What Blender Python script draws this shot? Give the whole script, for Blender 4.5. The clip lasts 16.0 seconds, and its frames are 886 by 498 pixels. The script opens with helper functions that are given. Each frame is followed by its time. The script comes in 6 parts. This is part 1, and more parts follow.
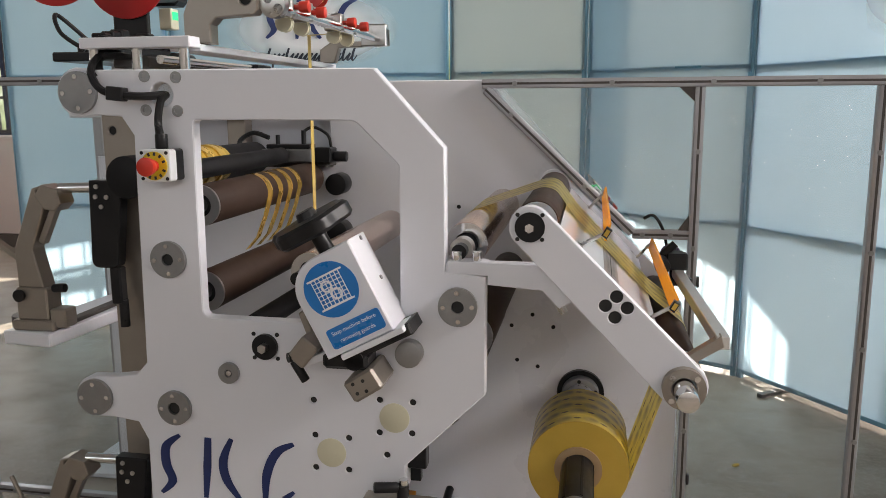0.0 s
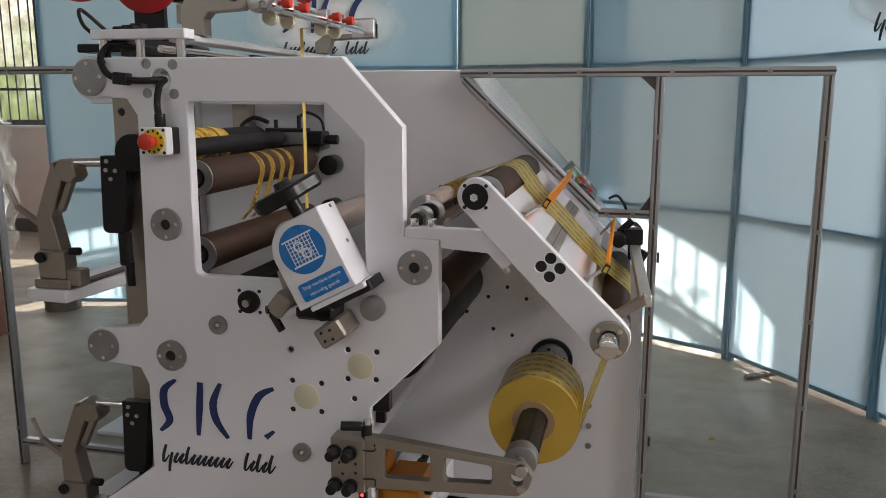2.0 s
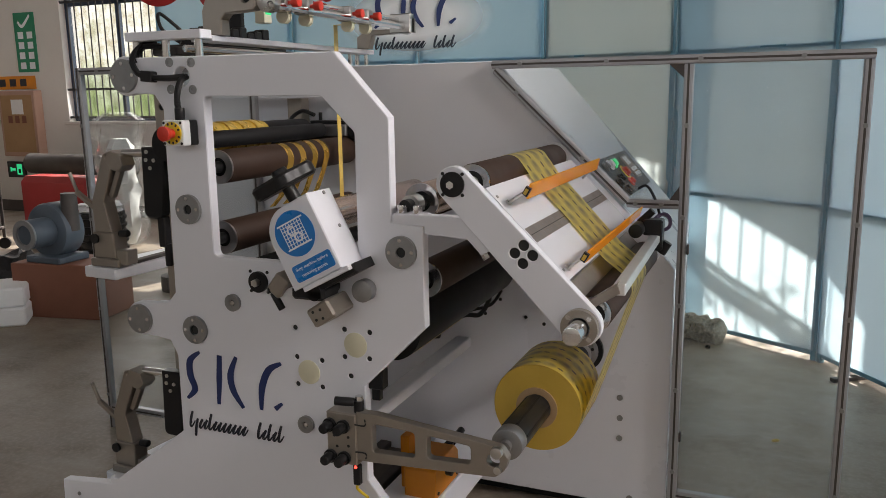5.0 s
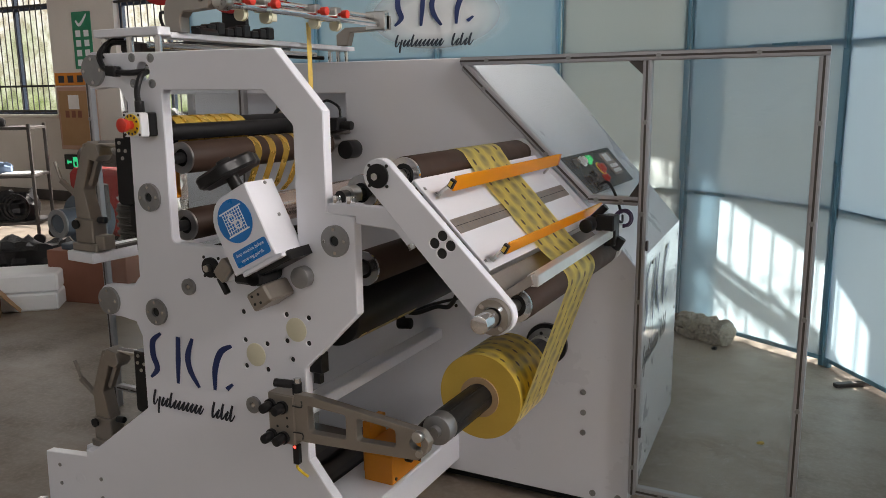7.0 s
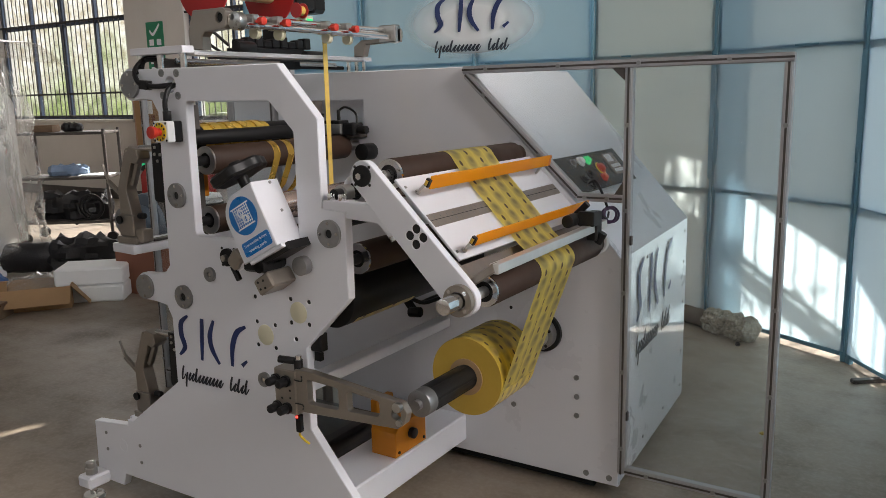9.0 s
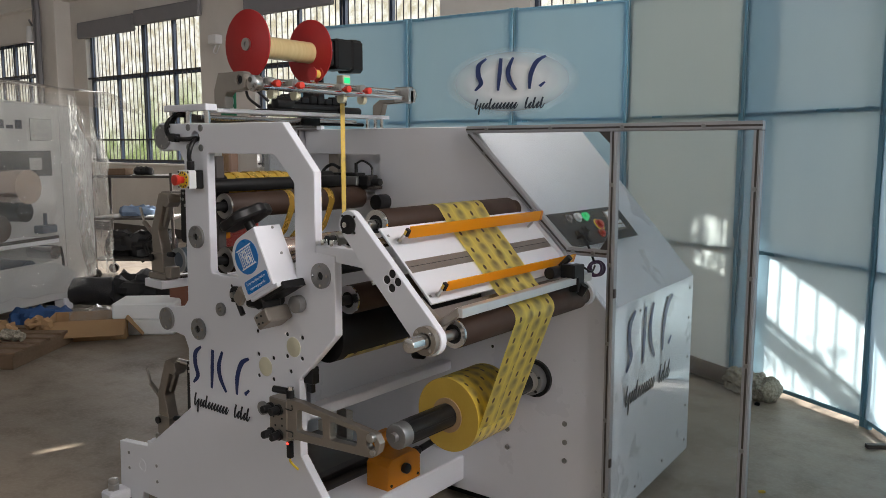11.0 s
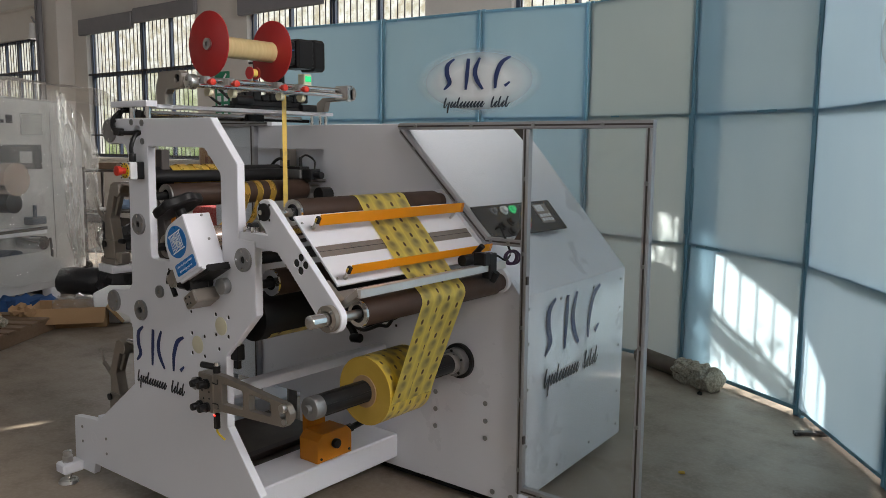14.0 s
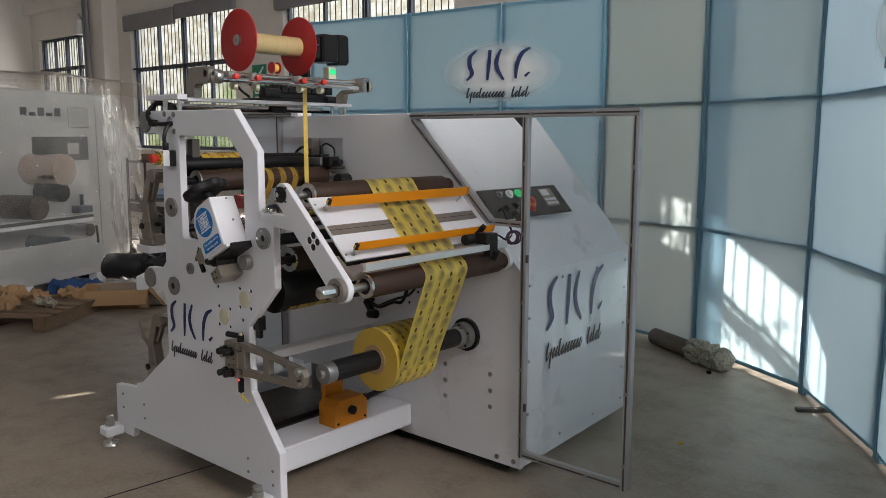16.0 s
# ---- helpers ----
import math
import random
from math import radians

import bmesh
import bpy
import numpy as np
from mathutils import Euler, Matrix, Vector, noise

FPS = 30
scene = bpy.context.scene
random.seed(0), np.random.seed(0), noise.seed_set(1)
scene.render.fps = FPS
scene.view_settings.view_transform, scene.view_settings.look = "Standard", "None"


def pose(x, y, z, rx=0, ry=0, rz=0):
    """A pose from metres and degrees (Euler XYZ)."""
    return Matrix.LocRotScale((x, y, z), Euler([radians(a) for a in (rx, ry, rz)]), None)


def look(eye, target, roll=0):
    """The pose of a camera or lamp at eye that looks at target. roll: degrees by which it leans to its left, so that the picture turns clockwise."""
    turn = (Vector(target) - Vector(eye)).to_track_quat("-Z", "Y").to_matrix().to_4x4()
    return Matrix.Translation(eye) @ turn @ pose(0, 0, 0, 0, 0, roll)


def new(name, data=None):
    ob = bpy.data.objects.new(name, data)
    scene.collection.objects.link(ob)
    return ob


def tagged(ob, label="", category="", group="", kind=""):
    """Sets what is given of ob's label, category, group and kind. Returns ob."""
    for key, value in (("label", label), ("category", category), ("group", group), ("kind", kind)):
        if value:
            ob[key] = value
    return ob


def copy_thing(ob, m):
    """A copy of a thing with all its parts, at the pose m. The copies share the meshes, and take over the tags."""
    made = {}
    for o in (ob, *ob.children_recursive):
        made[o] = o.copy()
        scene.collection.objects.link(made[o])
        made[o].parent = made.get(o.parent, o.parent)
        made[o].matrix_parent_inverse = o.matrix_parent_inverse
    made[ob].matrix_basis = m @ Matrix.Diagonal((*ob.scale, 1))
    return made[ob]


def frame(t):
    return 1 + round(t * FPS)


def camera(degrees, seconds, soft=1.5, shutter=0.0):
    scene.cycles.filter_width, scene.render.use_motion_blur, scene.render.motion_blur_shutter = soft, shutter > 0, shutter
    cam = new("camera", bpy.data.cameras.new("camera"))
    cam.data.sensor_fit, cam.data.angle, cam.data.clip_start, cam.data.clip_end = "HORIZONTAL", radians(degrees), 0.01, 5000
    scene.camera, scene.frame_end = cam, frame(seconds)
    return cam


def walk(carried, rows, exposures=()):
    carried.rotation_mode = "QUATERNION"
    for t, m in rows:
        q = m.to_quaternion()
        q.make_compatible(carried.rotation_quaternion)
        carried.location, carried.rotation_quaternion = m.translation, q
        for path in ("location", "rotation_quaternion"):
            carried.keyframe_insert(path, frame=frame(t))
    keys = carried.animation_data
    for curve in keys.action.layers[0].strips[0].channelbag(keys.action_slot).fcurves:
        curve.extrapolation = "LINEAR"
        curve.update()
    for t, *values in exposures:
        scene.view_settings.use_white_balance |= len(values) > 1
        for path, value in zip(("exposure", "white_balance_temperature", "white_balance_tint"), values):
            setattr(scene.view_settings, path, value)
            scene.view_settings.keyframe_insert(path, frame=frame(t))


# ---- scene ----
cam = camera(57.9, 16.0, soft=0.75)
PATH = [
    (0, (0.959, -1.662, 1.594), (0.594, 0.273, 1.24), -0.3),
    (0.5, (1.023, -1.701, 1.58), (0.63, 0.227, 1.223), 0.1),
    (1, (1.079, -1.747, 1.553), (0.659, 0.177, 1.202), -0.1),
    (1.5, (1.127, -1.823, 1.556), (0.7, 0.099, 1.202), -0.1),
    (2, (1.177, -1.866, 1.567), (0.737, 0.05, 1.203), -0.0),
    (2.5, (1.255, -1.839, 1.568), (0.761, 0.063, 1.2), -0.5),
    (3, (1.33, -1.808, 1.564), (0.765, 0.073, 1.189), -0.8),
    (3.5, (1.397, -1.807, 1.562), (0.775, 0.055, 1.179), -0.9),
    (4, (1.454, -1.822, 1.554), (0.776, 0.021, 1.174), -0.9),
    (6.3, (1.751, -1.782, 1.57), (0.91, -0.011, 1.176), -0.6),
    (6.5, (1.791, -1.757, 1.568), (0.938, 0.008, 1.173), -0.5),
    (7, (1.896, -1.737, 1.547), (0.995, 0.007, 1.166), -0.6),
    (7.5, (1.975, -1.751, 1.552), (1.033, -0.031, 1.162), -0.7),
    (8, (2.079, -1.808, 1.551), (1.122, -0.096, 1.161), -0.7),
    (8.5, (2.172, -1.842, 1.555), (1.163, -0.158, 1.169), -1.0),
    (9, (2.243, -1.824, 1.567), (1.187, -0.168, 1.189), -1.3),
    (9.5, (2.353, -1.78, 1.58), (1.254, -0.143, 1.241), -1.1),
    (9.7, (2.384, -1.754, 1.578), (1.261, -0.129, 1.265), -0.9),
    (11.8, (2.722, -1.902, 1.601), (1.506, -0.334, 1.351), 0.2),
    (12, (2.749, -1.909, 1.604), (1.533, -0.341, 1.354), 0.2),
    (12.5, (2.785, -1.891, 1.601), (1.573, -0.319, 1.354), 0.2),
    (13, (2.845, -1.857, 1.598), (1.636, -0.282, 1.355), 0.4),
    (13.5, (2.922, -1.82, 1.587), (1.71, -0.247, 1.345), 0.5),
    (14, (3.0, -1.795, 1.577), (1.773, -0.237, 1.321), 0.5),
    (14.5, (3.046, -1.789, 1.576), (1.806, -0.242, 1.31), 0.3),
    (15, (3.113, -1.821, 1.572), (1.864, -0.282, 1.301), 0.3),
    (15.5, (3.208, -1.873, 1.571), (1.935, -0.355, 1.295), 0.2),
    (16, (3.275, -1.901, 1.567), (1.973, -0.409, 1.287), 0.1),
]
walk(cam, [(t, look(eye, target, roll)) for t, eye, target, roll in PATH],
     exposures=((0.0, 1.64, 6700, 12), (0.6, 1.57, 6700, 12), (1.5, 1.34, 6700, 12), (4.0, 1.24, 6700, 12), (9.5, 1.27, 6600, 11), (12.0, 1.12, 6500, 10), (16.0, 1.08, 6500, 10)))

# ---------- light and world ----------
world = bpy.data.worlds.new("sky")
scene.world = world
world.use_nodes = True
_bg = world.node_tree.nodes["Background"]
_sky = world.node_tree.nodes.new("ShaderNodeTexSky")
_sky.sky_type = 'NISHITA'
_sky.sun_disc = False
SUN_EL, SUN_AZ = radians(40), radians(17)      # light comes from +y, a little from +x
_sky.sun_elevation = SUN_EL
_sky.sun_rotation = SUN_AZ
world.node_tree.links.new(_sky.outputs[0], _bg.inputs[0])
_bg.inputs[1].default_value = 0.075
sun = new("sun", bpy.data.lights.new("sun", 'SUN'))
sun.data.energy, sun.data.angle, sun.data.color = 5.0, radians(0.5), (1.0, 0.95, 0.86)
sun.matrix_world = look((0, 0, 0), (-math.sin(SUN_AZ) * math.cos(SUN_EL), -math.cos(SUN_AZ) * math.cos(SUN_EL), -math.sin(SUN_EL)))


def window_light(name, eye, target, w, h, watts, colour=(0.93, 0.97, 1.0)):
    d = bpy.data.lights.new(name, 'AREA')
    d.shape, d.size, d.size_y, d.energy, d.color = 'RECTANGLE', w, h, watts, colour
    o = new(name, d)
    o.matrix_world = look(eye, target)
    return o


# daylight of the hall's windows: behind the camera (not built), and in the north wall
DAY = (1.0, 0.955, 0.94)
for wx in (-6.0, -1.5, 3.0):
    window_light("window_light_south", (wx, -7.9, 3.9), (wx, 0, 2.2), 3.2, 2.0, 17.5, (0.83, 0.92, 1.0))
# added fill from the right; the east wall has no window
window_light("window_light_east", (7.9, 0.35, 4.6), (0.8, 0.6, 1.2), 4.5, 2.4, 425, DAY)
for wx in (-14.9, -10.4, -5.9):
    window_light("window_light_north", (wx, 6.3, 2.5), (wx, 0, 1.6), 3.0, 2.3, 23, DAY)
for wx, watts in ((-0.6, 4.6), (2.6, 4.2)):
    window_light("window_light_north", (wx, 6.3, 2.6), (wx, 0, 1.0), 2.6, 2.3, watts, (0.76, 0.90, 1.0))

# ---------- helpers ----------


def nodes_of(name):
    m = bpy.data.materials.new(name)
    m.use_nodes = True
    nt = m.node_tree
    return m, nt, nt.nodes["Principled BSDF"]


def mix_rgb(nt, fac, a, b):
    n = nt.nodes.new("ShaderNodeMix")
    n.data_type = 'RGBA'
    if hasattr(fac, "links"):
        nt.links.new(fac, n.inputs[0])
    else:
        n.inputs[0].default_value = fac
    for sock, v in ((n.inputs[6], a), (n.inputs[7], b)):
        if hasattr(v, "links"):
            nt.links.new(v, sock)
        else:
            sock.default_value = (*v, 1)
    return n.outputs[2]


def math_node(nt, op, a, b=None, c=None):
    n = nt.nodes.new("ShaderNodeMath")
    n.operation = op
    for s, v in zip(n.inputs, (a, b, c)):
        if v is None:
            continue
        if hasattr(v, "links"):
            nt.links.new(v, s)
        else:
            s.default_value = v
    return n.outputs[0]


def noise_node(nt, scale, detail=4.0, rough=0.55, stretch=None):
    co = nt.nodes.new("ShaderNodeTexCoord")
    src = co.outputs["Object"]
    if stretch:
        mp = nt.nodes.new("ShaderNodeMapping")
        mp.inputs["Scale"].default_value = stretch
        nt.links.new(src, mp.inputs[0])
        src = mp.outputs[0]
    n = nt.nodes.new("ShaderNodeTexNoise")
    n.inputs["Scale"].default_value, n.inputs["Detail"].default_value, n.inputs["Roughness"].default_value = scale, detail, rough
    nt.links.new(src, n.inputs["Vector"])
    return n.outputs["Fac"]


def ramp(nt, fac, lo, hi, a=0.0, b=1.0):
    n = nt.nodes.new("ShaderNodeMapRange")
    nt.links.new(fac, n.inputs[0])
    for i, v in zip((1, 2, 3, 4), (lo, hi, a, b)):
        n.inputs[i].default_value = v
    return n.outputs[0]


def bump(nt, p, height, strength=0.1, dist=0.002):
    b = nt.nodes.new("ShaderNodeBump")
    b.inputs["Strength"].default_value, b.inputs["Distance"].default_value = strength, dist
    nt.links.new(height, b.inputs["Height"])
    nt.links.new(b.outputs[0], p.inputs["Normal"])


def surface(name, colour, dark=None, rough=0.5, metal=0.0, big=2.5, fine=60.0, amount=0.5, relief=0.1, dist=0.001,
            stretch=None, coat=0.0, spec=0.5):
    """A material with stains at a large scale and grain at a small one."""
    m, nt, p = nodes_of(name)
    dark = dark or tuple(c * 0.75 for c in colour)
    n1, n2 = noise_node(nt, big, 5, 0.6, stretch), noise_node(nt, fine, 3, 0.6, stretch)
    f = math_node(nt, 'ADD', math_node(nt, 'MULTIPLY', ramp(nt, n1, 0.35, 0.7), 0.65), math_node(nt, 'MULTIPLY', n2, 0.35))
    col = mix_rgb(nt, math_node(nt, 'MULTIPLY', f, amount), colour, dark)
    nt.links.new(col, p.inputs["Base Color"])
    nt.links.new(ramp(nt, n1, 0.2, 0.8, max(0.03, rough - 0.08), min(1, rough + 0.1)), p.inputs["Roughness"])
    p.inputs["Metallic"].default_value = metal
    p.inputs["Coat Weight"].default_value = coat
    p.inputs["Specular IOR Level"].default_value = spec
    if relief:
        bump(nt, p, n2, relief, dist)
    return m


M = {}
M["white"] = surface("white_powder_coat", (0.765, 0.775, 0.825), (0.69, 0.70, 0.74), 0.33, big=3, fine=400, amount=0.4, relief=0.06, dist=0.0005)
M["gloss"] = surface("glossy_white_enamel", (0.765, 0.775, 0.825), (0.69, 0.70, 0.74), 0.30, big=3, fine=400, amount=0.4, relief=0.0, coat=0.8)
M["gloss"].node_tree.nodes["Principled BSDF"].inputs["Coat Roughness"].default_value = 0.06
M["wall"] = surface("hall_wall_paint", (0.72, 0.70, 0.67), (0.55, 0.52, 0.48), 0.85, big=0.9, fine=25, amount=0.6, relief=0.15, dist=0.004)
M["ceiling"] = surface("ceiling_paint", (0.42, 0.41, 0.40), None, 0.9, big=0.5, fine=12)
M["brown"] = surface("brown_rubber", (0.048, 0.028, 0.020), (0.032, 0.019, 0.014), 0.5, big=8, fine=300, relief=0.15, dist=0.0005, spec=0.25)
M["black"] = surface("black_rubber", (0.009, 0.009, 0.010), (0.016, 0.015, 0.015), 0.55, big=9, fine=260, relief=0.1, dist=0.0005, spec=0.25)
M["drum"] = surface("black_drum_rubber", (0.008, 0.008, 0.009), (0.014, 0.013, 0.014), 0.45, big=6, fine=200, relief=0.05, dist=0.0004, spec=0.3)
M["plastic"] = surface("black_plastic", (0.013, 0.013, 0.014), (0.022, 0.021, 0.021), 0.34, big=20, fine=400, relief=0.1, dist=0.0004, spec=0.25)
M["steel"] = surface("turned_steel", (0.58, 0.57, 0.55), (0.40, 0.39, 0.38), 0.3, 1.0, big=14, fine=500, relief=0.04, dist=0.0003)
M["chrome"] = surface("chrome_steel", (0.80, 0.80, 0.80), (0.70, 0.70, 0.70), 0.12, 1.0, big=20, fine=300, relief=0.0)
M["brushed"] = surface("brushed_steel_bar", (0.78, 0.77, 0.75), (0.62, 0.61, 0.60), 0.38, 0.85, big=14, fine=500, relief=0.04, dist=0.0003)
M["flange"] = surface("ground_steel_flange", (0.33, 0.33, 0.33), (0.23, 0.23, 0.23), 0.42, 0.8, big=25, fine=600, relief=0.08, dist=0.0003)
M["nickel"] = surface("nickel_plated_steel", (0.36, 0.325, 0.285), (0.27, 0.24, 0.21), 0.4, 0.75, big=10, fine=350, relief=0.06, dist=0.0003)
M["alu"] = surface("aluminium_profile", (0.44, 0.44, 0.46), (0.36, 0.36, 0.38), 0.36, 0.7, big=3, fine=40, relief=0.0)
M["copper"] = surface("polished_copper_roller", (0.74, 0.60, 0.53), (0.62, 0.48, 0.42), 0.2, 0.9, big=6, fine=200, relief=0.02)
M["gold"] = surface("gold_film_side", (0.62, 0.42, 0.07), (0.50, 0.31, 0.04), 0.42, 0.25, big=10, fine=220, relief=0.06, dist=0.0006)
M["goldband"] = surface("gold_foil_band", (0.80, 0.56, 0.13), (0.60, 0.38, 0.07), 0.26, 0.55, big=14, fine=200, relief=0.05, dist=0.0005)
M["tan"] = surface("card_core", (0.42, 0.28, 0.15), None, 0.7, big=20, fine=200)
M["orange"] = surface("orange_paint", (0.72, 0.26, 0.012), (0.55, 0.18, 0.01), 0.4, big=8, fine=200)
M["red"] = surface("red_plastic", (0.48, 0.022, 0.022), (0.34, 0.015, 0.016), 0.38, big=9, fine=240, relief=0.05, dist=0.0004)
M["redknob"] = surface("red_button_plastic", (0.62, 0.04, 0.02), (0.5, 0.03, 0.02), 0.35, big=30, fine=300, relief=0.0)
M["yellow"] = surface("yellow_plastic", (0.82, 0.60, 0.03), (0.7, 0.5, 0.02), 0.4, big=30, fine=300, relief=0.0)
M["cream"] = surface("cream_nylon", (0.66, 0.63, 0.47), (0.56, 0.53, 0.38), 0.5, big=16, fine=200, relief=0.05)
# bores and vents get their inner shade from this near-black colour
M["hole"] = surface("dark_bore", (0.02, 0.02, 0.02), (0.01, 0.01, 0.01), 0.7, big=30, fine=300, relief=0.0)
M["navy"] = surface("navy_print", (0.014, 0.03, 0.13), (0.010, 0.022, 0.10), 0.35, big=12, fine=300, relief=0.0)
M["ink"] = surface("dark_print", (0.015, 0.018, 0.03), (0.01, 0.012, 0.02), 0.4, big=12, fine=300, relief=0.0)
M["blue"] = surface("blue_sticker", (0.012, 0.19, 0.56), (0.01, 0.16, 0.48), 0.3, big=12, fine=300, relief=0.0)
M["whiteink"] = surface("white_print", (0.82, 0.86, 0.9), (0.74, 0.8, 0.86), 0.4, big=12, fine=300, relief=0.0)
M["frameblue"] = surface("blue_painted_steel_tube", (0.17, 0.36, 0.47), (0.13, 0.29, 0.40), 0.45, big=4, fine=120)
M["winframe"] = surface("dark_blue_window_frame", (0.035, 0.055, 0.10), (0.022, 0.032, 0.06), 0.45, big=4, fine=120)
M["bars"] = surface("iron_window_bars", (0.03, 0.03, 0.035), (0.05, 0.04, 0.035), 0.6, big=8, fine=150)
M["blind"] = surface("grey_roller_blind", (0.24, 0.24, 0.26), (0.19, 0.19, 0.21), 0.8, big=3, fine=180)
M["card"] = surface("brown_cardboard", (0.38, 0.235, 0.12), (0.29, 0.17, 0.085), 0.85, big=5, fine=90, relief=0.2)
M["foam"] = surface("white_foam", (0.80, 0.81, 0.82), (0.70, 0.72, 0.74), 0.8, big=8, fine=120, relief=0.3, dist=0.003)
M["wood"] = surface("pallet_wood", (0.20, 0.13, 0.08), (0.11, 0.07, 0.045), 0.8, big=5, fine=60, relief=0.3, stretch=(1, 8, 8))
M["fabricblack"] = surface("black_wrap", (0.012, 0.012, 0.014), (0.03, 0.03, 0.032), 0.42, big=12, fine=60, relief=0.5, dist=0.01)
M["pump"] = surface("blue_grey_cast_iron", (0.085, 0.11, 0.14), (0.05, 0.065, 0.08), 0.5, big=6, fine=120)
M["rust"] = surface("red_brown_sheet", (0.22, 0.085, 0.05), (0.15, 0.06, 0.04), 0.7, big=4, fine=80)
M["redtank"] = surface("red_painted_steel", (0.42, 0.03, 0.03), (0.3, 0.025, 0.025), 0.5, big=4, fine=80)
M["cart"] = surface("grey_cart_steel", (0.085, 0.075, 0.07), (0.055, 0.048, 0.045), 0.55, 0.3, big=7, fine=150)
# white toned down to grey so the wrapped housing renders less bright
M["greywhite"] = surface("grey_white_paint", (0.50, 0.50, 0.50), (0.38, 0.38, 0.37), 0.6, big=2, fine=60, amount=0.7)
M["tray"] = surface("dark_oily_sheet_steel", (0.085, 0.066, 0.052), (0.05, 0.04, 0.032), 0.42, 0.2, big=5, fine=120)
M["paper"] = surface("paper", (0.78, 0.79, 0.80), None, 0.8, big=10, fine=100)
M["bluecloth"] = surface("blue_cloth", (0.16, 0.25, 0.40), (0.45, 0.52, 0.62), 0.9, big=9, fine=120, relief=0.3)
M["bluetarp"] = surface("dark_blue_cloth", (0.02, 0.07, 0.20), (0.012, 0.04, 0.12), 0.8, big=9, fine=120, relief=0.3)
M["pinksheet"] = surface("faded_notice_board", (0.40, 0.25, 0.19), (0.50, 0.33, 0.25), 0.7, big=3, fine=60)
M["greensign"] = surface("green_sign", (0.02, 0.24, 0.13), (0.015, 0.19, 0.10), 0.5, big=6, fine=120, relief=0.0)
M["purple"] = surface("purple_plastic", (0.06, 0.025, 0.08), (0.04, 0.02, 0.055), 0.4, big=12, fine=200)
M["tube"] = surface("wrapped_tube", (0.13, 0.10, 0.075), (0.07, 0.055, 0.045), 0.6, big=9, fine=90, relief=0.3, dist=0.004)
M["foil"] = surface("crumpled_wrapping", (0.62, 0.57, 0.45), (0.05, 0.04, 0.03), 0.45, big=55, fine=140, amount=1.0, relief=0.8, dist=0.01)
M["scale"] = surface("steel_ruler", (0.30, 0.26, 0.235), (0.24, 0.205, 0.185), 0.42, 0.6, big=12, fine=300)


def floor_material():
    m, nt, p = nodes_of("worn_concrete")
    n1, n2, n3, n4 = noise_node(nt, 0.55, 6, 0.62), noise_node(nt, 3.2, 6, 0.65), noise_node(nt, 45, 4, 0.6), noise_node(nt, 1.3, 3, 0.5, (1, 5, 1))
    c = mix_rgb(nt, ramp(nt, n1, 0.35, 0.68), (0.345, 0.283, 0.220), (0.225, 0.183, 0.142))
    c = mix_rgb(nt, math_node(nt, 'MULTIPLY', ramp(nt, n2, 0.48, 0.72), 0.6), c, (0.14, 0.115, 0.09))
    c = mix_rgb(nt, math_node(nt, 'MULTIPLY', ramp(nt, n4, 0.52, 0.7), 0.3), c, (0.36, 0.33, 0.29))
    c = mix_rgb(nt, math_node(nt, 'MULTIPLY', ramp(nt, n3, 0.45, 0.75), 0.5), c, (0.40, 0.34, 0.28))
    nt.links.new(c, p.inputs["Base Color"])
    nt.links.new(ramp(nt, n2, 0.3, 0.75, 0.36, 0.62), p.inputs["Roughness"])
    bump(nt, p, n3, 0.12, 0.002)
    return m


M["leaf"] = surface("tree_leaf", (0.06, 0.11, 0.03), (0.04, 0.08, 0.02), 0.5, big=6, fine=60)
M["floor"] = floor_material()


def clear_material(name, tint, rough, mirror, cloud=0.0):
    """Thin clear sheet: lets light through straight, with a gloss on top; cloud: milky share."""
    m, nt, p = nodes_of(name)
    nt.nodes.remove(p)
    out = nt.nodes["Material Output"]
    tr, gl, df = (nt.nodes.new(k) for k in ("ShaderNodeBsdfTransparent", "ShaderNodeBsdfGlossy", "ShaderNodeBsdfDiffuse"))
    tr.inputs[0].default_value = (*tint, 1)
    gl.inputs["Roughness"].default_value = rough
    df.inputs[0].default_value = (0.75, 0.76, 0.76, 1)
    lw = nt.nodes.new("ShaderNodeLayerWeight")
    lw.inputs[0].default_value = 0.5
    fac = ramp(nt, math_node(nt, 'POWER', lw.outputs["Facing"], 5.0), 0.0, 1.0, mirror, 1.0)
    a, b = nt.nodes.new("ShaderNodeMixShader"), nt.nodes.new("ShaderNodeMixShader")
    nt.links.new(tr.outputs[0], a.inputs[1])
    nt.links.new(df.outputs[0], a.inputs[2])
    if cloud:
        n = noise_node(nt, 3.5, 5, 0.65)
        nt.links.new(ramp(nt, n, 0.35, 0.7, cloud * 0.6, min(1, cloud * 1.5)), a.inputs[0])
    else:
        a.inputs[0].default_value = 0.012
    nt.links.new(fac, b.inputs[0])
    nt.links.new(a.outputs[0], b.inputs[1])
    nt.links.new(gl.outputs[0], b.inputs[2])
    nt.links.new(b.outputs[0], out.inputs[0])
    if cloud:
        bp = nt.nodes.new("ShaderNodeBump")
        bp.inputs["Strength"].default_value, bp.inputs["Distance"].default_value = 1.0, 0.06
        nt.links.new(noise_node(nt, 5, 6, 0.62), bp.inputs["Height"])
        nt.links.new(bp.outputs[0], gl.inputs["Normal"])
    return m


M["glass"] = clear_material("clear_polycarbonate", (0.96, 0.98, 0.985), 0.01, 0.05)
# slightly milky in random patches
M["poly"] = clear_material("cloudy_polycarbonate", (0.97, 0.98, 0.98), 0.03, 0.05, 0.012)
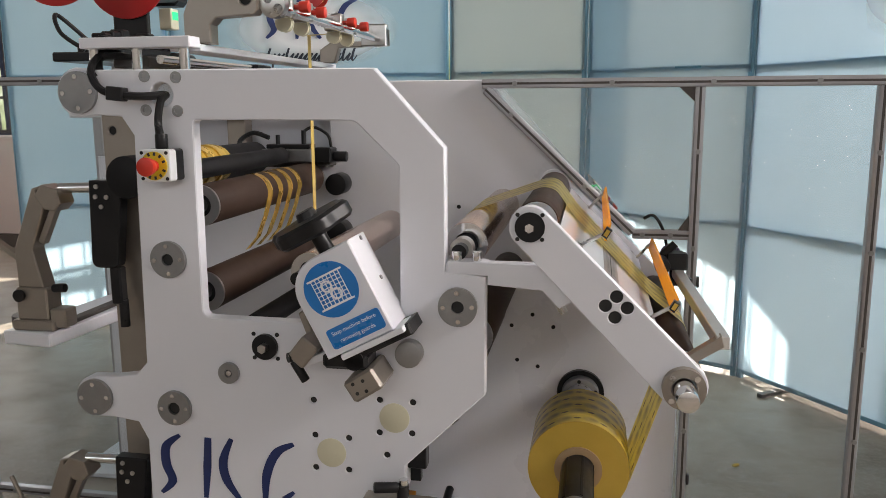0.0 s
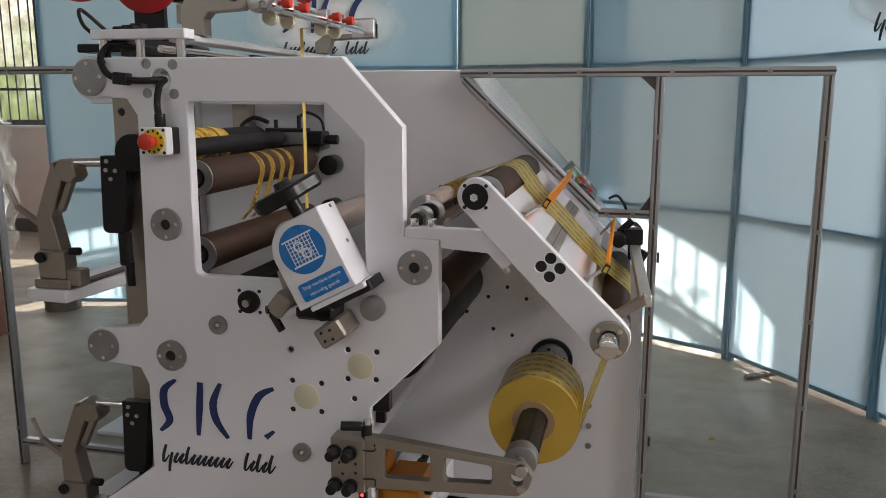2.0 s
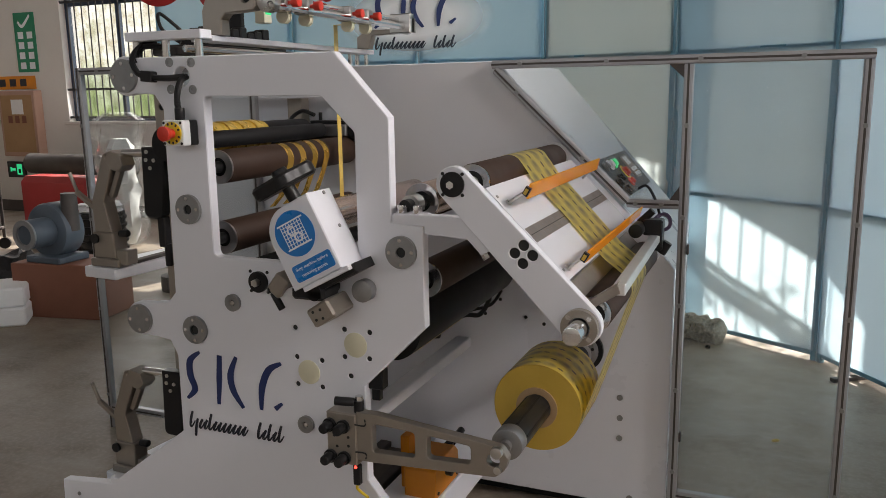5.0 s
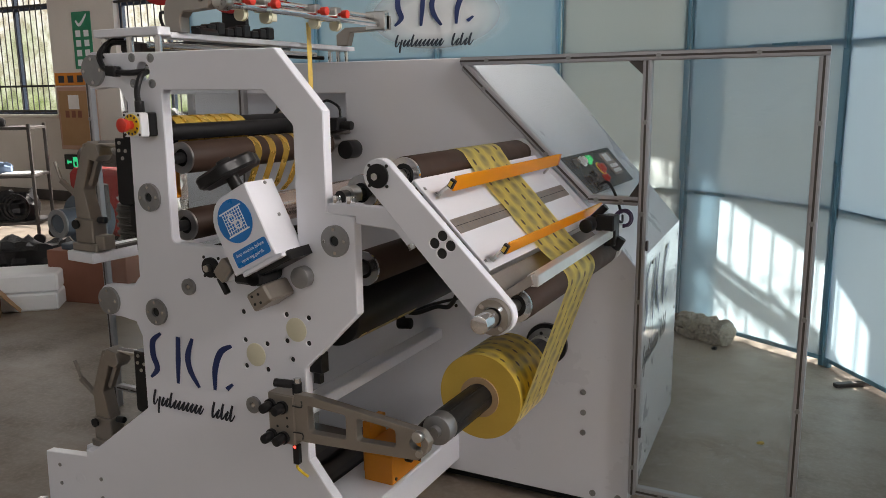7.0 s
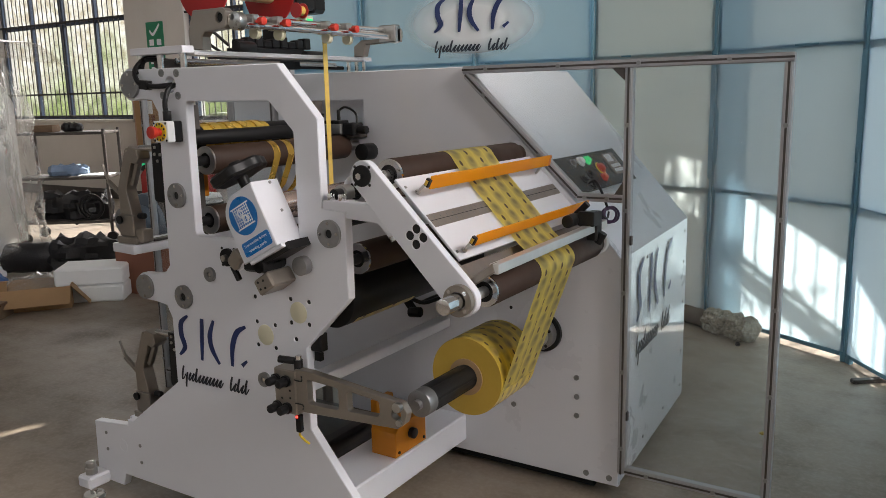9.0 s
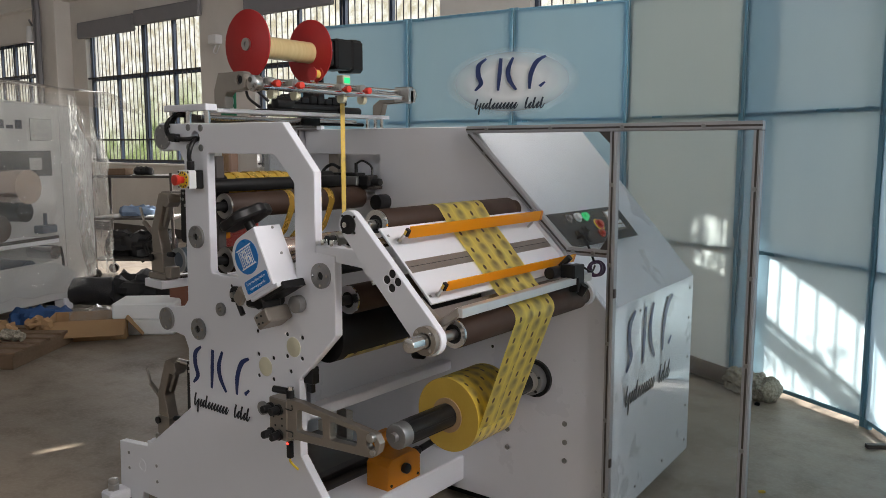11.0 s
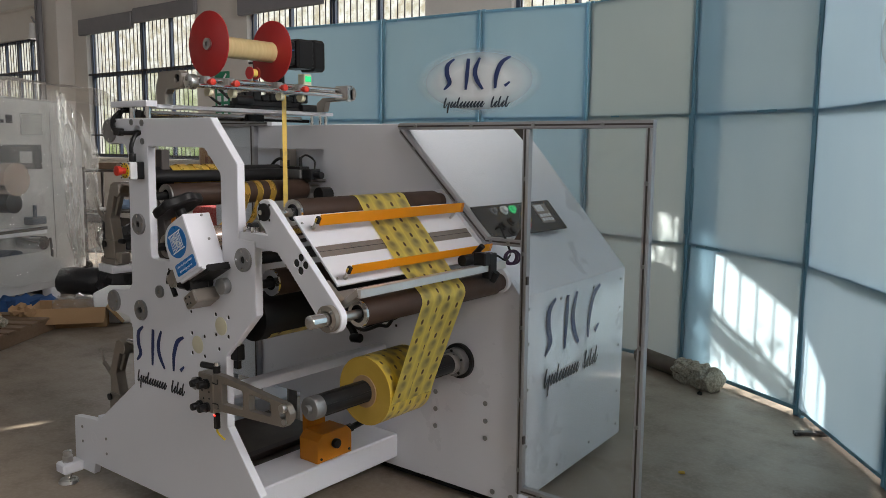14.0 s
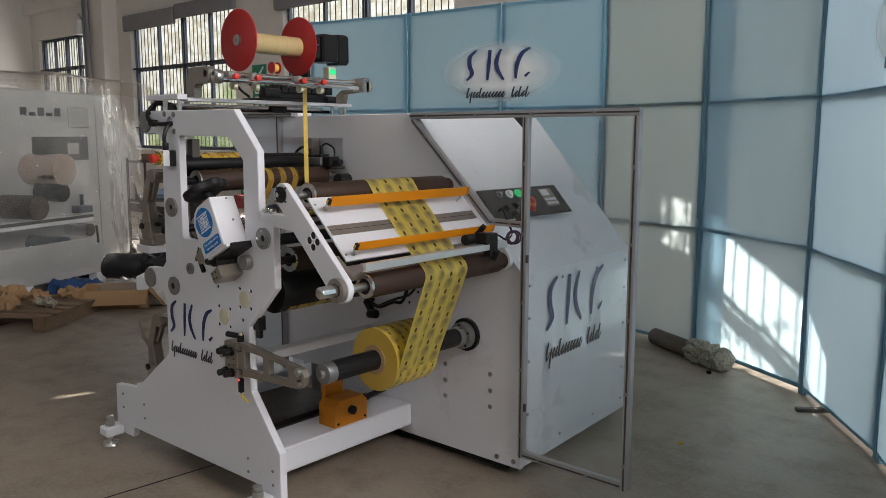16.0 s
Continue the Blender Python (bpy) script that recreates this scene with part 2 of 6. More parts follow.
M["polythene"] = clear_material("polythene_sheet", (0.95, 0.95, 0.94), 0.05, 0.09, 0.07)


def fabric_material(name, deep, pale, fine):
    """Thin blue screen cloth, through which the light of the windows behind it comes."""
    m, nt, p = nodes_of(name)
    nt.nodes.remove(p)
    out = nt.nodes["Material Output"]
    n1, n2 = noise_node(nt, 1.1, 4, 0.5, (1, 1, 0.35)), noise_node(nt, 220, 2, 0.5)
    c = mix_rgb(nt, ramp(nt, n1, 0.35, 0.65), deep, pale)
    c = mix_rgb(nt, math_node(nt, 'MULTIPLY', n2, 0.2), c, fine)
    df, tl, mx = (nt.nodes.new(k) for k in ("ShaderNodeBsdfDiffuse", "ShaderNodeBsdfTranslucent", "ShaderNodeMixShader"))
    nt.links.new(c, df.inputs[0])
    nt.links.new(mix_rgb(nt, 0.32, c, (0.86, 0.88, 0.87)), tl.inputs[0])
    mx.inputs[0].default_value = 0.74
    nt.links.new(df.outputs[0], mx.inputs[1])
    nt.links.new(tl.outputs[0], mx.inputs[2])
    nt.links.new(mx.outputs[0], out.inputs[0])
    return m


M["cloth"] = fabric_material("pale_blue_screen_cloth", (0.26, 0.46, 0.60), (0.34, 0.54, 0.65), (0.26, 0.45, 0.60))
M["cloth_blue"] = fabric_material("sky_blue_screen_cloth", (0.22, 0.45, 0.62), (0.29, 0.52, 0.66), (0.23, 0.45, 0.62))
M["cloth_grey"] = fabric_material("faded_green_grey_screen_cloth", (0.37, 0.48, 0.51), (0.45, 0.54, 0.54), (0.36, 0.47, 0.50))


def amber_material():
    m, nt, p = nodes_of("amber_acrylic")
    p.inputs["Base Color"].default_value = (0.86, 0.40, 0.03, 1)
    p.inputs["Roughness"].default_value = 0.16
    nt.links.new(mix_rgb(nt, noise_node(nt, 12), (0.92, 0.46, 0.035), (0.86, 0.38, 0.02)), p.inputs["Base Color"])
    out = nt.nodes["Material Output"]
    tl, mx = nt.nodes.new("ShaderNodeBsdfTranslucent"), nt.nodes.new("ShaderNodeMixShader")
    tl.inputs[0].default_value = (1.0, 0.60, 0.09, 1)
    mx.inputs[0].default_value = 0.6
    nt.links.new(p.outputs[0], mx.inputs[1])
    nt.links.new(tl.outputs[0], mx.inputs[2])
    nt.links.new(mx.outputs[0], out.inputs[0])
    return m


M["amber"] = amber_material()


def film_material(name, base, spot_colour, patch_colour, cells_u, cells_v, gloss):
    """Printed film: staggered rows of small dark spots and pale grey ovals over a yellow ground, laid by UV."""
    m, nt, p = nodes_of(name)
    uv = nt.nodes.new("ShaderNodeUVMap")
    uv.uv_map = "film"
    sep = nt.nodes.new("ShaderNodeSeparateXYZ")
    nt.links.new(uv.outputs[0], sep.inputs[0])
    u = math_node(nt, 'MULTIPLY', sep.outputs[0], cells_u)
    v = math_node(nt, 'MULTIPLY', sep.outputs[1], cells_v)
    row = math_node(nt, 'FLOOR', u)
    v2 = math_node(nt, 'ADD', v, math_node(nt, 'MULTIPLY', math_node(nt, 'MODULO', row, 2.0), 0.5))
    fu = math_node(nt, 'SUBTRACT', math_node(nt, 'FRACT', u), 0.5)
    fv = math_node(nt, 'SUBTRACT', math_node(nt, 'FRACT', v2), 0.5)

    def oval(cu, cv, ru, rv, edge):
        du = math_node(nt, 'DIVIDE', math_node(nt, 'SUBTRACT', fu, cu), ru)
        dv = math_node(nt, 'DIVIDE', math_node(nt, 'SUBTRACT', fv, cv), rv)
        d = math_node(nt, 'SQRT', math_node(nt, 'ADD', math_node(nt, 'MULTIPLY', du, du), math_node(nt, 'MULTIPLY', dv, dv)))
        return ramp(nt, d, 1 - edge, 1 + edge, 1.0, 0.0)

    n = noise_node(nt, 14, 3, 0.5)
    c = mix_rgb(nt, ramp(nt, n, 0.3, 0.7), base, tuple(k * 0.86 for k in base))
    lane = ramp(nt, math_node(nt, 'ABSOLUTE', fu), 0.40, 0.48, 0.0, 1.0)
    c = mix_rgb(nt, math_node(nt, 'MULTIPLY', lane, 0.55), c, tuple(min(1, k * 1.12) for k in base))
    c = mix_rgb(nt, math_node(nt, 'MULTIPLY', oval(0.0, 0.0, 0.32, 0.32, 0.3), 0.55), c, patch_colour)
    c = mix_rgb(nt, math_node(nt, 'MULTIPLY', oval(0.06, -0.10, 0.15, 0.14, 0.6), 0.5), c, tuple(k * 0.45 for k in patch_colour))
    c = mix_rgb(nt, oval(0.0, 0.48, 0.10, 0.12, 0.25), c, spot_colour)
    c = mix_rgb(nt, oval(0.0, -0.48, 0.10, 0.12, 0.25), c, spot_colour)
    nt.links.new(c, p.inputs["Base Color"])
    p.inputs["Roughness"].default_value = gloss
    p.inputs["Metallic"].default_value = 0.15
    p.inputs["Coat Weight"].default_value = 0.4
    p.inputs["Coat Roughness"].default_value = 0.15
    bump(nt, p, noise_node(nt, 30, 2, 0.5), 0.08, 0.002)
    return m


M["film"] = film_material("printed_yellow_film", (0.93, 0.77, 0.19), (0.12, 0.07, 0.03), (0.40, 0.31, 0.15), 4.0, 13.0, 0.30)
M["filmroll"] = film_material("wound_printed_film", (0.76, 0.57, 0.09), (0.10, 0.06, 0.02), (0.30, 0.22, 0.09), 5.0, 14.0, 0.34)


def ribbon_material():
    m, nt, p = nodes_of("yellow_ribbon")
    n = noise_node(nt, 26, 3, 0.5)
    nt.links.new(mix_rgb(nt, ramp(nt, n, 0.50, 0.75), (0.70, 0.50, 0.11), (0.50, 0.36, 0.12)), p.inputs["Base Color"])
    p.inputs["Roughness"].default_value = 0.3
    p.inputs["Coat Weight"].default_value = 0.4
    return m


M["ribbon"] = ribbon_material()
M["palegold"] = surface("pale_gold_ribbon", (0.66, 0.52, 0.27), (0.52, 0.38, 0.17), 0.34, big=6, fine=90, amount=0.8, relief=0.1, stretch=(1, 9, 1), coat=0.3)


def lit(name, colour, strength):
    m, nt, p = nodes_of(name)
    p.inputs["Base Color"].default_value = (*[c * 0.4 for c in colour], 1)
    p.inputs["Emission Color"].default_value = (*colour, 1)
    p.inputs["Emission Strength"].default_value = strength
    return m


M["exit"] = lit("lit_green_exit_sign", (0.02, 0.80, 0.26), 0.42)
M["exitdim"] = lit("dim_green_exit_sign", (0.02, 0.60, 0.24), 0.35)
M["led"] = lit("red_led", (1.0, 0.03, 0.02), 3.0)
M["greenlamp"] = lit("green_button_lamp", (0.05, 0.8, 0.25), 0.2)

# ---- mesh helpers ----


def thing(name, base=(0, 0, 0), label="", category="", group="", kind=""):
    o = new(name)
    o.location = base
    o.empty_display_size = 0.05
    return tagged(o, label, category, group, kind)


def root_of(o):
    while o.parent:
        o = o.parent
    return o


def part(name, bm, material, parent=None, label="", smooth=True, shift=True):
    """Links a bmesh, given in the world's metres, as one mesh object under a thing or a part."""
    if parent is not None and shift:
        bmesh.ops.translate(bm, verts=bm.verts, vec=-Vector(root_of(parent).location))
    me = bpy.data.meshes.new(name)
    bmesh.ops.recalc_face_normals(bm, faces=bm.faces)
    if smooth:
        for f in bm.faces:
            f.smooth = True
        for e in bm.edges:
            if len(e.link_faces) == 2 and e.calc_face_angle(0) > radians(34):
                e.smooth = False
    bm.to_mesh(me)
    bm.free()
    me.materials.append(M[material])
    o = new(name, me)
    if parent is not None:
        o.parent = parent
    return tagged(o, label)


def join(*bms):
    """Several bmeshes as one."""
    out = bmesh.new()
    for b in bms:
        me = bpy.data.meshes.new("tmp")
        b.to_mesh(me)
        b.free()
        out.from_mesh(me)
        bpy.data.meshes.remove(me)
    return out


def box(lo, hi, bevel=0.002, m=None):
    bm = bmesh.new()
    bmesh.ops.create_cube(bm, size=1.0)
    lo, hi = Vector(lo), Vector(hi)
    for v in bm.verts:
        v.co = Vector((lo[i] + (v.co[i] + 0.5) * (hi[i] - lo[i]) for i in range(3)))
    if bevel:
        bmesh.ops.bevel(bm, geom=list(bm.edges), offset=min(bevel, 0.3 * min(hi - lo)), segments=1, affect='EDGES', profile=0.5)
    if m:
        bm.transform(m)
    return bm


def bar(a, b, w, h, up=(0, 0, 1), bevel=0.002):
    """A square bar from a to b, w wide across and h high along up."""
    a, b, up = Vector(a), Vector(b), Vector(up)
    d = (b - a)
    L = d.length
    d.normalize()
    s = d.cross(up).normalized()
    u = s.cross(d)
    m = Matrix.Translation((a + b) / 2) @ Matrix((s, d, u)).transposed().to_4x4()
    return box((-w / 2, -L / 2, -h / 2), (w / 2, L / 2, h / 2), bevel, m)


def rod(a, b, r, r2=None, seg=20, bevel=0.0, cap=True):
    a, b = Vector(a), Vector(b)
    bm = bmesh.new()
    bmesh.ops.create_cone(bm, cap_ends=cap, segments=seg, radius1=r, radius2=r if r2 is None else r2, depth=(b - a).length)
    if bevel:
        rim = [e for e in bm.edges if len(e.link_faces) == 2 and e.calc_face_angle(0) > 1.0]
        bmesh.ops.bevel(bm, geom=rim, offset=bevel, segments=2, affect='EDGES', profile=0.5)
    bm.transform(Matrix.Translation((a + b) / 2) @ (b - a).to_track_quat('Z', 'Y').to_matrix().to_4x4())
    return bm


def ring(a, b, r_out, r_in, seg=28):
    """A pipe's length from a to b."""
    a, b = Vector(a), Vector(b)
    q = (b - a).to_track_quat('Z', 'Y').to_matrix().to_4x4()
    L = (b - a).length
    bm = bmesh.new()
    loops = []
    for r, z in ((r_out, 0), (r_out, L), (r_in, L), (r_in, 0)):
        loops.append([bm.verts.new((r * math.cos(2 * math.pi * i / seg), r * math.sin(2 * math.pi * i / seg), z)) for i in range(seg)])
    for k in range(4):
        A, B = loops[k], loops[(k + 1) % 4]
        for i in range(seg):
            bm.faces.new((A[i], A[(i + 1) % seg], B[(i + 1) % seg], B[i]))
    bm.transform(Matrix.Translation(a) @ q)
    return bm


def arc(cx, cz, r, a0, a1, n=10):
    return [(cx + r * math.cos(radians(a0 + (a1 - a0) * i / n)), cz + r * math.sin(radians(a0 + (a1 - a0) * i / n))) for i in range(n + 1)]


def fillet(pts, radii, n=5):
    """Rounds the corners of a closed outline; radii: one, or one for each corner."""
    out = []
    k = len(pts)
    for i, p in enumerate(pts):
        r = radii[i] if isinstance(radii, (list, tuple)) else radii
        p = Vector(p)
        a, b = Vector(pts[i - 1]) - p, Vector(pts[(i + 1) % k]) - p
        if r <= 0:
            out.append(tuple(p))
            continue
        la, lb = a.length, b.length
        a.normalize(), b.normalize()
        ang = a.angle(b)
        t = min(r / math.tan(ang / 2), 0.45 * la, 0.45 * lb)
        for j in range(n + 1):
            s = j / n
            q = (1 - s) ** 2 * (p + a * t) + 2 * s * (1 - s) * p + s * s * (p + b * t)
            out.append(tuple(q))
    return out


def slab(outline, holes, lo, hi, axis='y', bevel=0.0):
    """A flat plate: an outline with holes, pushed out along an axis from lo to hi.
    axis y: points are (x, z); axis x: (y, z); axis z: (x, y)."""
    bm = bmesh.new()
    edges = []
    for loop in [outline, *holes]:
        vs = [bm.verts.new((p[0], p[1], 0)) for p in loop]
        edges += [bm.edges.new((vs[i], vs[(i + 1) % len(vs)])) for i in range(len(vs))]
    bmesh.ops.triangle_fill(bm, edges=edges, use_beauty=True, use_dissolve=False)
    face = list(bm.faces)
    got = bmesh.ops.extrude_face_region(bm, geom=face)
    top = [g for g in got["geom"] if isinstance(g, bmesh.types.BMVert)]
    bmesh.ops.translate(bm, verts=top, vec=(0, 0, hi - lo))
    bmesh.ops.translate(bm, verts=bm.verts, vec=(0, 0, lo))
    if bevel:
        rim = [e for e in bm.edges if len(e.link_faces) == 2 and e.calc_face_angle(0) > 1.2 and abs(e.verts[0].co.z - e.verts[1].co.z) < 1e-6]
        bmesh.ops.bevel(bm, geom=rim, offset=bevel, segments=1, affect='EDGES', profile=0.5)
    for v in bm.verts:
        a, b, c = v.co
        v.co = (a, c, b) if axis == 'y' else (c, a, b) if axis == 'x' else (a, b, c)
    return bm


def circle(cx, cz, r, n=20):
    return [(cx + r * math.cos(2 * math.pi * i / n), cz + r * math.sin(2 * math.pi * i / n)) for i in range(n)]


def cable(pts, r, seg=8, steps=8):
    """A round cable along a smooth line through the points."""
    P = [Vector(p) for p in pts]
    line = []
    for i in range(len(P) - 1):
        p0, p1, p2, p3 = P[max(i - 1, 0)], P[i], P[i + 1], P[min(i + 2, len(P) - 1)]
        for j in range(steps):
            t = j / steps
            line.append(0.5 * ((2 * p1) + (p2 - p0) * t + (2 * p0 - 5 * p1 + 4 * p2 - p3) * t * t + (3 * p1 - p0 - 3 * p2 + p3) * t ** 3))
    line.append(P[-1])
    bm = bmesh.new()
    rings = []
    for i, p in enumerate(line):
        d = (line[min(i + 1, len(line) - 1)] - line[max(i - 1, 0)]).normalized()
        q = d.to_track_quat('Z', 'Y')
        rings.append([bm.verts.new(p + q @ Vector((r * math.cos(2 * math.pi * k / seg), r * math.sin(2 * math.pi * k / seg), 0))) for k in range(seg)])
    for a, b in zip(rings, rings[1:]):
        for k in range(seg):
            bm.faces.new((a[k], a[(k + 1) % seg], b[(k + 1) % seg], b[k]))
    bm.faces.new(rings[0][::-1])
    bm.faces.new(rings[-1])
    return bm


def web(line, y0, y1, thick=0.0012):
    """A film strip that follows (x, z) points, from y0 to y1, with UV: u across, v along in metres."""
    bm = bmesh.new()
    uvl = bm.loops.layers.uv.new("film")
    run, s = [0.0], 0.0
    for a, b in zip(line, line[1:]):
        s += math.dist(a, b)
        run.append(s)
    cols = 6
    grid = [[bm.verts.new((x, y0 + (y1 - y0) * c / cols, z)) for c in range(cols + 1)] for x, z in line]
    for i in range(len(line) - 1):
        for c in range(cols):
            f = bm.faces.new((grid[i][c], grid[i][c + 1], grid[i + 1][c + 1], grid[i + 1][c]))
            for lp, (uu, vv) in zip(f.loops, ((c / cols, run[i]), ((c + 1) / cols, run[i]), ((c + 1) / cols, run[i + 1]), (c / cols, run[i + 1]))):
                lp[uvl].uv = (uu, vv)
    bmesh.ops.solidify(bm, geom=list(bm.faces), thickness=thick)
    return bm


def stroke(pts, widths, y, axis='y', n=8, lift=0.0008):
    """A brush stroke: a flat ribbon of changing width through (x, z) points, on the plane y."""
    P = [Vector(p) for p in pts]
    line, ws = [], []
    for i in range(len(P) - 1):
        p0, p1, p2, p3 = P[max(i - 1, 0)], P[i], P[i + 1], P[min(i + 2, len(P) - 1)]
        for j in range(n):
            t = j / n
            line.append(0.5 * ((2 * p1) + (p2 - p0) * t + (2 * p0 - 5 * p1 + 4 * p2 - p3) * t * t + (3 * p1 - p0 - 3 * p2 + p3) * t ** 3))
            ws.append(widths[i] * (1 - t) + widths[i + 1] * t)
    line.append(P[-1])
    ws.append(widths[-1])
    bm = bmesh.new()
    L, R = [], []
    for i, p in enumerate(line):
        d = (line[min(i + 1, len(line) - 1)] - line[max(i - 1, 0)]).normalized()
        nrm = Vector((-d[1], d[0])) * ws[i] / 2
        for side, q in ((L, p + nrm), (R, p - nrm)):
            side.append(bm.verts.new((q[0], 0, q[1])))
    for i in range(len(line) - 1):
        bm.faces.new((L[i], L[i + 1], R[i + 1], R[i]))
    got = bmesh.ops.extrude_face_region(bm, geom=list(bm.faces))
    bmesh.ops.translate(bm, verts=[g for g in got["geom"] if isinstance(g, bmesh.types.BMVert)], vec=(0, -lift, 0))
    bmesh.ops.translate(bm, verts=bm.verts, vec=(0, y, 0))
    return bm

# ---------- the hall ----------
W_X = (-17.0, 8.0)
W_Y = (-8.0, 6.4)
H_HALL = 6.2
floor_bm = box((W_X[0] - 0.3, W_Y[0] - 0.3, -0.25), (W_X[1] + 0.3, W_Y[1] + 0.3, 0.0), 0)
tagged(part("floor", floor_bm, "floor"), "worn brown-grey concrete floor with stains", "floor", kind="structure")
tagged(part("floor_joint", bar((-0.21, -2.6, 0.0), (0.11, 0.9, 0.0), 0.007, 0.004, (0, 0, 1), 0), "hole"), "thin dark joint line in the concrete floor", "joint", kind="structure")
tagged(part("ground", box((-120, W_Y[1] + 0.3, -0.3), (120, 60, -0.1), 0), "floor"), "bare ground outside the hall", "ground", kind="structure")
# out of view; its grey is chosen to cut the fill light below
tagged(part("ceiling", box((W_X[0] - 0.3, W_Y[0] - 0.3, H_HALL), (W_X[1] + 0.3, W_Y[1] + 0.3, H_HALL + 0.2), 0), "ceiling"),
       "plain grey hall ceiling", "ceiling", kind="structure")

# north wall with barred windows (x from, x to, sill, head)
# the three small ones are unseen openings, added to throw spots of sun
WINDOWS = [(-17.0 + 0.4, -14.2, 1.9, 3.76), (-12.3, -8.75, 1.30, 3.82), (-7.40, -3.78, 1.28, 3.76), (1.88, 3.22, 1.30, 3.69), (1.36, 1.76, 3.08, 3.74), (-2.45, 0.85, 1.28, 3.46), (0.36, 0.54, 5.35, 5.80), (-0.42, -0.28, 5.40, 5.75)]
outline = [(W_X[0] - 0.3, 0), (W_X[1] + 0.3, 0), (W_X[1] + 0.3, H_HALL), (W_X[0] - 0.3, H_HALL)]
holes = [[(a, s), (b, s), (b, h), (a, h)] for a, b, s, h in WINDOWS]
tagged(part("wall_north", slab(outline, holes, W_Y[1], W_Y[1] + 0.28), "wall", smooth=False), "scuffed off-white plaster wall with barred windows", "wall", kind="structure")
tagged(part("wall_south", box((W_X[0], W_Y[0] - 0.25, 0), (W_X[1], W_Y[0], H_HALL), 0), "wall"), "plain off-white plaster wall", "wall", kind="structure")
tagged(part("wall_west", box((W_X[0] - 0.25, W_Y[0], 0), (W_X[0], W_Y[1], H_HALL), 0), "wall"), "plain off-white plaster wall", "wall", kind="structure")
tagged(part("wall_east", box((W_X[1], W_Y[0], 0), (W_X[1] + 0.25, W_Y[1], H_HALL), 0), "wall"), "plain off-white plaster wall", "wall", kind="structure")
tagged(part("baseboard", box((W_X[0], W_Y[1] - 0.012, 0), (W_X[1], W_Y[1], 0.16), 0.003), "cart"), "dark painted skirting along the wall", "baseboard", kind="structure")
for px in (-13.1,):
    tagged(part("trim", box((px - 0.42, W_Y[1] - 0.32, 0), (px + 0.30, W_Y[1], H_HALL), 0.01), "wall"), "off-white plastered wall pillar", "pillar", kind="structure")
for k, px in enumerate((-13.42, -13.28)):
    tagged(part("drain_pipe", rod((px, W_Y[1] - 0.40, 0), (px, W_Y[1] - 0.40, H_HALL), 0.045 if k else 0.03, seg=12), "blind"),
           "grey plastic pipe running down the wall pillar", "pipe")
part_beam = tagged(part("trim", box((W_X[0], W_Y[1] - 0.16, 4.35), (W_X[1], W_Y[1], 4.62), 0.01), "wall"), "off-white wall beam", "beam", kind="structure")


def barred_window(n, a, b, s, h, cols, blind, pitch=0.125):
    y = W_Y[1] + 0.10
    w = thing("window_%d" % n, (a, y, s), "dark blue steel window with vertical iron bars", "window", kind="structure")
    fw = 0.055
    part("window_frame", slab([(a, s), (b, s), (b, h), (a, h)], [[(a + fw, s + fw), (b - fw, s + fw), (b - fw, h - fw), (a + fw, h - fw)]], y, y + 0.06), "winframe", w)
    mid = s + (h - s) * 0.62 if n < 4 else 3.04
    th = 0.03 if n < 4 else 0.05
    tall = h - s > 1
    if tall:
        part("transom", box((a + fw, y + 0.003, mid - th), (b - fw, y + 0.05, mid + th), 0.002), "winframe", w)
    for i in range(1, cols):
        x = a + (b - a) * i / cols
        wd = 0.055 if i % 2 == 0 else 0.028
        part("mullion", box((x - wd, y - 0.004, s + fw), (x + wd, y + 0.055, h - fw), 0.002), "winframe", w)
    xb = a + 0.12
    k = 0
    while xb < b - 0.08:
        part("window_bar", rod((xb, y - 0.07, s + 0.02), (xb, y - 0.07, h - 0.02), 0.009, seg=6), "bars", w)
        xb += pitch
    for zz in ((s + 0.42, mid + 0.02, s + 0.05) if tall else (s + 0.05,)):
        part("cross_bar", box((a, y - 0.085, zz - 0.015), (b, y - 0.058, zz + 0.015), 0), "bars", w)
    part("window_sill", box((a - 0.05, W_Y[1] - 0.05, s - 0.045), (b + 0.05, W_Y[1] + 0.08, s - 0.004), 0.004), "wall", w)
    g = part("pane", box((a + fw, y + 0.02, s + fw), (b - fw, y + 0.024, h - fw), 0), "glass", w)
    g.visible_shadow = False
    if blind:
        half = (a + b) / 2
        part("roller_blind", box((a - 0.12, W_Y[1] - 0.10, h - 0.20), (half - 0.02, W_Y[1] - 0.02, h + 0.10), 0.02), "blind", w, "grey roller blind cassette")
        part("roller_blind", box((half + 0.02, W_Y[1] - 0.10, h - 0.12), (b + 0.12, W_Y[1] - 0.02, h + 0.14), 0.02), "blind", w, "grey roller blind cassette")


for n, (a, b, s, h) in enumerate(WINDOWS):
    barred_window(n + 1, a, b, s, h, 4 if n < 3 or n == 5 else 1, 0 < n < 3, 0.125 if n < 3 else 0.15)


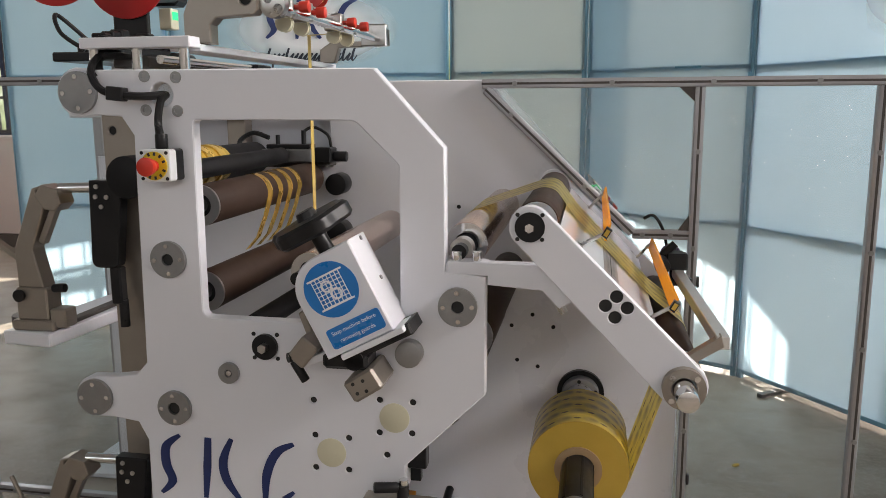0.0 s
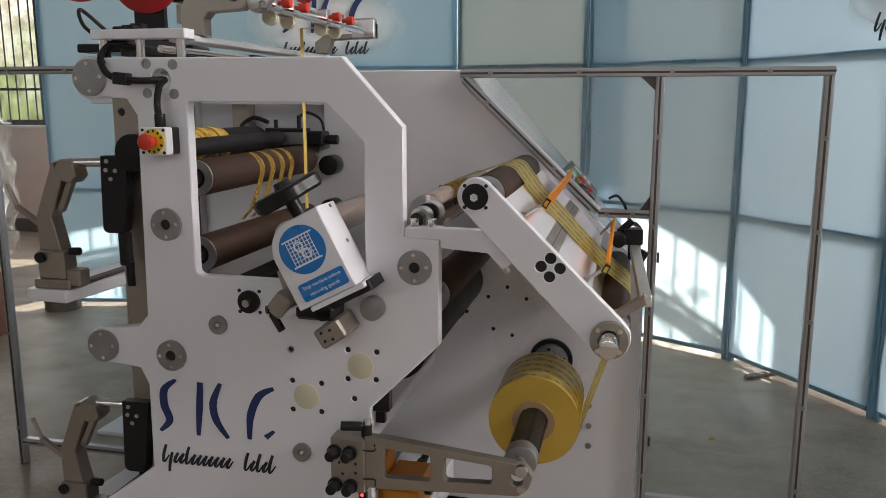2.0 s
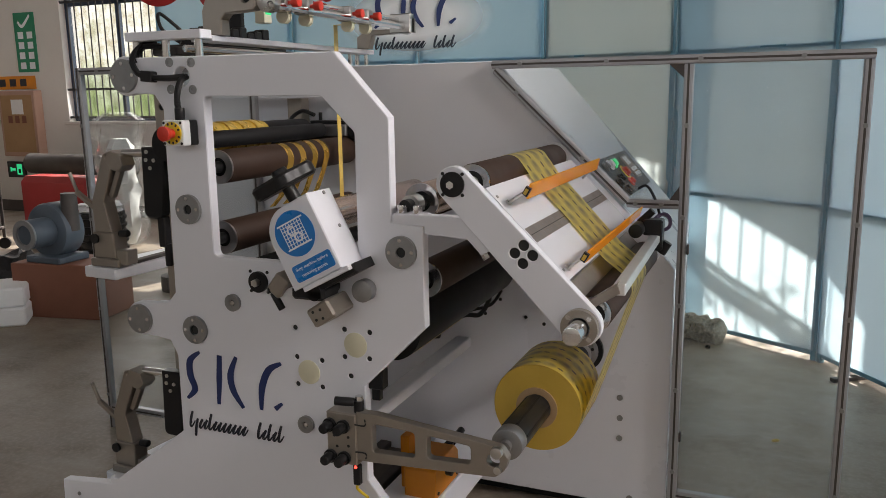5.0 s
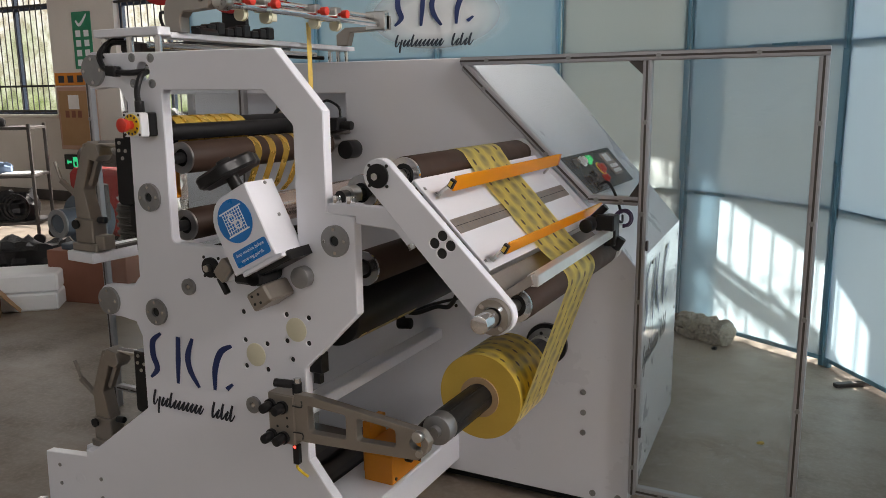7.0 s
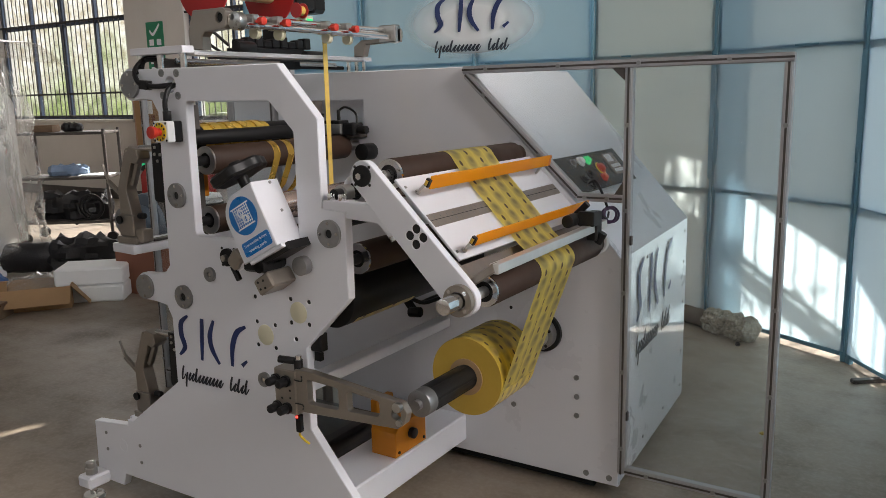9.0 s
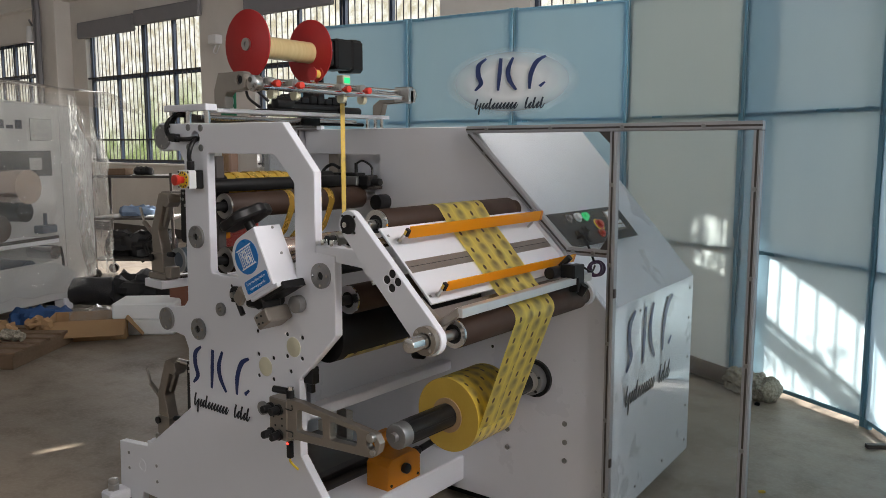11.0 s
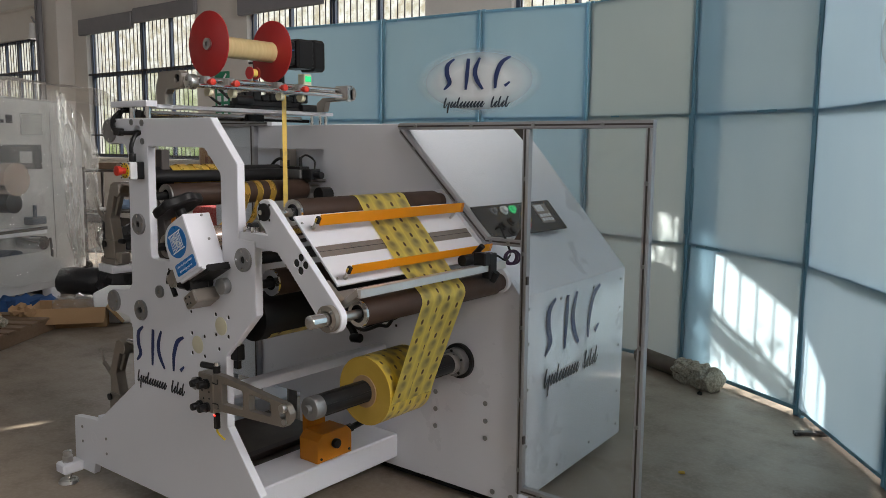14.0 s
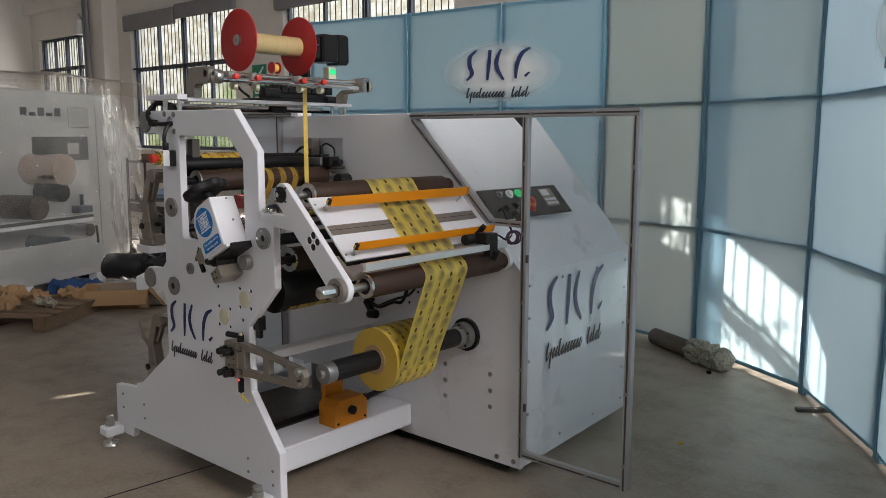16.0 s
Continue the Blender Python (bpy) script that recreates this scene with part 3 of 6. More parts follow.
def backdrop_material():
    m, nt, p = nodes_of("glowing_garden_backdrop")
    # daylight on the garden is put in as emission, paler towards the top
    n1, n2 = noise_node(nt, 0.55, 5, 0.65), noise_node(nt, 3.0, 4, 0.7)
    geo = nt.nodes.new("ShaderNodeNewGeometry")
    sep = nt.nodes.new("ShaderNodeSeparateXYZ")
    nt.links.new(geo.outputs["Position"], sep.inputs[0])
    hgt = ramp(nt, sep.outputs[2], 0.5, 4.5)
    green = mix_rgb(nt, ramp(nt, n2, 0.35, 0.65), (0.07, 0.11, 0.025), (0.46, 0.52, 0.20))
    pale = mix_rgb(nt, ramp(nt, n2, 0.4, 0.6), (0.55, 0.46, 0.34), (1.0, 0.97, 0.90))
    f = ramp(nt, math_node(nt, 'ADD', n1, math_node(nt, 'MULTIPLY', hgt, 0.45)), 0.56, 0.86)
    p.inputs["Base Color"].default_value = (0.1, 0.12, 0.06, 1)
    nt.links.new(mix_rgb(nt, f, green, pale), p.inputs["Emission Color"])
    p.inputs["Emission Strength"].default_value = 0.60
    p.inputs["Roughness"].default_value = 1.0
    return m


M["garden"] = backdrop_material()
tagged(part("backdrop", box((-34, 13.0, -0.1), (16, 13.1, 6.4), 0), "garden"), "glowing backdrop of greenery and pale walls outside the windows", "backdrop", kind="structure")

# leaves of an unseen tree, added outside to break the sun into spots
rng = random.Random(5)
tr = thing("tree", (1.6, 9.2, -0.1), "unseen leafy tree outside, added to dapple the sun", "tree")
part("trunk", join(rod((1.6, 9.2, -0.1), (1.7, 9.1, 4.4), 0.10, 0.05, 12), rod((1.7, 9.1, 4.3), (2.1, 8.7, 5.5), 0.035, 0.012, 8), rod((1.7, 9.1, 4.3), (1.9, 8.9, 5.8), 0.03, 0.012, 8), rod((1.68, 9.1, 3.9), (3.2, 8.7, 4.7), 0.035, 0.012, 8)), "tube", tr)
bm = bmesh.new()
for k in range(360):
    low = k >= 260                       # a lower bough beside the upper one
    c = Vector(((3.0 if low else 2.12) + rng.gauss(0, 0.30 if low else 0.22), 8.7 + rng.gauss(0, 0.22), (4.72 if low else 5.42) + rng.gauss(0, 0.15 if low else 0.26)))
    q = Matrix.Rotation(rng.uniform(0, 6.3), 3, 'Z') @ Matrix.Rotation(rng.uniform(-1.2, 1.2), 3, 'X')
    w = rng.uniform(0.035, 0.07)
    bm.faces.new([bm.verts.new(c + q @ Vector(p)) for p in ((-w, 0, 0), (0, -w * 0.5, 0.01), (w, 0, 0), (0, w * 0.5, 0.01))])
part("crown", bm, "leaf", tr)

# ---------- the folding screen of blue cloth behind the machine ----------
POSTS = [(-3.08, 3.38), (-1.95, 3.60), (-0.93, 3.68), (-0.03, 3.86), (0.905, 3.65), (1.828, 3.13), (2.43, 2.30), (2.90, 1.40), (3.18, 0.40)]
RAILS = (0.02, 0.905, 1.80, 2.66)
for k, ((ax, ay), (bx, by)) in enumerate(zip(POSTS, POSTS[1:])):
    scr = thing("screen_panel", (ax, ay, 0), "pale blue cloth screen panel in a blue steel frame", "screen", "panels of the screen wall")
    d = Vector((bx - ax, by - ay, 0)).normalized()
    nrm = Vector((-d.y, d.x, 0))
    A, B = Vector((ax, ay, 0)) + d * 0.022, Vector((bx, by, 0)) - d * 0.022
    for P in (A, B):
        part("post", bar(P, P + Vector((0, 0, 2.68)), 0.034, 0.03, nrm, 0.003), "frameblue", scr)
    for z in RAILS:
        zz = 0.045 if z < 0.1 else z
        part("rail", bar(A + d * 0.018 + Vector((0, 0, zz)), B - d * 0.018 + Vector((0, 0, zz)), 0.026, 0.028, (0, 0, 1), 0.003), "frameblue", scr)
    for z0, z1 in zip((0.06,) + RAILS[1:], RAILS[1:]):
        bm = bmesh.new()
        nu, nv = 10, 8
        off = nrm * -0.019
        g = [[bm.verts.new(A + (B - A) * (i / nu) + off + Vector((0, 0, z0 + (z1 - z0) * j / nv))
                           + nrm * 0.010 * noise.noise(Vector((k * 5 + i * 0.35, z0 * 3 + j * 0.22, 1.5)))) for j in range(nv + 1)] for i in range(nu + 1)]
        for i in range(nu):
            for j in range(nv):
                bm.faces.new((g[i][j], g[i + 1][j], g[i + 1][j + 1], g[i][j + 1]))
        if k == 4:                       # the next cloth laps behind this one along its edge
            lap = bmesh.new()
            C = [A + d * 0.03 + nrm * 0.03, A + d * 0.26 + nrm * 0.03]
            lap.faces.new([lap.verts.new(q + Vector((0, 0, zq))) for q, zq in ((C[0], z0), (C[1], z0), (C[1], z1), (C[0], z1))])
            part("cloth_lap", lap, "cloth", scr)
        # panels past the fifth take the deeper blue to offset lamplight from behind
        part("cloth", bm, ("cloth_blue", "cloth_blue", "cloth_blue", "cloth_grey")[k] if k < 4 else "cloth" if k == 4 else "cloth_blue", scr)


# brand marks are plain strokes in their colours
def mark(parent, m, size, big_mat, small_mat, tidy=1.0):
    """Three tall slanted strokes with a row of short bars below; m carries the plane y = 0 into place."""
    S = size

    def put_on(name, bm, mat):
        bm.transform(m)
        return part(name, bm, mat, parent)

    def brush(pts, widths):
        put_on("brush_mark", stroke([((x - 0.75) / 1.14 * S, z * S) for x, z in pts], [w * S for w in widths], 0), big_mat)

    # plain slanted sweeps of the mark's height, width and colour; they spell nothing
    brush([(0.36, 0.96), (0.14, 0.78), (0.12, 0.50), (0.20, 0.24), (0.02, 0.04)], [0.05, 0.12, 0.13, 0.12, 0.05])
    brush([(0.80, 0.95), (0.765, 0.5), (0.72, 0.02)], [0.09, 0.11, 0.06])
    brush([(1.16, 0.96), (1.02, 0.62), (1.06, 0.32), (1.26, 0.02)], [0.06, 0.12, 0.12, 0.06])
    brush([(2.10, 0.95), (1.84, 0.80), (1.68, 0.46), (1.64, 0.04)], [0.06, 0.12, 0.12, 0.06])
    brush([(2.08, 0.22), (1.93, 0.10)], [0.05, 0.09])
    # the small line under it stands as slanted, wavy bars
    for x0, x1, tall, deep in ((0.02, 1.30, (0, 4), (1,)), (1.52, 2.06, (0, 2, 4), ())):
        n = round((x1 - x0) / 0.105)
        for k in range(n):
            x = (x0 + (x1 - x0) * k / n - 0.75) / 1.14
            top = -0.20 if k in tall else -0.33
            low = -0.68 if k in deep else -0.50
            pts = [(x + 0.075, top), (x + 0.03, (top + low) / 2), (x + 0.01, low)] + ([] if k in deep else [(x + 0.05, low + 0.01), (x + 0.115, -0.38)])
            put_on("small_mark", stroke([(p * S, q * S) for p, q in pts], [0.04 * S, 0.05 * S, 0.04 * S, 0.028 * S, 0.02 * S][:len(pts)], 0, n=3), small_mat)


def halo_material():
    m, nt, p = nodes_of("white_halo_print")
    out = nt.nodes["Material Output"]
    tc = nt.nodes.new("ShaderNodeTexCoord")
    ln = nt.nodes.new("ShaderNodeVectorMath")
    ln.operation = 'LENGTH'
    mp = nt.nodes.new("ShaderNodeMapping")
    mp.inputs["Location"].default_value = (-1, -1, 0)
    mp.inputs["Scale"].default_value = (2, 2, 0)
    uv = nt.nodes.new("ShaderNodeUVMap")
    uv.uv_map = "halo"
    nt.links.new(uv.outputs[0], mp.inputs[0])
    nt.links.new(mp.outputs[0], ln.inputs[0])
    tr, mx = nt.nodes.new("ShaderNodeBsdfTransparent"), nt.nodes.new("ShaderNodeMixShader")
    nt.nodes.remove(p)
    df, tl, p = nt.nodes.new("ShaderNodeBsdfDiffuse"), nt.nodes.new("ShaderNodeBsdfTranslucent"), nt.nodes.new("ShaderNodeMixShader")
    df.inputs[0].default_value = (0.86, 0.85, 0.84, 1)
    tl.inputs[0].default_value = (0.86, 0.85, 0.84, 1)
    p.inputs[0].default_value = 0.15
    nt.links.new(df.outputs[0], p.inputs[1])
    nt.links.new(tl.outputs[0], p.inputs[2])
    nt.links.new(ramp(nt, ln.outputs["Value"], 0.45, 1.0, 0.96, 0.0), mx.inputs[0])
    nt.links.new(tr.outputs[0], mx.inputs[1])
    nt.links.new(p.outputs[0], mx.inputs[2])
    nt.links.new(mx.outputs[0], out.inputs[0])
    return m


M["halo"] = halo_material()


def screen_mark(c, d, z, size, lift):
    d = Vector((*d, 0)).normalized()
    front = Vector((d.y, -d.x, 0))
    c = Vector((*c, 0)) - d * 0.27 * size * 1.25 + front * lift + Vector((0, 0, z))
    m = Matrix.Translation(c) @ Matrix((d, -front, (0, 0, 1))).transposed().to_4x4() @ Matrix.Diagonal((1.25, 1, 1, 1))
    t = thing("printed_sign", tuple(c), "navy brush-stroke mark in a soft white oval on blue cloth", "sign")
    bm = bmesh.new()
    uvl = bm.loops.layers.uv.new("halo")
    vs = [bm.verts.new((1.75 * size * math.cos(2 * math.pi * i / 40) + 0.27 * size, 0.012, 1.02 * size * math.sin(2 * math.pi * i / 40) + 0.27 * size)) for i in range(40)]
    f = bm.faces.new(vs)
    for i, lp in enumerate(f.loops):
        lp[uvl].uv = (0.5 + 0.5 * math.cos(2 * math.pi * i / 40), 0.5 + 0.5 * math.sin(2 * math.pi * i / 40))
    bm.transform(m)
    part("halo", bm, "halo", t, "soft white oval print")
    mark(t, m, size, "navy", "ink")


screen_mark((POSTS[2][0], POSTS[2][1] - 0.010), (POSTS[3][0] - POSTS[1][0], POSTS[3][1] - POSTS[1][1]), 2.03, 0.27, 0.065)
screen_mark((POSTS[6][0] + 0.09, POSTS[6][1] - 0.10), (POSTS[7][0] - POSTS[5][0], POSTS[7][1] - POSTS[5][1]), 2.03, 0.27, 0.075)

# ---------- the slitting machine ----------
mach = thing("slitting_machine", (0.3, 0.5, 0), "white industrial film slitting and rewinding machine with brown rollers", "machine")
Y1 = 0.955                       # front face of the rear cabinet

front = ([(0.499, 1.672), (0.65, 1.506), (0.65, 1.24), (0.738, 1.232), (0.738, 0.966), (0.556, 0.785), (0.556, 0.51), (0.741, 0.285), (0.741, 0.055), (0.60, 0.055), (0.575, 0.112),
          (-0.45, 0.104), (-0.47, 0.05), (-0.63, 0.05), (-0.62, 0.298), (-0.405, 0.322), (-0.405, 0.345), (-0.372, 0.345), (-0.085, 0.556), (-0.082, 0.80), (-0.105, 0.845), (-0.165, 0.853)]
         + arc(-0.212, 0.903, 0.052, 270, 90, 10)[1:-1]
         + [(-0.165, 0.955), (-0.10, 0.965), (-0.072, 0.995), (-0.062, 1.53), (-0.09, 1.572), (-0.15, 1.576)] + arc(-0.190, 1.626, 0.056, 265, 95, 10) + [(-0.15, 1.676)])
win = fillet([(0.083, 1.565), (0.455, 1.562), (0.551, 1.468), (0.549, 1.12), (0.293, 1.112), (0.08, 1.114)], [0.012, 0.03, 0.02, 0.02, 0.02, 0.02])
BORES = [(0.341, 0.929), (0.498, 0.939), (0.575, 0.938), (0.572, 0.864), (0.496, 0.861), (0.513, 0.808), (0.342, 0.844), (0.423, 0.842), (0.341, 0.764), (0.421, 0.764)]
holes = [win, circle(0.012, 1.62, 0.027)] + [circle(x, z, 0.0075, 12) for x, z in BORES]
plate = part("side_plate", slab(front, holes, 0, 0.034, bevel=0.0025), "white", mach, "white powder-coated steel side plate with a large window")
for x, z in BORES:
    part("bore", rod((x, 0.0035, z), (x, 0.032, z), 0.0078, seg=12), "hole", plate)
part("bore", ring((-0.45, -0.001, 0.225), (-0.45, 0.010, 0.225), 0.028, 0.02), "white", plate)
part("bore", ring((0.60, -0.001, 0.165), (0.60, 0.010, 0.165), 0.022, 0.016), "white", plate)
for x, z in ((-0.55, 0.19), (-0.55, 0.26), (0.52, 0.15), (0.52, 0.21), (0.69, 0.14), (0.69, 0.20), (-0.34, 0.18), (-0.34, 0.25)):
    part("bolt", rod((x, -0.003, z), (x, 0.01, z), 0.007, seg=10), "flange", plate)


def screw(x, z, y=0.0, r=0.012, parent=mach):
    part("cap_screw", join(ring((x, y, z), (x, y - 0.004, z), r, r * 0.55, 16), rod((x, y + 0.001, z), (x, y - 0.002, z), r * 0.56, seg=6)), "flange", parent)


for x, z in ((-0.026, 1.66), (0.049, 1.657), (-0.027, 1.586), (0.049, 1.584)):
    screw(x, z, 0.001, 0.013, plate)


def cap(x, z, r, bore, bolts, mat="flange", y=0.0, th=0.010):
    c = part("bearing_cap", (ring if bore else rod)((x, y + 0.002, z), (x, y - th, z), *((r, bore, 36) if bore else (r, r, 36))), mat, mach, "round ground steel bearing cap")
    if bore:
        part("bore", rod((x, y + 0.001, z), (x, y - th * 0.35, z), bore, seg=20), "hole", c)
    for i in range(bolts):
        a = math.pi / 2 * i + 0.05
        part("bolt", rod((x + r * 0.74 * math.cos(a), y - th + 0.001, z + r * 0.74 * math.sin(a)), (x + r * 0.74 * math.cos(a), y - th - 0.002, z + r * 0.74 * math.sin(a)), r * 0.12, seg=10), "chrome", c)
    return c


cap(-0.190, 1.626, 0.047, 0, 4)
cap(-0.212, 0.903, 0.045, 0, 4)
cap(0.005, 1.248, 0.043, 0.014, 4)
cap(0.678, 1.164, 0.043, 0.014, 4)
cap(-0.004, 0.889, 0.042, 0.015, 4)
cap(0.139, 0.984, 0.025, 0.009, 0)
cap(0.365, 0.648, 0.025, 0.009, 0)
for x, z in ((0.139, 0.984), (0.365, 0.648)):
    part("screw_head", rod((x, -0.002, z), (x, -0.008, z), 0.007, seg=6), "chrome", mach)
c = cap(0.231, 1.052, 0.030, 0, 0, "plastic")
part("centre_screw", rod((0.231, -0.008, 1.052), (0.231, -0.026, 1.052), 0.011, seg=6), "steel", c)
for a in range(4):
    x, z = 0.231 + 0.040 * math.cos(math.pi / 4 + a * math.pi / 2), 1.052 + 0.040 * math.sin(math.pi / 4 + a * math.pi / 2)
    part("bore", rod((x, 0.003, z), (x, -0.0015, z), 0.005, seg=10), "hole", plate)
for x, z in ((0.532, 0.899), (0.381, 0.804)):
    part("nylon_plug", rod((x, 0.004, z), (x, -0.002, z), 0.035, seg=36, bevel=0.001), "cream", plate, "cream nylon plug")
mark(mach, Matrix.Translation((0.066, -0.0012, 0.661)) @ Matrix.Diagonal((1.14, 1, 1, 1)), 0.165, "navy", "ink")


# levelling feet
def foot(x, y):
    f = part("levelling_foot", rod((x, y, 0.0), (x, y, 0.014), 0.045, 0.040, 24), "steel", mach, "threaded steel levelling foot")
    part("stem", rod((x, y, 0.013), (x, y, 0.06), 0.014, seg=12), "steel", f)
    part("nut", rod((x, y, 0.10), (x, y, 0.128), 0.026, seg=6, bevel=0.003), "steel", f)
    part("stem_head", rod((x, y, 0.128), (x, y, 0.15), 0.020, seg=16, bevel=0.002), "steel", f)
    part("bracket", box((x - 0.04, y - 0.04, 0.05), (x + 0.04, -0.001, 0.10), 0.008), "white", f)


foot(-0.585, -0.06)
foot(0.665, -0.06)

# rear cabinet: sloping top on its right
XR = 1.25
prof = [(-0.12, 0.055), (XR, 0.055), (XR, 0.957), (0.612, 1.674), (-0.90, 1.674), (-0.90, 1.556), (0.078, 1.552), (0.078, 1.425), (-0.80, 1.42), (-0.80, 0.28), (-0.12, 0.28)]
part("cabinet", slab(prof, [], Y1, Y1 + 0.03, bevel=0.003), "gloss", mach, "white front wall of the drive cabinet")
body = [(0.09, 0.058), (XR - 0.003, 0.058), (XR - 0.003, 0.955), (0.612, 1.670), (0.09, 1.670)]
CAB_Y, TAPER = 2.06, 0.060          # the cabinet narrows a little towards its back
cab_bm = slab(body, [], Y1 + 0.03, CAB_Y, bevel=0.004)
for v in cab_bm.verts:
    if v.co.x > 0.3:
        v.co.x -= TAPER * (v.co.y - Y1) * min(1.0, (v.co.x - 0.3) / 0.3)
cab = part("cabinet", cab_bm, "gloss", mach, "white sheet-steel drive cabinet with a sloping front")
for y in (1.02, 1.32, 1.67, 2.00):
    for z in (0.12, 0.30, 0.55, 0.75, 0.90):
        if y in (1.02, 2.00) or z in (0.12, 0.90):
            part("screw_head", rod((XR - 0.006 - TAPER * (y - Y1), y, z), (XR + 0.001 - TAPER * (y - Y1), y, z), 0.007, seg=10), "flange", cab)
part("base_rail", box((-0.05, Y1 + 0.06, 0.0), (XR - 0.12, 1.80, 0.058), 0.004), "plastic", mach, "dark base under the cabinet")
for x, z in ((1.075, 0.472), (1.077, 0.394), (1.077, 0.316), (0.80, 0.47), (0.80, 0.39), (0.80, 0.31)):
    screw(x, z, Y1, 0.011, cab)
for x, z in ((1.12, 0.085), (1.215, 0.085)):
    screw(x, z, Y1, 0.012, cab)
for x, z in ((0.62, 0.80), (0.70, 0.86), (0.60, 0.93), (0.72, 0.74), (0.77, 0.90), (0.79, 0.72), (0.56, 0.74), (0.84, 0.86), (0.52, 1.26)):
    part("bore", rod((x, Y1 + 0.004, z), (x, Y1 - 0.001, z), 0.007, seg=10), "hole", cab)
# the mark on the cabinet's side
mm = Matrix.Translation((XR + 0.0005 - TAPER * (1.37 - Y1), 1.37, 0.655)) @ Matrix.Rotation(math.pi / 2 + math.atan(TAPER), 4, 'Z') @ Matrix.Diagonal((1.18, 1, 1, 1))
mark(mach, mm, 0.265, "navy", "ink")
# dark post behind the opening, and a white back panel
part("post", box((-0.325, 1.02, 0.8), (-0.255, 1.08, 1.66), 0.004), "nickel", mach)
part("post", box((-0.30, 1.02, 0.0), (-0.28, 1.08, 0.8), 0.004), "nickel", mach)
part("back_panel", box((-0.862, 1.10, 1.12), (0.088, 1.12, 1.66), 0.004), "white", mach)
part("post", box((-0.90, 1.09, 0.0), (-0.86, 1.13, 1.66), 0.004), "alu", mach)
# beams between the two sides
part("cross_beam", box((0.36, 0.034, 0.105), (0.572, Y1, 0.220), 0.006), "white", mach, "white box beam between the side frames")
part("cross_beam", box((-0.50, 0.034, 0.10), (-0.36, Y1, 0.22), 0.006), "white", mach)
part("drip_tray", box((-0.36, 0.05, 0.115), (0.36, Y1 - 0.01, 0.135), 0.004), "tray", mach, "dull metal tray under the rollers")
part("rail", box((0.26, 0.06, 0.135), (0.30, Y1 - 0.01, 0.175), 0.003), "cart", mach)
part("rail", box((0.10, 0.06, 0.135), (0.15, Y1 - 0.01, 0.16), 0.003), "cart", mach)
part("cross_beam", box((0.44, 0.034, 0.60), (0.50, Y1, 0.64), 0.004), "white", mach)


# rollers lie along y
def roller(x, z, r, y0, y1, mat="brown", end="steel", label="", ring_in=0.55, stub=True):
    o = part("roller", rod((x, y0, z), (x, y1, z), r, seg=44, bevel=0.002), mat, mach, label)
    if end:
        part("end_ring", ring((x, y0 + 0.003, z), (x, y0 - 0.007, z), r * 0.985, r * ring_in, 36), end, o)
        part("end_ring", ring((x, y1 - 0.003, z), (x, y1 + 0.007, z), r * 0.985, r * ring_in, 28), end, o)
        part("end_core", rod((x, y0 - 0.002, z), (x, y0 + 0.002, z), r * ring_in, seg=20), "hole", o)
    if stub:
        part("journal", rod((x, 0.03, z), (x, y0, z), r * 0.34, seg=16), "plastic", o)
        part("journal", rod((x, y1, z), (x, Y1 + 0.004, z), r * 0.40, seg=16), "steel", o)
    return o


roller(0.035, 1.360, 0.050, 0.11, 0.86, label="dark brown rubber-covered roller")
roller(0.037, 1.150, 0.050, 0.105, 0.86, label="dark brown rubber-covered roller")
roller(-0.035, 1.436, 0.026, 0.08, 0.80, "black", None, stub=False)
roller(-0.155, 1.425, 0.052, 0.10, 0.86, "black", None, stub=False)
roller(0.30, 1.205, 0.046, 0.12, 0.90, "copper", "steel", "polished copper-coloured roller")
roller(0.16, 1.07, 0.028, 0.10, 0.90, "black", None)
roller(0.675, 1.278, 0.050, 0.14, 0.90, "copper", "chrome", "polished copper-coloured roller with a chrome end ring")
roller(0.692, 1.068, 0.050, 0.113, 0.92, "brown", "chrome", "dark brown roller with a bright end ring")
roller(0.592, 0.926, 0.092, 0.09, 0.93, "drum", None, "large black rubber drum")
for x, z in ((0.115, 1.335), (0.115, 1.175)):
    part("bearing_block", rod((x, Y1 - 0.07, z), (x, Y1 + 0.004, z), 0.036, seg=24, bevel=0.003), "plastic", mach)
# small pillow block on the notch
part("pillow_block", slab(fillet([(0.652, 1.236), (0.74, 1.236), (0.74, 1.262), (0.652, 1.262)], 0.006), [], 0.002, 0.05), "white", mach)
pb = part("bearing_block", slab(arc(0.675, 1.278, 0.026, 200, -20, 14) + [(0.70, 1.262), (0.65, 1.262)], [circle(0.675, 1.278, 0.013, 16)], 0.06, 0.10), "steel", mach, "split steel bearing block")
for x in (0.672, 0.716):
    part("cap_screw", rod((x, 0.025, 1.26), (x, 0.025, 1.283), 0.011, seg=14, bevel=0.002), "chrome", pb)
# chuck of the film roll in the cabinet wall
part("chuck", ring((0.935, Y1 + 0.002, 0.640), (0.935, Y1 - 0.016, 0.640), 0.078, 0.050, 40), "plastic", mach, "black shaft chuck ring")
hub = part("chuck", rod((0.935, Y1 + 0.002, 0.640), (0.935, Y1 - 0.055, 0.640), 0.062, seg=36, bevel=0.004), "flange", mach, "grey steel chuck flange")
part("chuck_neck", rod((0.935, Y1 - 0.055, 0.640), (0.935, Y1 - 0.095, 0.640), 0.046, seg=32, bevel=0.003), "steel", hub)
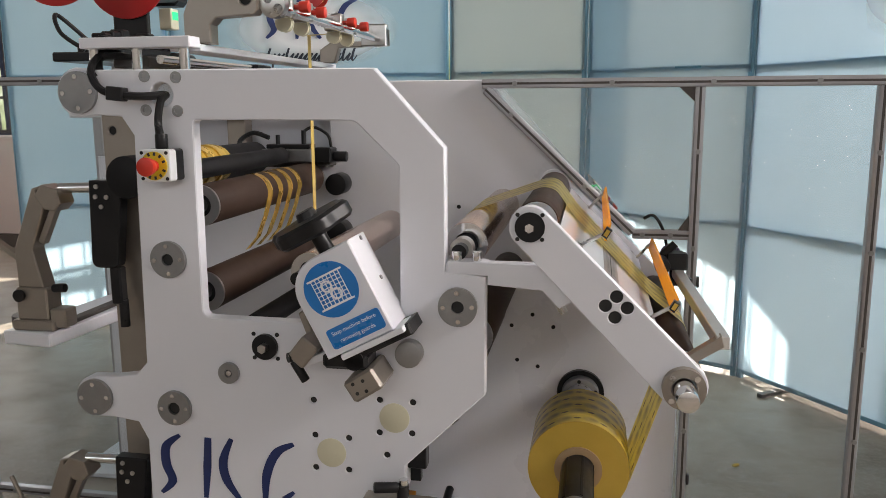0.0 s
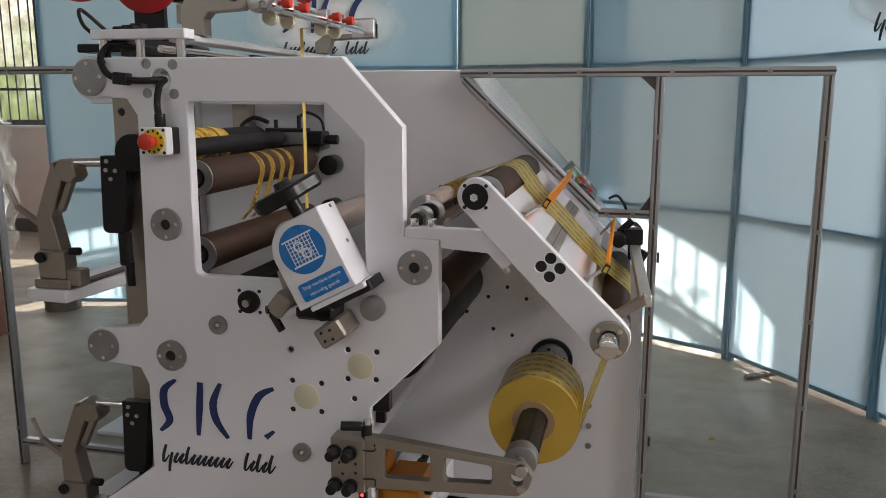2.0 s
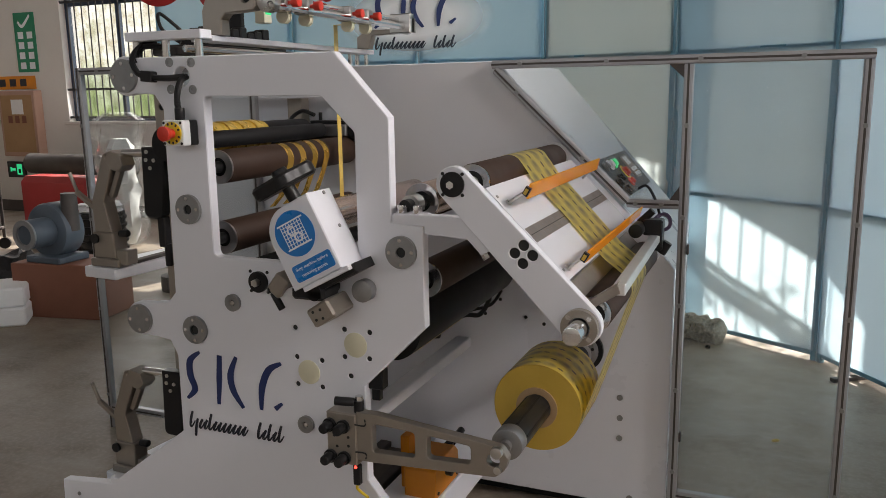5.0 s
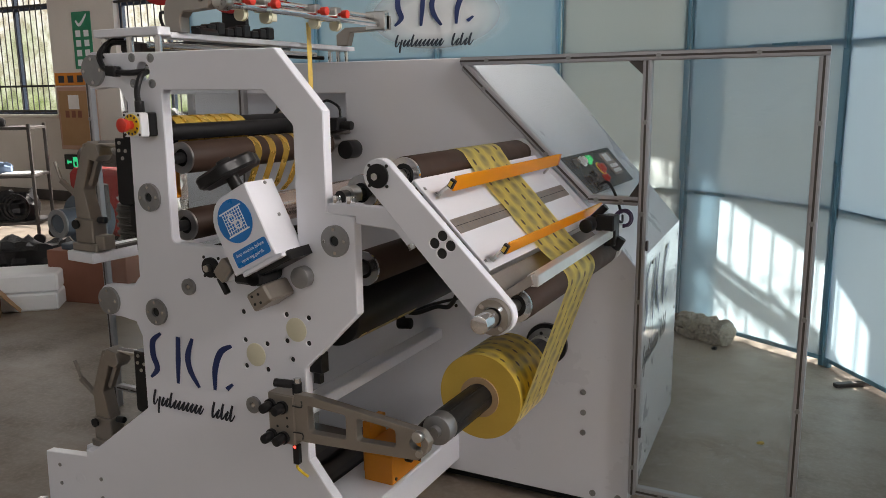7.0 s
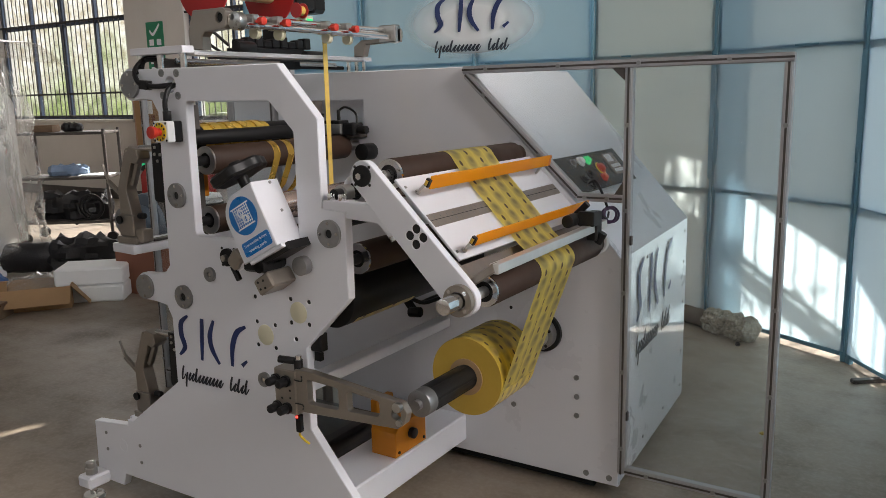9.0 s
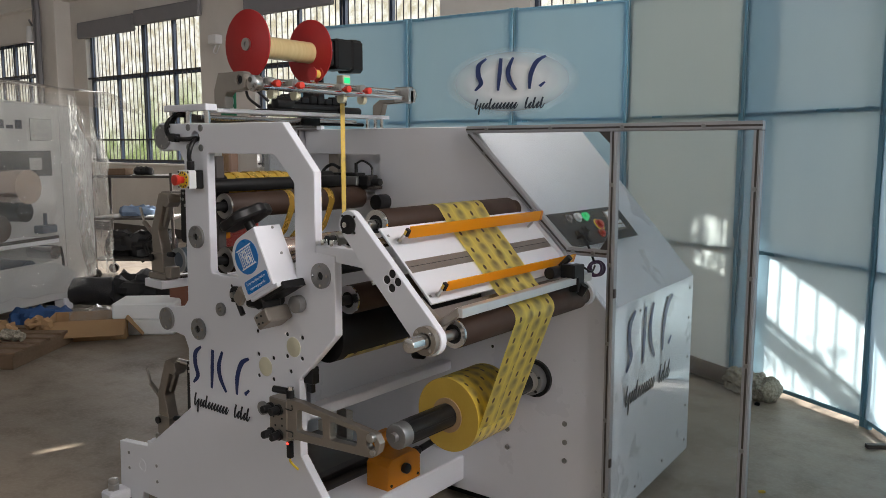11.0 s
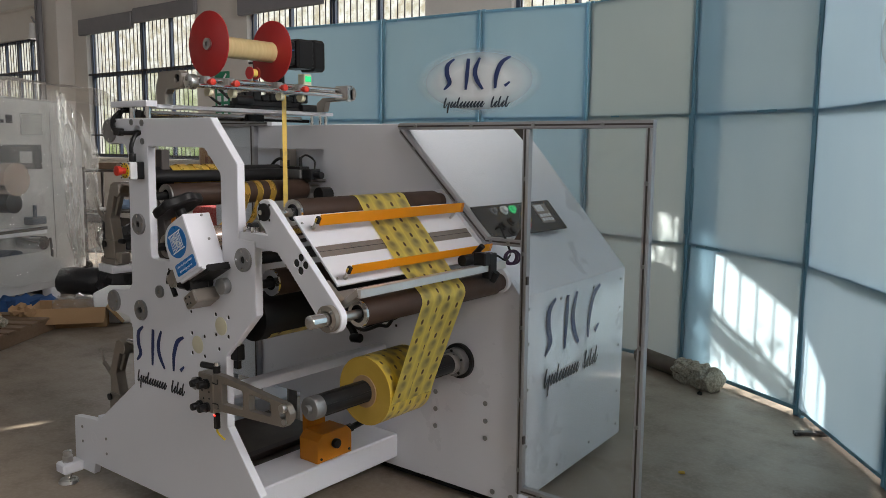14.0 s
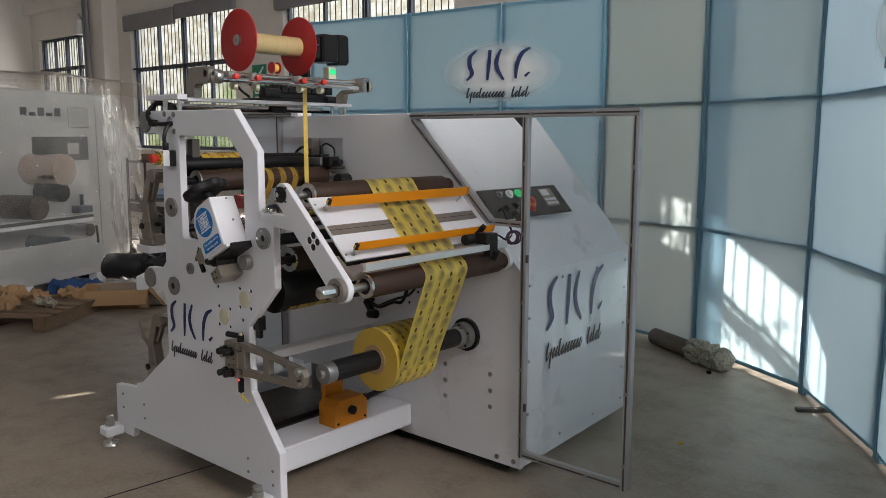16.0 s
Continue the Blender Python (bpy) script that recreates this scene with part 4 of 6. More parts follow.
for k in range(5):
    t = 2 * math.pi * k / 5 + 0.4
    part("bolt", rod((0.935 + 0.053 * math.cos(t), Y1 - 0.054, 0.640 + 0.053 * math.sin(t)), (0.935 + 0.053 * math.cos(t), Y1 - 0.058, 0.640 + 0.053 * math.sin(t)), 0.006, seg=10), "hole", hub)

# ---------- emergency stop and its cable ----------
es = thing("emergency_stop", (0.02, 0.0, 1.467), "red mushroom button on a white and black box", "stop button")
part("box_base", slab(fillet([(-0.016, 1.432), (0.056, 1.432), (0.056, 1.502), (-0.016, 1.502)], 0.008), [], -0.030, -0.001), "plastic", es, "black plastic box base")
part("box_cover", slab(fillet([(-0.016, 1.432), (0.056, 1.432), (0.056, 1.502), (-0.016, 1.502)], 0.008), [], -0.062, -0.0305, bevel=0.002), "foam", es, "white plastic box cover")
part("legend_plate", rod((0.02, -0.0625, 1.467), (0.02, -0.066, 1.467), 0.031, seg=36), "yellow", es, "round yellow legend plate")
part("button", join(rod((0.02, -0.066, 1.467), (0.02, -0.082, 1.467), 0.013, seg=20), rod((0.02, -0.082, 1.467), (0.02, -0.102, 1.467), 0.018, 0.021, 28, 0.003)), "redknob", es, "red mushroom push button")
for x, z in ((-0.009, 1.439), (0.049, 1.439), (-0.009, 1.495), (0.049, 1.495)):
    part("screw_head", rod((x, -0.0618, z), (x, -0.0632, z), 0.004, seg=10), "plastic", es)
for k in range(10):
    a = math.pi * (0.12 + 0.76 * k / 9) + (math.pi if k % 2 else 0)
    part("legend_bar", box((-0.0025, -0.0675, -0.0035), (0.0025, -0.066, 0.0035), 0, Matrix.Translation((0.02 + 0.0262 * math.cos(a), 0, 1.467 + 0.0262 * math.sin(a))) @ Matrix.Rotation(-a + math.pi / 2, 4, 'Y')), "ink", es)
cb = thing("control_cable", (0.015, -0.01, 1.5), "thick black cable with plastic glands", "cable")
part("cable", cable([(0.022, -0.03, 1.515), (0.018, -0.032, 1.56), (0.016, -0.012, 1.605), (0.012, 0.02, 1.62)], 0.0088), "plastic", cb)
part("gland", rod((0.022, -0.03, 1.502), (0.022, -0.03, 1.535), 0.014, seg=10, bevel=0.002), "plastic", cb)
part("cable", cable([(0.014, 0.01, 1.620), (-0.02, -0.024, 1.616), (-0.07, -0.027, 1.620), (-0.12, -0.024, 1.632), (-0.150, -0.01, 1.672), (-0.148, 0.03, 1.710), (-0.118, 0.06, 1.715)], 0.0088), "plastic", cb)
part("connector", bar((-0.100, -0.026, 1.624), (-0.060, -0.027, 1.620), 0.026, 0.03), "plastic", cb)
part("cable", cable([(-0.148, 0.0, 1.66), (-0.160, 0.02, 1.695), (-0.135, 0.05, 1.712), (-0.10, 0.09, 1.705)], 0.008), "plastic", cb)
part("cable", cable([(-0.140, 0.01, 1.67), (-0.150, 0.03, 1.703), (-0.11, 0.04, 1.708), (-0.07, 0.12, 1.70)], 0.008), "plastic", cb)

# ---------- overhead ribbon guide ----------
gd = thing("ribbon_guide", (0.0, 0.5, 1.674), "overhead ribbon guide with steel rods and red clamp knobs", "guide rail")
part("front_plate", box((-0.182, 0.0, 1.722), (0.086, 0.050, 1.746), 0.002), "white", gd, "white support plate")
part("long_plate", box((0.010, 0.051, 1.716), (0.086, 1.02, 1.732), 0.002), "white", gd, "long white support plate")
for x in (-0.160, -0.055, 0.060):
    part("post", rod((x, 0.024, 1.673), (x, 0.024, 1.722), 0.0115, seg=18), "chrome", gd)
for x, y in ((0.03, 0.93), (0.07, 0.985), (0.03, 0.985)):
    part("post", rod((x, y, 1.673), (x, y, 1.716), 0.009, seg=14), "chrome", gd)
part("slide_module", box((-0.14, 0.06, 1.682), (-0.05, 0.62, 1.708), 0.004), "cart", gd, "dark linear slide")
part("slide_rod", rod((-0.02, 0.06, 1.700), (-0.02, 0.90, 1.700), 0.010, seg=14), "chrome", gd)
part("slide_rod", rod((-0.02, 0.55, 1.690), (-0.02, 0.95, 1.690), 0.008, seg=14), "plastic", gd)
part("slide_block", box((-0.10, 0.56, 1.68), (0.0, 0.66, 1.712), 0.003), "plastic", gd)
arm = [(0.035, 1.733), (0.035, 1.80), (0.062, 1.862), (0.20, 1.862), (0.215, 1.85), (0.215, 1.805), (0.205, 1.795), (0.115, 1.79), (0.10, 1.775), (0.10, 1.733)]
part("end_bracket", slab(arm, [circle(0.185, 1.832, 0.016)], 0.075, 0.115, bevel=0.003), "nickel", gd, "nickel-plated end bracket")
part("end_bracket", slab([(0.06, 1.733), (0.06, 1.775), (0.10, 1.80), (0.245, 1.80), (0.245, 1.835), (0.29, 1.835), (0.29, 1.785), (0.125, 1.78), (0.11, 1.733)], [], 0.93, 0.965, bevel=0.003), "nickel", gd)
part("bore", rod((0.185, 0.085, 1.832), (0.185, 0.09, 1.832), 0.016, seg=16), "hole", gd)
for dz, dx in ((0.012, 0.0), (-0.012, 0.024)):
    part("guide_rod", rod((0.235 + dx, 0.085, 1.818 + dz), (0.235 + dx, 0.975, 1.818 + dz), 0.0115, seg=16), "chrome", gd)
part("end_clamp", rod((0.245, 0.085, 1.817), (0.245, 0.115, 1.817), 0.030, seg=20, bevel=0.002), "steel", gd)
part("end_clamp", join(rod((0.245, 0.955, 1.817), (0.245, 0.985, 1.817), 0.036, seg=20, bevel=0.003), box((0.205, 0.915, 1.783), (0.290, 0.953, 1.852), 0.004)), "steel", gd, "steel end block with a round clamp")
for y in (0.16, 0.275, 0.528, 0.649):
    cl = part("clamp_block", box((0.218, y - 0.016, 1.796), (0.270, y + 0.016, 1.842), 0.004), "steel", gd)
    part("knob", join(rod((0.27, y, 1.818), (0.282, y, 1.818), 0.006, seg=10), rod((0.282, y, 1.818), (0.306, y, 1.818), 0.013, 0.014, 18, 0.003)), "redknob", cl, "red clamp knob")
    part("guide_wheel", join(rod((0.232, y + 0.02, 1.785), (0.232, y + 0.024, 1.785), 0.020, seg=24), rod((0.232, y + 0.024, 1.785), (0.232, y + 0.036, 1.785), 0.018, seg=20),
                             rod((0.232, y + 0.036, 1.785), (0.232, y + 0.040, 1.785), 0.020, seg=24)), "cream", cl, "cream ribbon guide wheel")

# ---------- ribbon reel unit behind the machine ----------
ru = thing("ribbon_reel_unit", (-0.92, 1.45, 0.0), "ribbon reel with two red discs and black motor", "reel unit")
RX, RZ = -0.94, 2.145
for y in (1.0, 1.46):
    fl = part("reel_disc", rod((RX, y, RZ), (RX, y + 0.008, RZ), 0.187, seg=56, bevel=0.001), "red", ru, "red plastic reel disc")
    part("hub", join(ring((RX, y - 0.012, RZ), (RX, y, RZ), 0.034, 0.014), rod((RX, y - 0.003, RZ), (RX, y, RZ), 0.016, seg=16)), "steel", fl)
wound = rod((RX, 1.008, RZ - 0.005), (RX, 1.46, RZ - 0.005), 0.062, seg=36)
part("wound_ribbon", wound, "palegold", ru, "pale gold ribbon wound on the reel")
mot = part("motor", join(box((RX - 0.075, 1.50, RZ - 0.075), (RX + 0.075, 1.60, RZ + 0.075), 0.012), box((RX - 0.09, 1.602, RZ - 0.09), (RX + 0.09, 1.74, RZ + 0.09), 0.014),
                         box((RX - 0.075, 1.742, RZ - 0.10), (RX + 0.075, 1.86, RZ + 0.10), 0.02)), "plastic", ru, "black servo motor")
part("stripe", box((RX + 0.0751, 1.52, RZ + 0.012), (RX + 0.0765, 1.58, RZ + 0.018), 0), "blue", mot)
part("mount", box((RX - 0.08, 1.475, 1.80), (RX + 0.08, 1.50, RZ + 0.05), 0.004), "plastic", ru)
part("base", join(box((RX - 0.10, 1.08, 1.765), (RX + 0.12, 1.78, 1.80), 0.006), box((RX - 0.06, 1.18, 1.80), (RX + 0.10, 1.62, 1.835), 0.006), box((RX + 0.02, 1.25, 1.835), (RX + 0.09, 1.40, 1.85), 0.006)), "plastic", ru, "black slide base")
for k in range(9):                      # cable chain and small blocks on the slide base
    y = 1.12 + k * 0.062
    part("chain_link", box((RX + 0.045, y, 1.835), (RX + 0.105, y + 0.052, 1.872 + 0.012 * (k % 3)), 0.006), "plastic", ru)
part("slide_motor", rod((RX + 0.10, 1.10, 1.83), (RX + 0.10, 1.22, 1.83), 0.032, seg=18, bevel=0.004), "plastic", ru)
part("slide_motor", rod((RX + 0.13, 1.58, 1.80), (RX + 0.13, 1.74, 1.80), 0.026, seg=18, bevel=0.004), "plastic", ru)
part("air_hose", cable([(RX + 0.05, 1.10, 1.84), (RX - 0.02, 1.02, 1.93), (RX + 0.02, 0.98, 1.86), (RX + 0.10, 1.0, 1.80)], 0.008), "plastic", ru)
part("stand_column", box((RX - 0.06, 1.40, 0.02), (RX + 0.06, 1.52, 1.765), 0.006), "white", ru)
part("stand_foot", box((RX - 0.25, 1.20, 0.0), (RX + 0.25, 1.72, 0.02), 0.004), "white", ru)
dsp = part("display", box((RX + 0.04, 1.64, 1.93), (RX + 0.10, 1.705, 2.02), 0.004), "cream", ru, "cream box with a lit green display")
part("display_glass", box((RX + 0.1003, 1.648, 1.972), (RX + 0.102, 1.697, 2.006), 0.001), "exit", dsp, "lit green display")
part("gearbox", rod((RX, 1.47, RZ), (RX, 1.50, RZ), 0.06, seg=24), "plastic", ru)
ru.location += Vector((-0.05, 0.07, 0.0))
sp = part("small_spool", join(rod((0.236, 0.39, 1.873), (0.236, 0.394, 1.873), 0.026, seg=28), rod((0.236, 0.394, 1.873), (0.236, 0.424, 1.873), 0.014, seg=20), rod((0.236, 0.424, 1.873), (0.236, 0.428, 1.873), 0.026, seg=28)),
          "red", gd, "small red ribbon spool")
part("ribbon", rod((0.236, 0.395, 1.873), (0.236, 0.423, 1.873), 0.017, seg=20), "ribbon", sp)
part("spool_bracket", box((0.21, 0.405, 1.84), (0.228, 0.412, 1.87), 0.001), "steel", sp)

# vertical ribbon
rb = thing("ribbon", (0.115, 0.68, 1.21), "narrow yellow ribbon hanging straight down", "ribbon")
part("strip", box((0.1145, 0.667, 1.205), (0.1155, 0.693, 1.80), 0), "ribbon", rb)
part("strip", bar((0.115, 0.68, 1.80), (0.232, 0.665, 1.803), 0.022, 0.0012, (0, 0, 1), 0), "ribbon", rb)

# ribbon bands over the rollers
bd = thing("ribbon_bands", (0.035, 0.52, 1.36), "four gold ribbon bands looped over the brown roller", "ribbon")
for y in (0.41, 0.485, 0.56, 0.635):
    line = arc(0.035, 1.360, 0.0512, 150, -10, 14) + [(0.075, 1.30), (0.055, 1.24), (0.028, 1.206)]
    bm = bmesh.new()
    g = [[bm.verts.new((x, y + w + (0.0 if k < 14 else (k - 14) * -0.012), z)) for w in (-0.017, 0.017)] for k, (x, z) in enumerate(line)]
    for p0, p1 in zip(g, g[1:]):
        bm.faces.new((p0[0], p0[1], p1[1], p1[0]))
    bmesh.ops.solidify(bm, geom=list(bm.faces), thickness=0.0008)
    part("band", bm, "goldband", bd)
bs = thing("ribbon_spool", (-0.155, 0.40, 1.42), "spool wound with four gold ribbon bands", "spool")
part("spool_core", rod((-0.155, 0.24, 1.425), (-0.155, 0.58, 1.425), 0.0545, seg=32), "gold", bs)
for y in (0.30, 0.375, 0.45, 0.525):
    part("band", ring((-0.155, y - 0.02, 1.425), (-0.155, y + 0.02, 1.425), 0.060, 0.052, 36), "goldband", bs)

# ---------- guard of the nip with its handwheel ----------
ng = thing("nip_guard", (0.45, -0.05, 1.19), "white tilted guard box with a blue warning sticker", "guard box")
TH = radians(27.2)
GM = Matrix.Translation((0.442, 0, 1.193)) @ Matrix.Rotation(-TH, 4, 'Y')     # local x along the top edge, z up the box
hw, hh = 0.081, 0.104
gface = [(-hw, -hh), (hw, -hh), (hw, hh), (-hw + 0.075, hh)] + arc(-hw + 0.075, hh - 0.075, 0.075, 90, 180, 8)[1:]
bm = slab(gface, [], -0.108, 0.01, bevel=0.003)
bm.transform(GM)
part("cover", bm, "white", ng, "white folded sheet-steel cover")
bm = slab([(-hw + 0.012, -hh - 0.028), (hw + 0.028, -hh - 0.028), (hw + 0.028, -hh - 0.002), (-hw + 0.012, -hh - 0.002)], [], -0.095, 0.05, bevel=0.004)
bm.transform(GM)
part("base_block", bm, "plastic", ng, "black base block")
bm = box((-hw + 0.03, -0.112, -hh - 0.014), (hw + 0.02, -0.02, -hh - 0.001), 0.002, GM)
part("lip", bm, "white", ng)
bm = rod((0, -0.1092, 0), (0, -0.1106, 0), 0.060, seg=48)
bm.transform(GM @ Matrix.Translation((0.0, 0, 0.028)))
disc = part("sticker", bm, "blue", ng, "round blue warning sticker with a white gate symbol")
bm = slab(fillet([(-0.064, -0.091), (0.064, -0.091), (0.064, -0.046), (-0.064, -0.046)], 0.008), [], -0.1106, -0.1092)
bm.transform(GM @ Matrix.Translation((0.008, 0, 0.0)))
tag = part("sticker", bm, "blue", ng, "blue sticker with white lettering")
sym = []
for k in range(8):
    sym.append(box((-0.034, -0.1116, -0.033 + k * 0.0094), (0.034, -0.1107, -0.0312 + k * 0.0094), 0))
    sym.append(box((-0.034 + k * 0.0094, -0.1118, -0.034), (-0.0322 + k * 0.0094, -0.1109, 0.034), 0))
sym += [ring((-0.006, -0.1107, 0.010), (-0.006, -0.1119, 0.010), 0.013, 0.009, 20), ring((0.008, -0.1107, -0.012), (0.008, -0.1119, -0.012), 0.013, 0.009, 20),
        box((-0.042, -0.1117, 0.031), (0.042, -0.1107, 0.035), 0), box((-0.040, -0.1117, -0.036), (0.040, -0.1107, -0.032), 0)]
bm = join(*sym)
bm.transform(GM @ Matrix.Translation((0.0, 0, 0.028)))
part("symbol", bm, "whiteink", disc)


def words(parent, text, size, m, mat, name="lettering"):
    cu = bpy.data.curves.new("words", 'FONT')
    cu.body, cu.size, cu.align_x, cu.align_y, cu.extrude = text, size, 'CENTER', 'CENTER', 0.0002
    tmp = bpy.data.objects.new("words", cu)
    me = bpy.data.meshes.new_from_object(tmp)
    bpy.data.objects.remove(tmp)
    bm = bmesh.new()
    bm.from_mesh(me)
    bm.transform(m)
    return part(name, bm, mat, parent, smooth=False)


UP = Matrix.Rotation(math.pi / 2, 4, 'X')
words(tag, "Stop machine before", 0.0128, GM @ Matrix.Translation((0.008, -0.1110, -0.0585)) @ UP, "whiteink")
words(tag, "removing guards", 0.0128, GM @ Matrix.Translation((0.008, -0.1110, -0.0775)) @ UP, "whiteink")
for x, z in ((0.072, 0.095), (0.072, 0.0)):
    bm = rod((hw - 0.001, -0.03, z), (hw + 0.003, -0.03, z), 0.005, seg=10)
    bm.transform(GM)
    part("screw_head", bm, "flange", ng)
# handwheel on the slanted spindle above the box
lobes = []
n = 60
for i in range(n):
    a = 2 * math.pi * i / n
    r = 0.088 + 0.006 * math.cos(6 * a)
    lobes.append((r * math.cos(a), r * math.sin(a)))
wheel = slab(lobes, [], 0.0, 0.036, 'z', bevel=0.007)
WM = GM @ Matrix.Translation((0.010, -0.060, 0.148)) @ Matrix.Rotation(radians(8), 4, 'X')
wheel.transform(WM)
hwp = part("handwheel", wheel, "plastic", ng, "black lobed plastic handwheel")
bm = join(rod((0, 0, -0.05), (0, 0, 0.0), 0.018, seg=16), rod((0, 0, 0.036), (0, 0, 0.052), 0.024, 0.02, 16))
bm.transform(WM)
part("spindle", bm, "plastic", hwp)
# clamp fittings under the box
part("clamp_block", box((-0.042, -0.105, -0.026), (0.034, 0.0, 0.026), 0.006, Matrix.Translation((0.494, 0.0, 1.012)) @ Matrix.Rotation(-TH - 0.1, 4, 'Y')), "nickel", ng, "nickel-plated clamp block")
for x, z in ((0.469, 1.012), (0.491, 1.021), (0.479, 0.992), (0.499, 0.999)):
    part("bore", rod((x, -0.1045, z), (x, -0.1065, z), 0.004, seg=10), "hole", ng)
part("end_cap", rod((0.572, 0.0, 1.058), (0.572, -0.03, 1.058), 0.030, seg=32, bevel=0.002), "flange", ng)
part("pivot", join(rod((0.47, -0.10, 1.062), (0.47, 0.02, 1.062), 0.022, seg=20), box((0.40, -0.10, 1.04), (0.50, -0.02, 1.075), 0.008, Matrix.Translation((0, 0, 0)))), "plastic", ng)
part("link", bar((0.335, -0.06, 1.035), (0.42, -0.06, 1.068), 0.02, 0.018), "white", ng)
part("latch_body", box((-0.03, -0.09, -0.022), (0.03, -0.02, 0.022), 0.004, Matrix.Translation((0.352, 0.0, 1.070)) @ Matrix.Rotation(-0.9, 4, 'Y')), "nickel", ng)
part("latch_plate", box((-0.008, -0.06, -0.05), (0.008, -0.01, 0.05), 0.002, Matrix.Translation((0.352, 0.02, 1.100)) @ Matrix.Rotation(-0.35, 4, 'Y')), "nickel", ng)
part("latch_handle", join(rod((0.325, -0.07, 1.045), (0.352, -0.07, 1.000), 0.010, seg=14, bevel=0.003), rod((0.318, -0.085, 1.056), (0.345, -0.06, 1.056), 0.011, seg=14)), "plastic", ng)

# ---------- swing arm of the winding shaft ----------
sa = thing("shaft_support_arm", (0.52, -0.04, 0.65), "nickel-plated swing arm with black knobs", "support arm")
outl = fillet([(0.560, 0.735), (0.62, 0.735), (0.965, 0.700), (0.985, 0.672), (0.975, 0.640), (0.95, 0.618), (0.60, 0.598), (0.560, 0.598)], [0, 0.004, 0.02, 0.01, 0.02, 0.02, 0.004, 0])
w1 = fillet([(0.606, 0.708), (0.730, 0.702), (0.730, 0.632), (0.606, 0.628)], 0.012)
w2 = fillet([(0.765, 0.700), (0.885, 0.690), (0.885, 0.642), (0.765, 0.636)], 0.012)
ap = part("arm_plate", slab(outl, [w1, w2, circle(0.945, 0.662, 0.017)], -0.062, -0.034, bevel=0.002), "nickel", sa)
hb = part("hinge_block", box((0.468, -0.064, 0.580), (0.560, -0.012, 0.727), 0.004), "nickel", sa)
part("fixing_plate", box((0.480, -0.0125, 0.60), (0.552, 0.0, 0.71), 0.002), "nickel", sa)
part("slot", cable([(0.556, -0.0645, 0.700), (0.586, -0.0635, 0.700), (0.586, -0.0635, 0.718)], 0.002, 6, 3), "hole", sa)
part("slot", cable([(0.556, -0.0645, 0.622), (0.586, -0.0635, 0.622), (0.586, -0.0635, 0.606)], 0.002, 6, 3), "hole", sa)
for x in (0.480, 0.522):
    for z in (0.690, 0.600):
        part("knob", join(rod((x, -0.064, z), (x, -0.072, z), 0.019, seg=18), rod((x, -0.072, z), (x, -0.104, z), 0.015, 0.0135, 18, 0.003)), "plastic", hb, "black clamp knob")
for x, z in ((0.492, 0.66), (0.50, 0.63), (0.535, 0.66), (0.535, 0.635)):
    part("bore", rod((x, -0.0635, z), (x, -0.0648, z), 0.004, seg=10), "hole", hb)
part("lever", join(rod((0.56, -0.045, 0.73), (0.56, -0.045, 0.762), 0.014, seg=16), rod((0.55, -0.05, 0.757), (0.50, -0.07, 0.762), 0.012, seg=14, bevel=0.003)), "plastic", sa)
part("pin", rod((0.562, -0.045, 0.735), (0.562, -0.045, 0.775), 0.010, seg=14), "chrome", sa)
part("end_screw", rod((0.958, -0.062, 0.690), (0.958, -0.080, 0.690), 0.015, seg=18, bevel=0.002), "steel", ap)
part("end_screw", rod((0.958, -0.062, 0.640), (0.958, -0.070, 0.640), 0.010, seg=14), "steel", ap)
part("sensor", join(box((0.536, -0.05, 0.515), (0.556, -0.03, 0.575), 0.003), rod((0.546, -0.04, 0.575), (0.546, -0.04, 0.583), 0.006, seg=10)), "plastic", sa)
part("sensor_lamp", rod((0.5465, -0.0505, 0.570), (0.5465, -0.053, 0.570), 0.004, seg=8), "led", sa)
part("sensor_cable", cable([(0.546, -0.04, 0.515), (0.54, -0.035, 0.50), (0.553, -0.03, 0.485), (0.565, -0.02, 0.47)], 0.004), "yellow", sa)
part("limit_switch", join(box((0.555, 0.02, 0.77), (0.60, 0.055, 0.83), 0.003), box((0.56, 0.03, 0.735), (0.585, 0.05, 0.77), 0.002)), "plastic", sa)

# ---------- winding shaft and film roll ----------
ws = thing("winding_shaft", (0.938, 0.5, 0.650), "black expanding winding shaft with a steel tip", "shaft")
part("shaft", rod((0.938, 0.111, 0.648), (0.938, Y1 - 0.09, 0.642), 0.042, seg=36), "plastic", ws)
part("tip", join(rod((0.938, 0.066, 0.648), (0.938, 0.112, 0.648), 0.043, seg=36, bevel=0.003), rod((0.938, 0.048, 0.648), (0.938, 0.067, 0.648), 0.016, seg=14)), "flange", ws, "turned steel tip")
for a in range(6):
    t = a * math.pi / 3 + 0.2
    part("grip_bar", bar((0.938 + 0.042 * math.cos(t), 0.12, 0.648 + 0.042 * math.sin(t)), (0.938 + 0.042 * math.cos(t), Y1 - 0.12, 0.643 + 0.042 * math.sin(t)), 0.008, 0.003,
                             (math.cos(t), 0, math.sin(t)), 0.001), "drum", ws)
fr = thing("film_roll", (0.940, 0.46, 0.650), "roll of printed yellow film on the shaft", "film roll")
RR, FX, FZ, FY0, FY1 = 0.133, 0.940, 0.647, 0.346, 0.590
bm = bmesh.new()
uvl = bm.loops.layers.uv.new("film")
seg = 72
L0 = [bm.verts.new((FX + RR * math.cos(2 * math.pi * i / seg), FY0, FZ + RR * math.sin(2 * math.pi * i / seg))) for i in range(seg)]
L1 = [bm.verts.new((FX + RR * math.cos(2 * math.pi * i / seg), FY1, FZ + RR * math.sin(2 * math.pi * i / seg))) for i in range(seg)]
